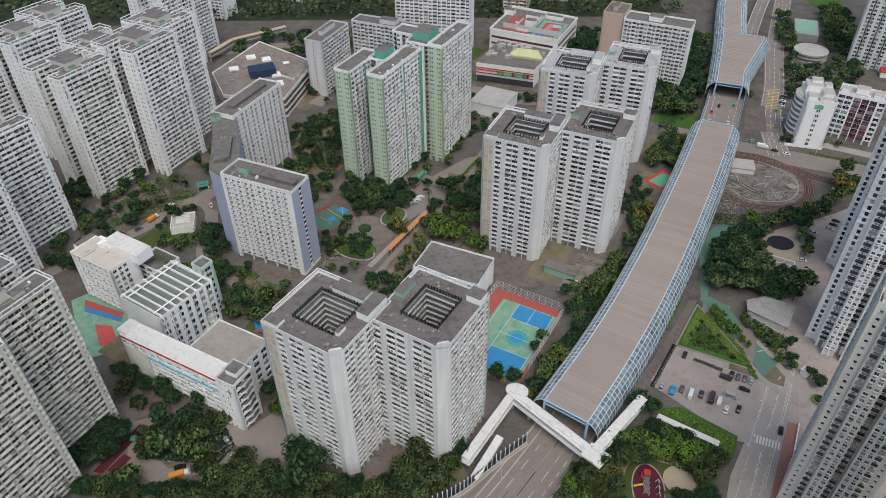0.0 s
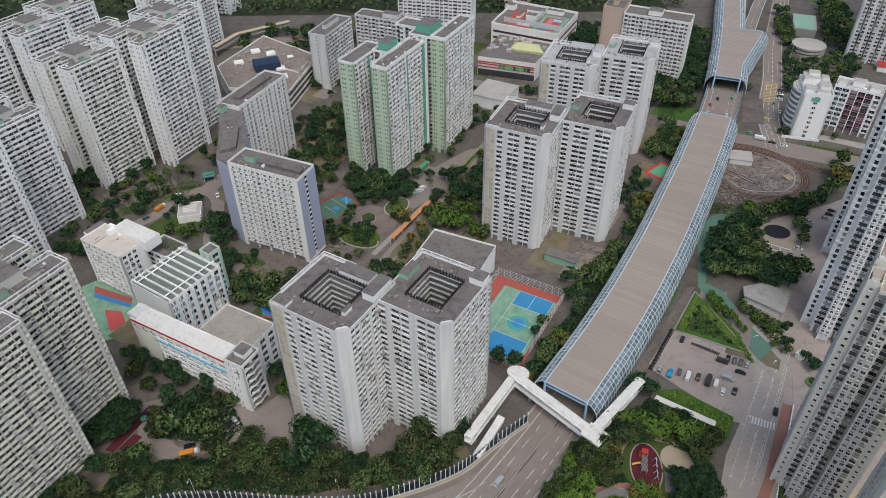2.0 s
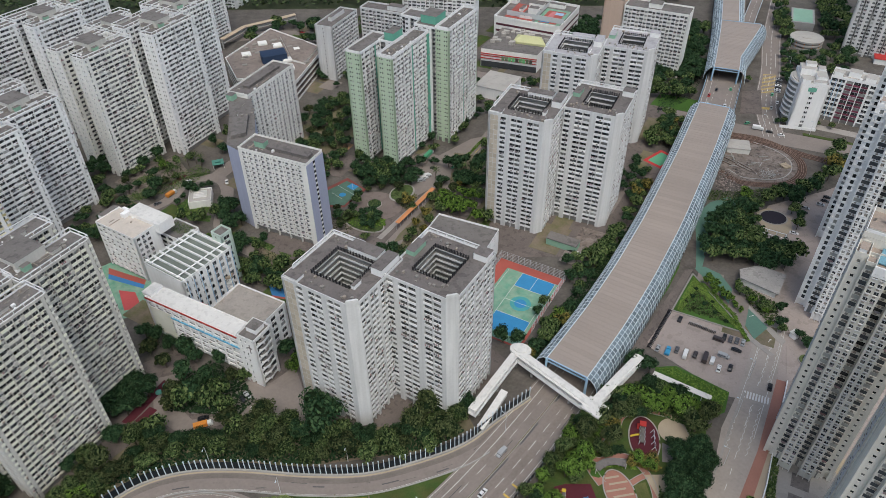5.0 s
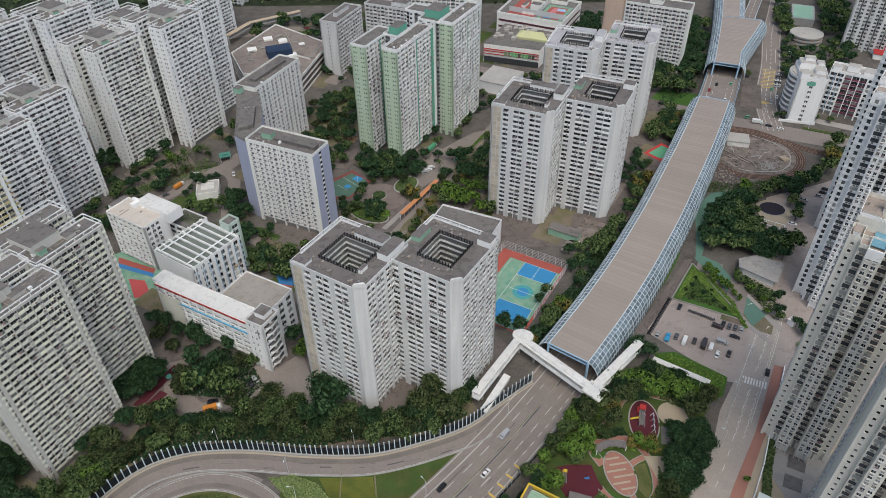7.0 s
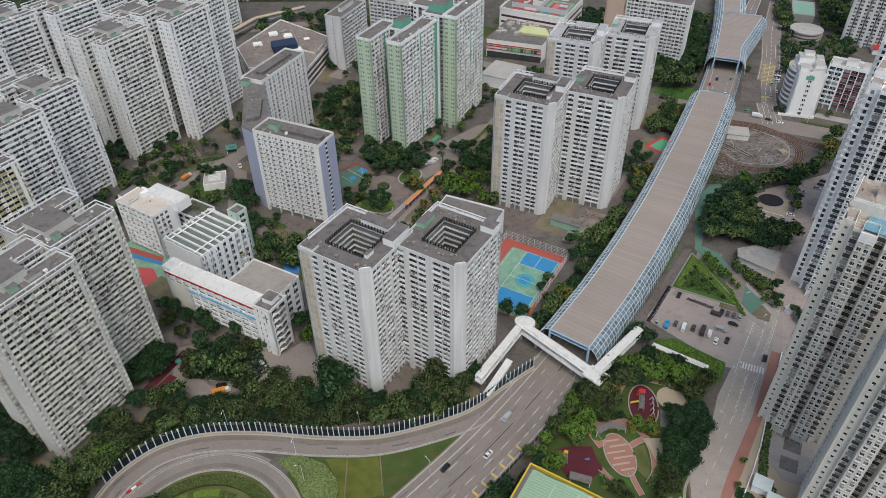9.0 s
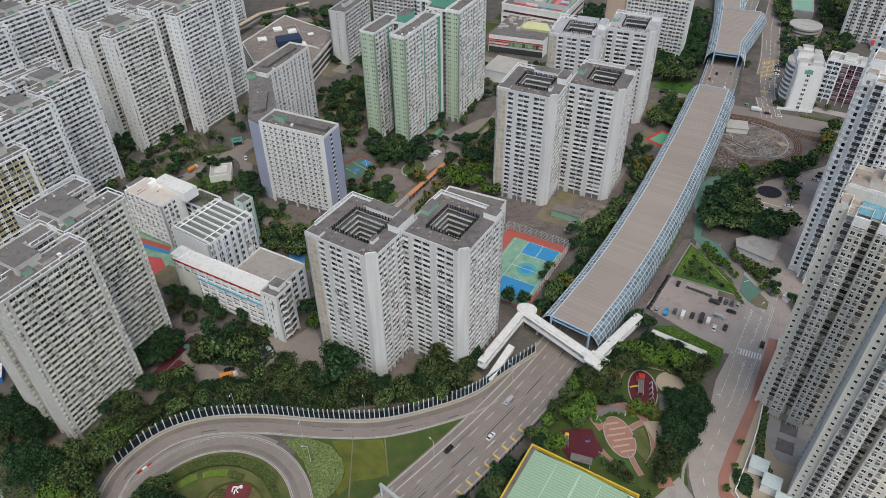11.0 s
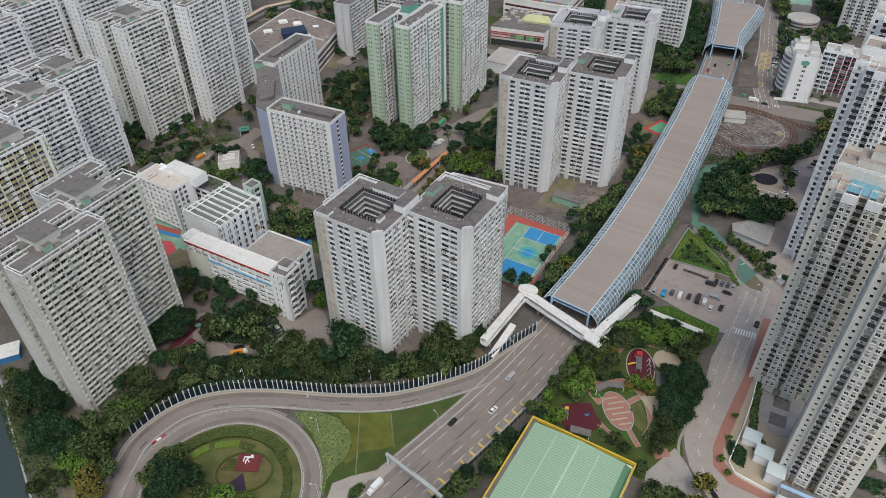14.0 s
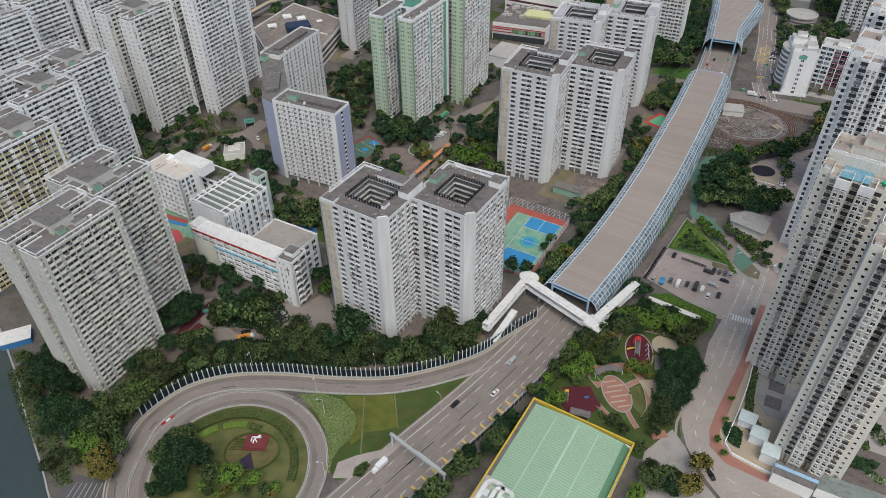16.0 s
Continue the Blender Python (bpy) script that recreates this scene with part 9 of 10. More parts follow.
def make_van(tone, length, height, label, cargo=None, name="van"):
    ob = thing(name, 0, 0, 0, label, "van" if name == "van" else "truck", "vans and trucks")
    h = length / 2
    if cargo:
        part("cab", loft([(h - 2.0, 0.95, 0.45, 2.1), (h - 0.6, 0.95, 0.45, 2.15), (h - 0.15, 0.9, 0.45, 1.3), (h, 0.85, 0.5, 1.0)]), PAINTS[tone], ob)
        part("windscreen", loft([(h - 1.0, 0.86, 1.35, 1.95), (h - 0.35, 0.84, 1.3, 1.7)]), CAR_GLASS, ob)
        part("cargo_box", loft([(-h, 1.1, 0.8, height), (-h + 0.08, 1.12, 0.75, height + 0.05), (h - 2.2, 1.12, 0.75, height + 0.05), (h - 2.1, 1.1, 0.8, height)]), PAINTS[cargo], ob)
        part("chassis", Shape().box(-h + 0.2, -0.5, 0.45, h - 1, 0.5, 0.75), BLACK, ob)
    else:
        part("body", loft([(-h, 0.86, 0.4, height - 0.1), (-h + 0.15, 0.92, 0.3, height), (h - 1.5, 0.92, 0.3, height), (h - 0.7, 0.9, 0.3, 1.25), (h, 0.82, 0.4, 0.95)]), PAINTS[tone], ob)
        part("window_band", Shape().box(-h + 0.5, -0.94, 1.15, h - 1.6, 0.94, height - 0.45), CAR_GLASS, ob)
        part("windscreen", loft([(h - 1.45, 0.8, 1.2, height - 0.15), (h - 0.72, 0.8, 1.15, 1.3)]), CAR_GLASS, ob)
    wheels(ob, (-h + 1.1, h - 0.9), 0.85, 0.38)
    return ob


made = {}


def park_car(kind, x, y, turn, z=0.07):
    if kind not in made:
        if kind in PAINTS:
            made[kind] = make_car(kind)
        elif kind == "minibus":
            made[kind] = make_van("white", 6.2, 2.4, "white minibus with dark windows in the car park")
        elif kind == "vanwhite":
            made[kind] = make_van("white", 4.8, 1.9, "small white van in the car park")
        elif kind == "vansilver":
            made[kind] = make_van("silver", 5.0, 1.9, "silver people carrier in the car park")
        elif kind == "vandark":
            made[kind] = make_van("brown", 5.0, 1.9, "dark brown people carrier in the car park")
        elif kind == "truckdark":
            made[kind] = make_van("brown", 6.8, 2.7, "dark box truck in the car park", "brown", "truck")
        elif kind == "truckblue":
            made[kind] = make_van("blue", 5.0, 1.7, "bright blue light truck in the car park", "blue", "truck")
        elif kind == "truckorange":
            made[kind] = make_van("white", 7.4, 2.5, "orange box truck with a white cab at the kerb", "orange", "truck")
        elif kind == "trucklight":
            made[kind] = make_van("white", 7.0, 2.9, "white box truck on the road", "white", "truck")
        made[kind].matrix_basis = pose(x, y, z, 0, 0, turn)
    else:
        copy_thing(made[kind], pose(x, y, z, 0, 0, turn))


for kind, x, y, turn in (("silver", 89.5, 186.3, 60), ("truckblue", 93.3, 184.2, 62), ("grey", 97.6, 185.2, 62), ("minibus", 100.5, 182.6, 62), ("brown", 104.8, 182.4, 62), ("truckdark", 108.3, 180.2, 62), ("vanwhite", 111.0, 178.8, 62),
                         ("vansilver", 116.6, 181.4, -30), ("white", 112.4, 174.4, 60), ("black", 117.4, 174.6, 60), ("vandark", 117.4, 190.8, -30), ("black", 120.6, 192.6, 60), ("grey", 122.9, 191.2, 60), ("grey", 125.3, 190.2, 60),
                         ("silver", 127.6, 189.0, 60), ("black", 123.2, 184.6, -28), ("black", 104.0, 204.0, 60), ("black", 130.3, 164.1, 62), ("black", 86.5, 79.0, 100),
                         ("silver", 195.3, 288.7, -25), ("black", 192.8, 285.0, -25), ("white", 187.5, 277.2, -25), ("silver", 185.8, 274.2, -25), ("white", 180.4, 266.6, -25), ("black", 208.7, 295.3, -25), ("black", 211.5, 298.6, -25), ("silver", 205, 292, -25),
                         ("truckorange", -98.5, 147.6, 20), ("black", -99.6, 151.2, 18), ("black", -91.5, 153.6, 20), ("black", -86.0, 160.5, 130), ("silver", -84.6, 162.6, 130), ("white", -79.5, 156.0, 5),
                         ("white", -130.2, 320.7, -70), ("truckorange", -158.8, 308.5, 62), ("white", -153.2, 321.5, 48), ("grey", -164, 299.5, 50),
                         ("black", -9.1, 333.5, 0), ("vanwhite", -12.7, 325.5, 20), ("vansilver", -16.3, 320, 20), ("vanwhite", -14.5, 322.8, 20), ("green", 3.4, 334.5, 40), ("trucklight", -4.2, 318.2, 58), ("black", -11, 341.8, 120),
                         ("white", 64, 252, 150), ("white", 67, 250, 150), ("black", 62, 254, 150),
                         ("silver", 150, 404, -32), ("black", 144, 404, -32), ("black", 206, 372, -22), ("green", 196, 384, 30), ("white", 212, 368, -22), ("black", 246, 356, -25), ("white", 226, 412, 66), ("green", 227, 424, 66), ("silver", 219, 404, 246), ("grey", 262, 486, 66), ("white", 276, 520, 246)):
    park_car(kind, x, y, turn)
park_car("trucklight", 200, 376, -22)
for kind, off, y in (("silver", -6, 398), ("red", -6.5, 410), ("black", -3, 418), ("white", 5, 400), ("green", 6, 424), ("silver", -9, 392)):
    q = min(HIGHWAY, key=lambda p: abs(p[1] - y))
    park_car(kind, q[0] + off * 0.9, q[1] - off * 0.43, 66 if off > 0 else 246, q[2] + 0.08)
for kind, off, y in (("white", 2.6, 118), ("vansilver", -2.4, 132), ("black", -5.4, 108), ("trucklight", -5.6, 78)):
    k = min(range(len(HIGHWAY)), key=lambda i: abs(HIGHWAY[i][1] - y))
    q, n = HIGHWAY[k], sides_of(HIGHWAY)[k]
    park_car(kind, q[0] + n[0] * off, q[1] + n[1] * off, 50 if off > 0 else 230, 0.075)
for i in range(7):
    park_car(rng.choice(("black", "white", "silver", "grey")), 232 + i * 1.4, 428 + i * 3.1, -20)
bike = thing("motorcycle", 0, 0, 0, "dark parked motorcycle in a close row", "motorcycle", "parked motorcycles")
part("frame", loft([(-0.8, 0.12, 0.6, 0.85), (-0.3, 0.2, 0.45, 0.85), (0.3, 0.2, 0.45, 0.95), (0.7, 0.1, 0.7, 1.0)]), PAINTS["black"], bike)
part("handlebar", Shape().tube((0.55, -0.38, 1.05), (0.55, 0.38, 1.05), 0.04), FRAME_ALU, bike)
for x in (-0.65, 0.65):
    part("wheel", Shape().tube((x, -0.06, 0.3), (x, 0.06, 0.3), 0.3, 0, 10), TYRE, bike)
bike.matrix_basis = pose(85.9, 187.1, 0.06, 0, 0, -28)
for i in range(1, 27):
    copy_thing(bike, pose(85.9 + (101 - 85.9) * i / 26 + rng.uniform(-0.15, 0.15), 187.1 + (209.8 - 187.1) * i / 26, 0.06, 0, 0, -28 + rng.uniform(-12, 12)))
for i in range(18):
    copy_thing(bike, pose(107.5 + 9.9 * i / 17, 201.6 - 6.3 * i / 17 + rng.uniform(-0.15, 0.15), 0.06, 0, 0, 58 + rng.uniform(-12, 12)))


# ---- road furniture ----
gantry = thing("sign_gantry", -30.8, 92.6, -40.5, "pale steel sign gantry over the expressway", "sign gantry")
s = Shape()
for y, z in ((-0.5, 6.2), (0.5, 6.2), (-0.5, 7.2), (0.5, 7.2)):
    s.beam((0, y, z), (27, y, z), 0.16, 0.16)
for i in range(19):
    x = 27 * i / 18
    s.beam((x, -0.5, 6.2), (x, -0.5, 7.2), 0.1, 0.1).beam((x, 0.5, 6.2), (x, 0.5, 7.2), 0.1, 0.1)
    s.beam((x, -0.5, 7.2), (x, 0.5, 7.2), 0.1, 0.1)
    if i < 18:
        s.beam((x, -0.5, 6.2), (x + 1.5, -0.5, 7.2), 0.08, 0.08)
GALVANISED = mat("weathered_galvanised_steel", (0.40, 0.42, 0.41), amp=0.12, rough=0.5)
part("truss", s, GALVANISED, gantry)
part("walkway", Shape().box(0, -0.45, 6.9, 27, 0.45, 7.0), GALVANISED, gantry)
part("column", Shape().tube((0.5, 0, 0), (0.5, 0, 6.2), 0.35, 0, 10), PALE_STEEL, gantry)
part("column", Shape().tube((26.6, 0, 0), (26.6, 0, 6.2), 0.35, 0, 10), PALE_STEEL, gantry)
part("sign_back", Shape().box(13, 0.55, 4.6, 24, 0.7, 7.6), FRAME_ALU, gantry)
cone = thing("water_barrier", -119.6, 103.5, 46, "red and white plastic barriers on the slip road", "road barrier")
for i in range(3):
    part("barrier_block", Shape().prism(rect(-0.9, -0.3, 0.9, 0.3, i * 2.0 - 2, 0), 0, 0.9), RED if i % 2 == 0 else WALL_WHITE, cone, at=pose(0, 0, 0.06))
side = [q for q in HIGHWAY if 64 < q[1] < 160]
fence = thing("roadside_fence", 0, 0, 0, "blue-grey panelled fence beside the expressway", "fence")
fp, fl = Shape().box(-0.1, -0.1, 0, 0.1, 0.1, 2.6).mesh("post", [PALE_STEEL]), Shape()
nr = sides_of(side)
for i in range(len(side) - 1):
    a, b = np.array(side[i][:2]) + nr[i] * 12.6, np.array(side[i + 1][:2]) + nr[i + 1] * 12.6
    part("post", fp, None, fence, at=pose(a[0], a[1], 0))
    fl.beam((*a, 1.3), (*b, 1.3), 0.08, 2.0)
part("panel", fl, BARRIER, fence)


def lamp_post(x, y, turn, h=10.0):
    ob = thing("street_lamp", x, y, turn, "slim grey street lamp with a short arm", "street lamp", "street lamps")
    part("pole", Shape().tube((0, 0, 0), (0, 0, h), 0.12, 0, 6, 0.07), FRAME_ALU, ob)
    part("arm", Shape().tube((0, 0, h), (1.8, 0, h + 0.3), 0.05, 0, 5), FRAME_ALU, ob)
    part("lamp_head", Shape().box(1.5, -0.16, h + 0.22, 2.3, 0.16, h + 0.38), PALE_STEEL, ob)
    return ob


first_lamp = lamp_post(100, 128, 150)
for x, y, turn in ((112, 150, 150), (124, 170, 150), (-58, 106, 180), (-63, 118, 270), (-40, 131, 270), (-92, 131, 270), (-54, 78, 180), (-12, 108, 135), (20, 144, 135), (240, 430, 180), (254, 465, 180), (268, 500, 180), (204, 378, 200), (230, 368, 200)):
    copy_thing(first_lamp, pose(x, y, 0, 0, 0, turn))

# court fence
cf = thing("court_fence", 53.3, 231, -30, "tall pale mesh fence round the sports court", "fence")
s = Shape()
ring = [(-33, -44), (-33, 2), (1.6, 2), (1.6, -38)]
for a, b in zip(ring, ring[1:]):
    n = int(math.dist(a, b) / 3)
    for i in range(n + 1):
        x, y = a[0] + (b[0] - a[0]) * i / n, a[1] + (b[1] - a[1]) * i / n
        s.box(x - 0.09, y - 0.09, 0, x + 0.09, y + 0.09, 5)
    for z in (0.3, 1.2, 2.1, 3.0, 4.0, 4.9):
        s.beam((*a, z), (*b, z), 0.08, 0.09)
part("mesh_frame", s, FRAME_ALU, cf)


# ---- small buildings and paving round the estate ----
walk_roof = thing("covered_walkway", 0, 0, 0, "long covered walkway with an orange roof", "covered walkway")
part("walkway_roof", Shape().beam((-28.1, 274.6, 4), (-8.9, 307.2, 4), 2.4, 0.25), ORANGE, walk_roof)
s = Shape()
for i in range(11):
    x, y = -28.6 + 19.1 * i / 10, 273.8 + 31.4 * i / 10
    s.tube((x, y, 0), (x, y, 3.9), 0.12)
part("walkway_post", s, FRAME_ALU, walk_roof)
house = thing("pump_house", -140, 302, 12, "small pale house with a slatted roof", "small house")
part("house_wall", Shape().box(-6.2, -6.5, 0, 6.2, 6.5, 4, 0, 1).box(-6.2, -6.5, 4, 6.2, -6.2, 4.6).box(-6.2, 6.2, 4, 6.2, 6.5, 4.6).box(-6.2, -6.2, 4, -5.9, 6.2, 4.6).box(5.9, -6.2, 4, 6.2, 6.2, 4.6), [WALL_CREAM, ROOF_PALE], house)
for i in range(5):
    part("roof_slat", Shape().box(-3.6, -2.6 + i * 1.5, 4.05, 3.6, -1.5 + i * 1.5, 4.5), ROOF_WHITE, house)
kiosk = thing("pavilion", -139.2, 338.5, 20, "small green-roofed garden pavilion", "pavilion")
part("roof", Shape().prism(rect(-3.4, -3, 3.4, 3), 3, 3.3).prism(rect(-1.7, -1.4, 1.7, 1.4), 3.3, 4.2), mat("sea_green_roof", (0.09, 0.26, 0.21), amp=0.2), kiosk)
for x in (-3, 3):
    for y in (-2.6, 2.6):
        part("post", Shape().tube((x, y, 0), (x, y, 3), 0.15), WALL_WHITE, kiosk)
garden = thing("estate_garden", 0, 0, 0, "round paved garden with kerbed planting beds", "garden", kind="structure")
part("garden_paving", Shape().prism(disc(-41.5, 296.3, 15.5, 13, -25, 36), 0, 0.1), mat("pinkish_garden_paving", (0.20, 0.162, 0.145), s1=0.1, s2=1.8, amp=0.22, stain=0.12, spec=0.15), garden)
part("round_bed", Shape().prism(disc(-41.8, 297, 4.1, 3.9, 0, 28), 0.1, 0.5), PALE_RIM, garden)
part("bed_planting", Shape().prism(disc(-41.8, 297, 3.6, 3.4, 0, 28), 0.5, 1.3), LEAF_DARK, garden, "dark green round planting")
part("bed_kerb", Shape().prism(disc(-27, 308, 6.5, 9, -30, 28), 0.05, 0.5), PALE_RIM, garden)
part("bed_planting", Shape().prism(disc(-27, 308, 5.6, 8, -30, 28), 0.5, 0.8), LEAF_MID, garden)
part("bed_kerb", Shape().prism(disc(-46, 279, 12, 6.5, -28, 28), 0.05, 0.5), PALE_RIM, garden)
part("bed_planting", Shape().prism(disc(-46, 279, 11.2, 5.8, -28, 28), 0.5, 0.9), LEAF_MID, garden)
strip = thing("play_strip", 0, 0, 0, "maroon play surface strips beside the slab block", "play area", kind="structure")
part("play_surface", Shape().prism([(-132, 150), (-121.5, 171.5), (-118.6, 169.5), (-128, 149)], 0.025, 0.1), PLAY_RED, strip)
part("play_surface", Shape().prism([(-126.8, 150.5), (-123, 157.5), (-119.4, 155.8), (-123.4, 148.8)], 0.025, 0.1), PLAY_RED, strip)
for q in ((-120.5, 163), (-118.8, 166.5)):
    par = thing("parasol", *q, 0, "small sea-green sunshade beside the play strip", "sunshade", "green sunshades")
    part("canopy", Shape().prism(disc(0, 0, 1.4, 1.4, 0, 8), 2.3, 2.6), bpy.data.materials["sea_green_roof"], par)
    part("pole", Shape().tube((0, 0, 0), (0, 0, 2.4), 0.06), FRAME_ALU, par)
shed = thing("waterside_shed", -200, 146.5, 24, "low shed with a pale blue-white roof by the canal", "shed")
part("shed_wall", Shape().box(-6, -4, 0, 6, 4, 3.4), BLUE, shed)
part("shed_roof", Shape().box(-6.4, -4.4, 3.4, 6.4, 4.4, 3.7), ROOF_WHITE, shed)
for nm, x, y, turn, w, d, h, lab, wl, rf in (("low_building", 36, 434, -28, 24, 26, 8, "low white flat-roofed building beside a road", WALL_WHITE, ROOF_PALE), ("shelter", 58, 259, -30, 16, 6, 4, "low shelter with a grey roof and green front", GREEN_PAINT, ROOF_GREY),
                                             ("kiosk", 151.4, 192.6, 30, 3, 3, 2.6, "white guard kiosk beside the street", WALL_WHITE, ROOF_WHITE), ("tram_hut", 179, 352.5, -14, 13, 11, 3.2, "pale flat-roofed hut beside the tram loop", WALL_CREAM, ROOF_PALE),
                                             ("lamp_store", -60, 236, -30, 8, 5, 3, "small grey flat-roofed store", CONCRETE, ROOF_GREY)):
    ob = thing(nm, x, y, turn, lab, nm.replace("_", " "))
    part("wall", Shape().box(-w / 2, -d / 2, 0, w / 2, d / 2, h), wl, ob)
    part("roof", Shape().box(-w / 2 - 0.3, -d / 2 - 0.3, h, w / 2 + 0.3, d / 2 + 0.3, h + 0.3), rf, ob)
part_disc = thing("play_circle", 175, 281, 0, "round black safety surface with a pale rim", "play area", kind="structure")
part("rim", Shape().prism(disc(0, 0, 7.4, 6.6, 0, 32), 0.12, 0.3), PALE_RIM, part_disc)
part("play_surface", Shape().prism(disc(0, 0, 6.7, 6.0, 0, 32), 0.3, 0.34), mat("black_play_rubber", (0.025, 0.022, 0.032)), part_disc)
pergola = thing("pergola", 0, 0, 0, "long white pergola frame among dark trees", "pergola")
s = Shape()
for a, b in (((152, 270), (172, 258.5)), ((154, 274), (174, 262))):
    s.beam((*a, 3.2), (*b, 3.2), 0.3, 0.3)
    for i in range(6):
        x, y = a[0] + (b[0] - a[0]) * i / 5, a[1] + (b[1] - a[1]) * i / 5
        s.box(x - 0.2, y - 0.2, 0, x + 0.2, y + 0.2, 3.2)
part("pergola_frame", s, WALL_WHITE, pergola)
ground_piece("path", [(154, 260), (157, 264), (174, 252), (172, 247)], 0, 0.14, CYCLE_GREEN, "sea-green coated path among trees", "path")


# ---- podium below the near towers ----
podium = thing("tower_podium", 0, 0, 0, "low white podium with stepped roofs and planters", "podium")
part("podium_hall", Shape().prism([(109.5, 81.7), (106.4, 76.6), (118.1, 69.6), (122.4, 74.4)], 0.1, 6.0, 0, 1), [WALL_CREAM, ROOF_GREY], podium)
part("blue_band", Shape().beam((108.4, 79.9, 6.1), (120.9, 72.6, 6.1), 1.5, 0.2), BLUE_STEEL, podium, "pale blue roof edge")
for x, y, z in ((106.8, 102.3, 3.6), (108.4, 94.6, 4.4), (109.6, 86.4, 5.2)):
    part("terrace_roof", Shape().prism(rect(-3.2, -3.0, 3.2, 3.0, x, y, -32), z, z + 0.3), mat("pale_green_white_roof", (0.56, 0.62, 0.60)) if z == 3.6 else bpy.data.materials["pale_green_white_roof"], podium)
    part("terrace_wall", Shape().prism(rect(-2.8, -2.6, 2.8, 2.6, x, y, -32), 0.1, z), WALL_WHITE, podium)
part("long_wing", Shape().prism([(124, 77), (120, 71), (170, 46), (174, 54)], 0.1, 5.0, 0, 1), [WALL_CREAM, mat("grey_green_podium_roof", (0.20, 0.225, 0.205), s1=0.15, amp=0.25, stain=0.2)], podium)
s = Shape()
for i in range(13):
    a = np.array([123.0, 71.4]) + np.array([44, -22.0]) * i / 13
    b = a + np.array([44, -22.0]) * 0.6 / 13
    s.beam((a[0] - 0.6, a[1] - 1.2, 3.0), (b[0] - 0.6, b[1] - 1.2, 3.0), 0.3, 1.8)
part("podium_window", s, GLASS, podium)
low_wall = thing("boundary_wall", 0, 0, 0, "low white boundary wall along the tower forecourt", "wall")
s = Shape()
wl = [(138.5, 167), (122, 137), (112.7, 119.4), (105.8, 108.2), (98.6, 97.4), (95.6, 93), (96.4, 88.4), (106, 81), (114.6, 76.0), (120, 72.6)]
for a, b in zip(wl, wl[1:]):
    s.beam((*a, 0.7), (*b, 0.7), 0.35, 1.2)
part("wall_run", s, WALL_WHITE, low_wall)
terrace = ground_piece("terrace", [(113.5, 119), (124, 138), (140, 124), (128, 101), (116, 106)], 0.12, 0.3, PAVING_LIGHT, "pale paved terrace at the tower entrance", "terrace")
for x, y in ((125.3, 120.2), (120.7, 112.1)):
    part("dark_inlay", Shape().prism(rect(-3.1, -3.1, 3.1, 3.1, x, y, -28), 0.3, 0.34), ROOF_DARK, terrace, "dark patterned paving inlay")
shrubs([(112, 118), (123, 139), (125.5, 137.5), (115.5, 118.5), (110.5, 106), (108, 108)], 1500, LEAF_MID, 1.5, "green hedge beside the tower terrace", size=0.4)
shrubs([(96.5, 99), (99, 103), (104, 98), (100.5, 90.5), (97.5, 93)], 900, LEAF_DARK, 1.8, "dark planting inside the boundary wall", size=0.45)
shrubs([(104, 103), (110, 92), (112, 94), (112, 104), (108, 107)], 700, LEAF_MID, 1.6, "green planters between terrace roofs", size=0.4)
for x, y in ((103.4, 112.5), (98.5, 105), (93.8, 96.5), (96.8, 84.6)):
    tree(x, y, 1.7, "light", 0.1)
plaza = ground_piece("terrace", [(132, 98), (160, 84), (176, 100), (150, 116)], 0.12, 0.3, PAVING_LIGHT, "pale paved garden between the towers", "terrace")
shrubs([(136, 84), (142, 88), (150, 84), (144, 79)], 500, LEAF_DARK, 2.0, "round dark shrubs in the tower garden", size=0.45)
over = thing("footbridge", 0, 0, 0, "brown-roofed footbridge across the far road", "footbridge")
for a, b in (((-178, 514), (-166, 540)), ((-166, 540), (-128, 566))):
    part("bridge_roof", Shape().beam((*a, 8), (*b, 8), 4, 0.5), PANEL_TAN, over)
    part("bridge_deck", Shape().beam((*a, 5), (*b, 5), 3.6, 0.6), CONCRETE, over)
for q in ((-178, 514), (-166, 540), (-146, 554), (-128, 566)):
    part("column", Shape().tube((*q, 0), (*q, 7.8), 0.5, 0, 8), CONCRETE, over)
for kind, x, y in (("red", -120, 545), ("white", -100, 532), ("silver", -140, 536), ("trucklight", -88, 526), ("red", -60, 508), ("white", 70, 446), ("black", 50, 450)):
    park_car(kind, x, y, -22)


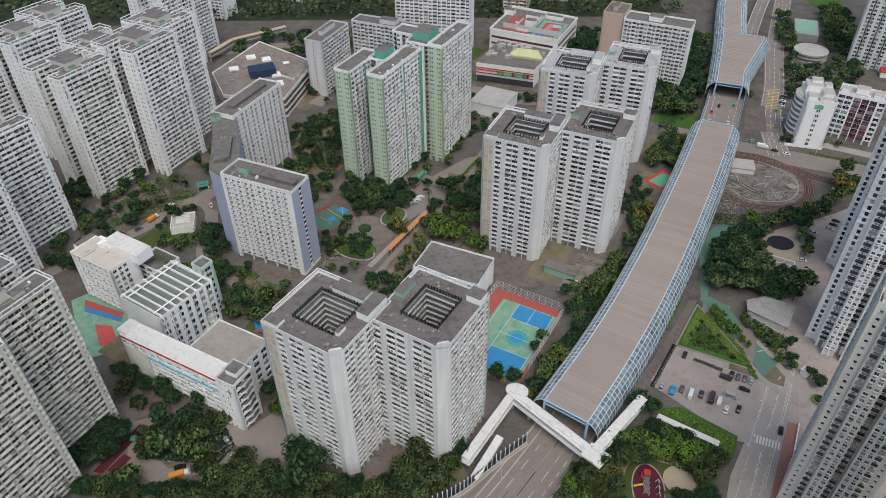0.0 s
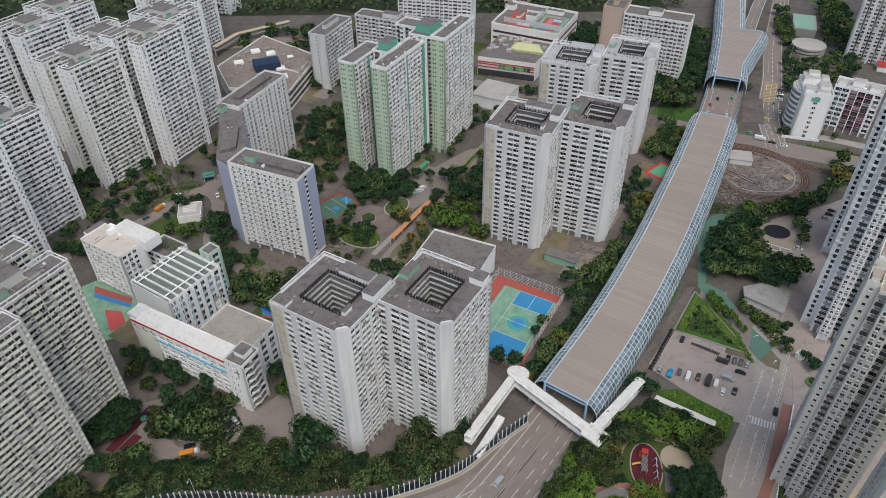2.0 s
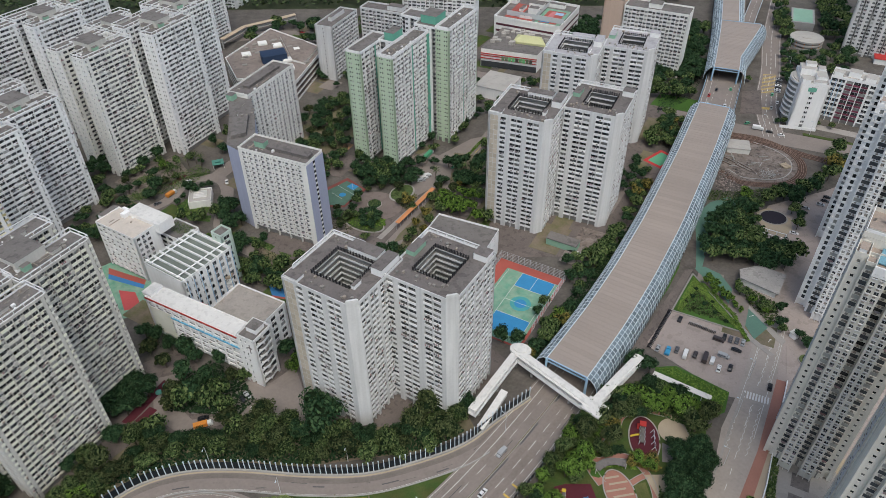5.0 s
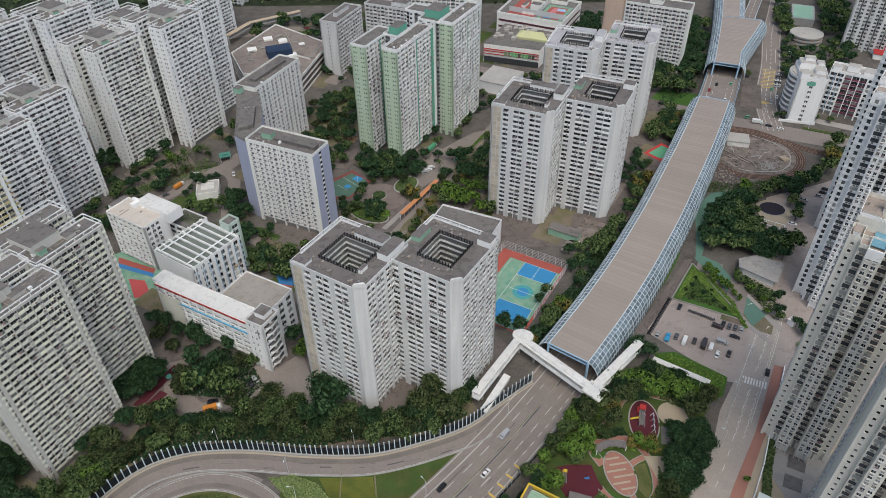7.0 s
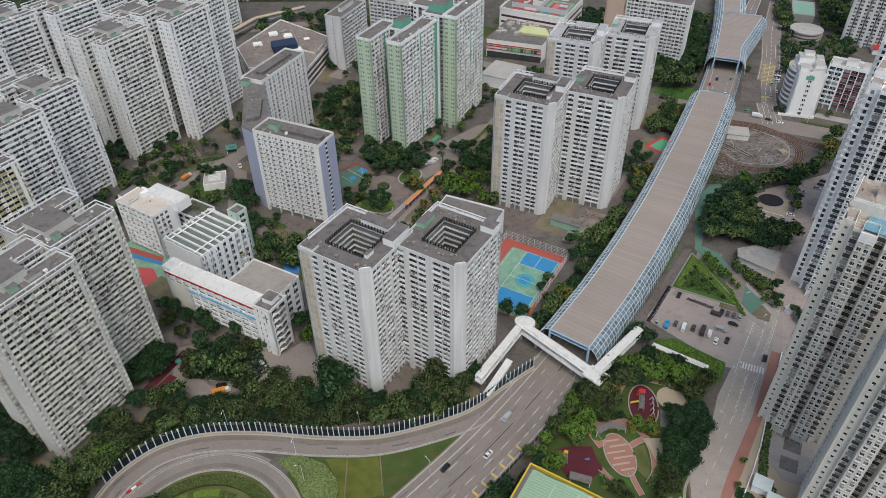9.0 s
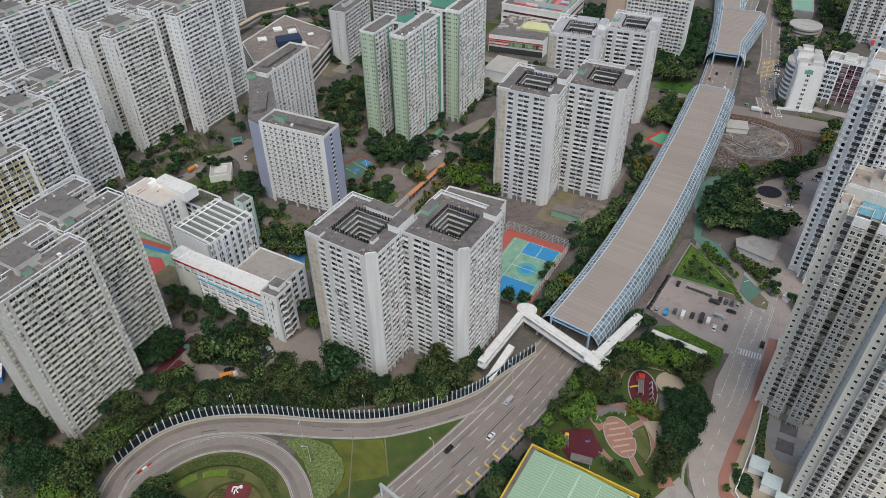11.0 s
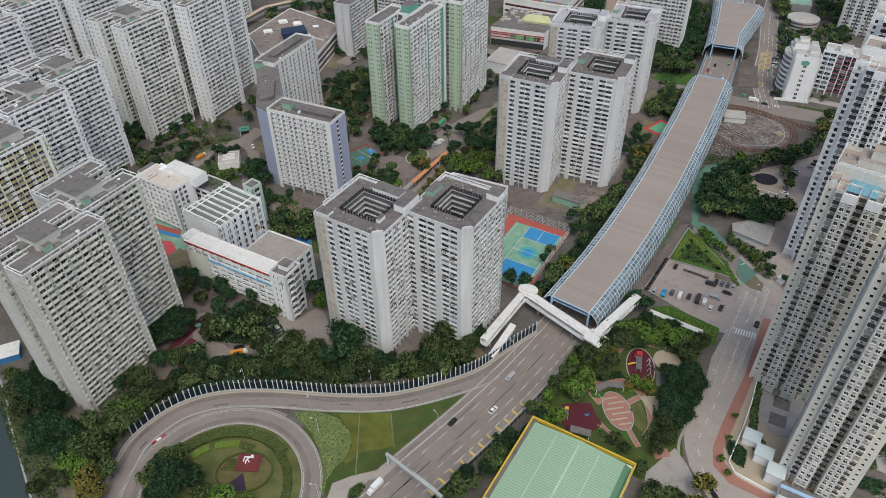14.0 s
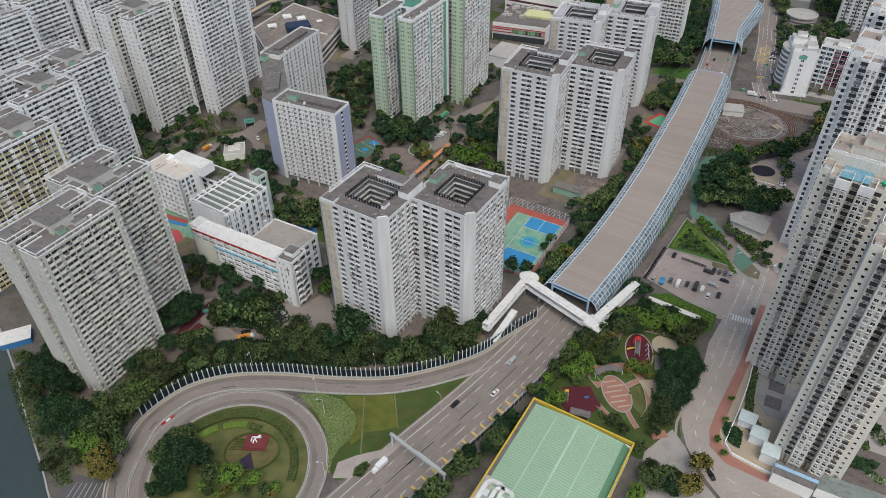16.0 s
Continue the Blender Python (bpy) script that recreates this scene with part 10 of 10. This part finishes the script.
# ---- estate ground: beds, paved strips and worn patches ----
estate = thing("estate_paving", 0, 0, 0, "patchwork of paving, soil beds and grass between the blocks", "paving", kind="structure")
erng = random.Random(21)
names = {"soil": SOIL, "grass": GRASS, "pale": PAVING_LIGHT, "brown": PAVING, "earth": BARE_EARTH, "asphalt": ASPHALT, "brick": PAVING_RED}
for i in range(170):
    x, y = erng.uniform(-240, 140), erng.uniform(196, 560)
    key = erng.choice(("soil", "soil", "grass", "soil", "brown", "earth", "asphalt", "brown"))
    w, d = erng.uniform(5, 16), erng.uniform(2.5, 8)
    q = min(HIGHWAY, key=lambda p: abs(p[1] - y))
    if abs(x - q[0]) < 32 or (10 < x < 60 and 190 < y < 252) or min(math.dist((x, y), p[:2]) for p in WESTROAD + INNER) < 3.5 + d or (-75 < x < -20 and 268 < y < 325):
        continue
    part({"soil": "soil_bed", "grass": "grass_bed", "asphalt": "asphalt_strip"}.get(key, "paved_strip"), Shape().prism(rect(-w, -d, w, d, x, y, -28 + erng.choice((0, 90)) + erng.uniform(-4, 4)), 0.0, 0.062 + i * 0.0006), names[key], estate)
for x, y, w, d, key in ((-66, 216, 26, 4, "grass"), (24, 300, 4, 30, "soil")):
    part("grass_bed" if key == "grass" else "paved_strip", Shape().prism(rect(-w, -d, w, d, x, y, -28), 0.0, 0.19), names[key], estate)
for key, poly in (("soil", [(-28.6, 253.1), (-6.7, 314.9), (-0.3, 310.9), (-13.9, 271.1), (-23.3, 248.7)]), ("earth", [(-74.9, 274.5), (-58.4, 286.5), (-50.0, 278.9), (-56.2, 267.1), (-67.4, 262.7)]), ("soil", [(-32.6, 318.3), (-22.7, 312.4), (-17.7, 304.1), (-23.5, 291.0), (-30.0, 298.9)]), ("soil", [(-102.3, 263.3), (-89.0, 254.1), (-64.4, 240.9), (-66.3, 234.8), (-86.6, 241.3), (-100.4, 254.3)]), ("earth", [(-193.4, 327.3), (-169.1, 351.4), (-151.8, 326.4), (-169.5, 309.7), (-181.1, 301.8)]), ("soil", [(-101.3, 402.9), (-72.3, 414.1), (-66.0, 355.8), (-79.0, 349.6), (-91.4, 363.0)]), ("soil", [(3.6, 351.1), (20.7, 347.5), (19.1, 314.4), (-0.2, 312.0)])):
    part("soil_bed", Shape().prism(poly, 0.0, 0.17), names[key], estate)
    shrubs(poly, 420, LEAF_WARM, 0.7, "dry brownish low planting on bare estate soil", size=0.4)
for poly, n, m_ in (([(-180, 300), (-150, 318), (-142, 334), (-152, 340), (-186, 306)], 1400, LEAF_MID), ([(-128, 228), (-90, 240), (-68, 216), (-62, 222), (-86, 246), (-122, 240)], 1800, LEAF_MID), ([(-56, 330), (-20, 336), (-24, 318), (-50, 314)], 1400, LEAF_DARK),
                    ([(62, 240), (96, 272), (104, 290), (110, 288), (98, 262), (74, 232)], 1800, LEAF_MID), ([(128, 300), (160, 296), (206, 306), (208, 312), (160, 306), (134, 310)], 2200, LEAF_MID), ([(140, 398), (170, 420), (196, 470), (186, 474), (150, 430)], 2000, LEAF_DARK),
                    ([(-196, 128), (-178, 104), (-160, 84), (-150, 74), (-146, 76), (-158, 94), (-174, 114), (-190, 134)], 2600, LEAF_MID)):
    shrubs(poly, n, m_, 1.0, "green shrub bed beside estate paths", size=0.45)
ground_piece("pavement", [(59.4, 75.1), (64.5, 89.3), (77.6, 99.5), (80.3, 92), (82.4, 77.4), (90, 62), (60, 60)], 0, 0.11, PAVING_LIGHT, "pale worn concrete apron beside the street", "pavement")
lot = ground_piece("parking_lot", [(-150.5, 71.4), (-145.2, 79.5), (-136, 77.2), (-133.1, 69.9), (-136, 58), (-146, 62)], 0, 0.06, ASPHALT_DARK, "small marked car park beside the canal", "parking lot")
s = Shape()
for i in range(6):
    s.beam((-147 + i * 2.2, 63, 0.07), (-144.6 + i * 1.9, 76, 0.07), 0.14, 0.02)
part("bay_marking", s, MARK, lot)
# kerbs, islands and pavements round the far junction
for poly, z, m_, lab in (([(228, 381), (262, 362), (330, 330), (334, 336), (266, 368), (240, 382), (232, 400), (226, 398)], 0.16, PAVING_LIGHT, "pale pavement before the office block"), ([(226, 368), (300, 332), (301, 334), (227, 371)], 0.3, GRASS, "narrow planted traffic island"),
                         ([(196, 398), (210, 396), (222, 432), (208, 430)], 0.15, PAVING, "paved corner beside the expressway ramp"), ([(139, 412), (172, 396), (180, 414), (150, 428)], 0.14, GRASS_BRIGHT, "grass bank beside the expressway")):
    ground_piece("pavement", poly, 0, z, m_, lab, "pavement")
s = Shape()
for i in range(60):
    x, y = 164 + erng.uniform(-9, 9), 327 + erng.uniform(-5, 5)
    e = erng.uniform(0.25, 0.8)
    s.box(x - e, y - e * 0.6, 0.03, x + e, y + e * 0.6, 0.03 + e * 0.7)
tagged(part("rubble", s, mat("mixed_rubble", (0.18, 0.155, 0.14), island=0.6)), "scattered building rubble beside the tram loop", "rubble", kind="stuff")
s = Shape()
for i in range(9):
    x, y, a = 184 + erng.uniform(-12, 14), 338 + erng.uniform(-8, 10), erng.uniform(0, 3)
    s.beam((x, y, 0.3), (x + 5 * math.cos(a), y + 5 * math.sin(a), 0.3), 0.5, 0.4)
tagged(part("stacked_rail", s, CONCRETE), "stacked rails and beams inside the tram loop", "building material", kind="stuff")


# ---- estate gardens and the tram loop, close detail ----
ground_piece("path", [(-38.6, 267), (-1.6, 328), (0.8, 326.6), (-36, 265.6)], 0, 0.1, PAVING_LIGHT, "pale paved footway beside the covered walkway", "path")
ground_piece("planting_bed", [(-30, 262), (-24, 266), (-8, 294), (-10, 299), (-27, 270)], 0, 0.07, SOIL, "bare brown earth bed beside the covered walkway", "planting bed")
ground_piece("planting_bed", [(-78.2, 343.2), (-75.1, 359.3), (-67.3, 367.9), (-59.6, 362.3), (-68.3, 346.1), (-74.9, 330.8)], 0, 0.08, mat("orange_sandy_earth", (0.40, 0.245, 0.135), amp=0.2, s1=0.2), "orange sandy ground beside the green towers", "ground")
ground_piece("plaza", [(166, 278), (167, 268), (173.5, 264), (181, 270), (184, 280), (176, 290), (168, 287)], 0, 0.125, PAVING_TAN, "tan paving round a play circle", "paving")
for poly in ([(-186.3, 322.4), (-181.1, 329.2), (-175.3, 326.8), (-180.8, 316.8)], [(-177.3, 337.4), (-171, 342.1), (-167.4, 338.4), (-174.9, 333.8)], [(-182.8, 308.1), (-174.8, 313.3), (-171, 310), (-176.5, 303.7)], [(-156.1, 325.3), (-151.4, 331), (-142.6, 330.8), (-146.7, 328.2)],
             [(-110.1, 267.3), (-103.8, 269), (-91, 260.4), (-93, 257)], [(-109.2, 253.2), (-98.6, 249), (-101, 246), (-108, 250)], [(-88.2, 256.3), (-81.1, 252.7), (-83.5, 248.5)], [(-153.1, 297.1), (-148.2, 305.4), (-144.5, 290), (-131, 288), (-130.6, 282.7), (-142, 284)]):
    ground_piece("lawn", poly, 0, 0.12, GRASS_BRIGHT, "small kerbed lawn between estate paths", "lawn")
    shrubs(poly, 420, LEAF_MID, 0.7, "low green planting on a kerbed lawn", size=0.4)
ground_piece("planting_bed", [(-164, 319), (-158.5, 329.5), (-155.5, 329), (-161, 318)], 0, 0.2, PLAY_RED, "maroon flower bed beside the estate road", "planting bed")
s = Shape()
for i in range(6):
    a = np.array([-95.7, 250.0]) + np.array([5.7, 4.6]) * i / 6
    s.quad([(a[0], a[1], 0.06), (a[0] + 0.55, a[1] + 0.45, 0.06), (a[0] + 2.2, a[1] - 1.7, 0.06), (a[0] + 1.65, a[1] - 2.1, 0.06)])
tagged(part("zebra_crossing", s, MARK), "worn white zebra crossing on the estate road", "crossing", kind="structure")
bright = [(7.2, 341.5), (22.5, 369.4), (24.4, 368.6), (9, 340.6)]
shrubs(bright, 700, LEAF_LIGHT, 1.1, "bright green hedge beside the estate street", size=0.36)
shrubs([(-55, 283), (-46, 286.5), (-35, 282), (-34.5, 277), (-43, 272.5), (-53, 276)], 1500, LEAF_LIGHT, 1.8, "rounded leafy green shrub bed with a kerb", size=0.45)
bus = make_van("white", 11, 3.0, "green and white single-deck bus at the kerb", "green", "bus")
bus.matrix_basis = pose(-12.3, 347.5, 0.05, 0, 0, 62)
stack = thing("pallet_stack", 201, 332.2, 20, "stack of tan timber beams beside the tram loop", "timber stack")
for i in range(7):
    part("beam", Shape().box(-2.4, -2.6 + i * 0.75, 0.05, 2.4, -2.0 + i * 0.75, 0.75 + 0.2 * (i % 2)), PAVING_TAN, stack)
heap = thing("scrap_heap", 188, 323.3, 0, "heap of grey scrap steel and broken slabs", "scrap heap", kind="stuff")
hr, s = random.Random(8), Shape()
for i in range(70):
    x, y = hr.gauss(0, 2.6), hr.gauss(0, 2.2)
    w = hr.uniform(0, 3.14)
    e = hr.uniform(0.5, 1.8)
    s.beam((x, y, hr.uniform(0.1, 0.5)), (x + e * math.cos(w), y + e * math.sin(w), hr.uniform(0.2, 1.0)), hr.uniform(0.12, 0.6), 0.14)
part("scrap", s, CONCRETE, heap, kind="stuff")
heap = thing("rubble", 159.5, 314, 0, "pinkish rubble and debris beside the tram loop", "rubble", kind="stuff")
s = Shape()
for i in range(260):
    x, y, e = hr.gauss(0, 4), hr.gauss(0, 6), hr.uniform(0.15, 0.55)
    s.prism(rect(-e, -e * 0.7, e, e * 0.7, x, y, hr.uniform(0, 180)), 0.02, e * 0.8)
part("debris", s, mat("mixed_rubble", (0.20, 0.165, 0.15), island=0.7, amp=0.2), heap, kind="stuff")
for x0, y0, x1, y1 in ((160, 345, 172, 331), (163, 350, 174, 334), (172, 335, 178, 327), (174, 337, 180, 328)):
    pile = thing("rail_pile", 0, 0, 0, "old rails laid on bare earth", "rails", "stored rails")
    for o in (0, 0.7):
        part("rail", Shape().beam((x0 + o, y0 + o, 0.15), (x1 + o, y1 + o, 0.15), 0.22, 0.2), CONCRETE if o else BALLAST, pile)

for k, (x, y, r) in enumerate(((110, 216, 1.3), (114, 219, 1.5), (117, 224, 1.2), (112, 211, 1.4), (118, 214, 1.6), (121, 208, 1.3), (116, 208, 1.2), (122, 215, 1.1), (124, 202, 1.4), (119, 219, 1.0))):
    bush = thing("round_bush", x, y, 37 * k, "rounded dark green bush on the triangular lawn", "bush", "lawn bushes", z=0.25)
    bush.scale = (r / 4.4, r / 4.4, r / 5.2)
    part("crown", [t for t in TREES if t[0] == ("dark" if k % 3 else "mid")][k % 3][2], None, bush, at=pose(0, 0, -2.6))
lawn_kerb = Shape()
for a, b in (((102.0, 210.2), (118.7, 235.6)), ((118.7, 235.6), (131.6, 194.6)), ((131.6, 194.6), (102.0, 210.2))):
    lawn_kerb.beam((*a, 0.2), (*b, 0.2), 0.7, 0.36)
tagged(part("kerb", lawn_kerb, PALE_KERB), "pale kerb round the triangular lawn", "kerb", kind="structure")

# ---- garden beside the towers and loose planting in the park ----
ground_piece("pavement", [(131, 91.9), (140.6, 99.6), (152.3, 106.2), (172, 112), (180, 100), (160, 66), (143, 72), (128, 80)], 0, 0.16, PAVING, "grey paved garden beside the towers", "pavement")
for poly in ([(140, 96.5), (144, 97), (145, 92), (141, 91.5)], [(146, 92.5), (150, 94), (149, 90), (146, 89.6)], [(151, 100), (158, 101), (158, 95), (152, 95)], [(141, 82), (145, 82), (150, 76), (146, 75)], [(158, 113), (166, 118), (168, 113), (161, 108.5)]):
    ground_piece("planting_bed", poly, 0, 0.4, CONCRETE, "kerbed bed in the paved garden", "planting bed")
    shrubs(poly, 260, LEAF_MID, 1.2, "clipped green bushes in a kerbed bed", size=0.36)
for poly, n, m, h in (([(40, 134), (47, 131.5), (49.5, 127), (44, 124), (37, 127)], 900, LEAF_MID, 1.2), ([(54, 136), (64, 137), (65, 133.6), (55, 132)], 500, LEAF_DARK, 1.0), ([(52, 127.6), (57, 129.5), (66, 128.6), (68, 126), (60, 127.4)], 420, LEAF_LIGHT, 0.8), ([(66, 128), (70, 129.5), (77, 127), (74, 125)], 420, LEAF_OLIVE, 1.0),
                      ([(50, 110), (55, 104), (62, 99), (60, 96), (50, 103)], 520, LEAF_MID, 0.9), ([(66, 104), (72, 112), (74, 120), (76, 112), (72, 101)], 600, LEAF_MID, 1.2), ([(84, 150), (92, 146), (95, 138), (92.6, 136), (90, 146)], 420, LEAF_MID, 1.0), ([(66, 134), (68, 130), (72, 128.6), (70, 131)], 240, LEAF_LIGHT, 1.2)):
    shrubs(poly, n, m, h, "loose green park planting beside the paths", size=0.42)
ground_piece("lawn", [(333.6, 617.4), (335.6, 650), (372, 650), (356, 608)], 0, 0.12, GRASS_BRIGHT, "bright green pitch far beyond the street", "lawn")
shed = thing("low_house", 330, 478, -25, "low house with a red roof beyond the towers", "house")
part("wall", Shape().box(-6, -8, 0, 6, 8, 4), WALL_CREAM, shed)
part("roof", Shape().box(-6.4, -8.4, 4, 6.4, 8.4, 4.4), RED, shed)
shrubs([(-33, 305), (-29.5, 313), (-24, 315.5), (-21, 311), (-22.5, 304), (-28, 300.6)], 700, LEAF_MID, 1.3, "leafy green planting in a kerbed bed", size=0.42)
shrubs(disc(-41.8, 297, 3.5, 3.3, 0, 20), 420, LEAF_MID, 1.0, "round clipped planting in the garden circle", size=0.3).location.z = 0.9
tagged(part("kerb", ribbon(curve([(118.9, 162.0), (109.3, 147.8), (95.9, 126.0), (83.5, 108.7), (79.7, 102.9), (77.6, 96.2)], 2), -0.9, 0.1, 0.17, 0.17), PAVING_LIGHT), "pale concrete kerb along the street", "kerb", kind="structure")
ground_piece("path", [(131.6, 190), (136.6, 181.4), (139, 182), (133, 193), (128, 212), (122, 230), (120, 229.6)], 0, 0.12, PAVING_LIGHT, "pale kerb path beside the cycle track", "path")
ground_piece("path", [(144.4, 187.6), (147, 190), (143, 200), (137.6, 216), (130, 236), (128.4, 233.4), (136.5, 213.9), (142.2, 193)], 0, 0.13, PAVING_LIGHT, "pale kerb path beside the cycle track", "path")
shrubs([(138, 216), (143.4, 200.5), (148, 202), (152, 214), (141, 226)], 900, LEAF_MID, 1.0, "mixed green planting round the pavilion", size=0.42)
shrubs([(119.5, 229), (123, 221.5), (128, 206.7), (129, 190), (131, 190), (130, 207), (124.6, 223), (121, 230)], 1100, LEAF_LIGHT, 1.1, "bright hedge beside the cycle track", size=0.36)
ring = thing("round_planter", 151, 178.6, 0, "round kerbed planter at the street corner", "planter")
part("kerb", Shape().prism(disc(0, 0, 3.3, 3.3, 0, 24), 0, 0.4), PALE_RIM, ring)
part("planting", Shape().prism(disc(0, 0, 2.8, 2.8, 0, 24), 0.4, 0.9).prism(disc(0.3, 0.2, 1.8, 1.8, 0, 16), 0.9, 1.5), LEAF_MID, ring, "dark green planting")
arrow = Shape()
for x, y, r in ((137.4, 206, -70), (140, 190.6, -50)):
    for q in (((-0.12, -1.4), (0.12, -1.4), (0.12, 0.4), (-0.12, 0.4)), ((-0.5, 0.4), (0.5, 0.4), (0, 1.4))):
        c, sn = math.cos(radians(r)), math.sin(radians(r))
        arrow.quad([(x + a * c - b * sn, y + a * sn + b * c, 0.15) for a, b in q])
tagged(part("track_marking", arrow, MARK), "white arrows painted on the green cycle track", "marking", kind="structure")
shrubs([(86, 175), (94, 175.5), (112, 161.5), (107, 153), (99, 149.5), (96, 156), (104, 160), (92, 170)], 1300, LEAF_LIGHT, 0.8, "mixed low planting on the lawn beside the covered walkway", size=0.4)
yard = ground_piece("estate_yard", [(-9.3, 314.0), (-20.7, 302.8), (-22.0, 327.4), (-21.8, 345.6), (-13.5, 353.5), (-6.1, 348.2), (14.7, 368.2), (26.2, 372.0), (18.6, 355.2), (7.0, 335.2), (0.8, 323.1)], 0, 0.115, ASPHALT, "worn asphalt yard and road beside the green towers", "yard")
s = Shape()
for i in range(7):
    f = i / 6
    p = (np.array((1.9, 327.1)) * (1 - f) + np.array((7.8, 338.0)) * f, np.array((6.0, 324.3)) * (1 - f) + np.array((12.0, 335.2)) * f)
    s.beam((*p[0], 0.125), (*p[1], 0.125), 0.3, 0.01)
part("box_marking", s, MARK_YELLOW, yard, "yellow box hatching")
ground_piece("forecourt", [(-88.5, 156.8), (-88.2, 165.2), (-76.3, 169.3), (-67.5, 178.5), (-61.8, 165.0), (-58.3, 151.8), (-63.7, 145.5), (-72.9, 148.7), (-82.6, 149.3)], 0, 0.07, ASPHALT, "pinkish-grey forecourt before the twin tower", "forecourt")
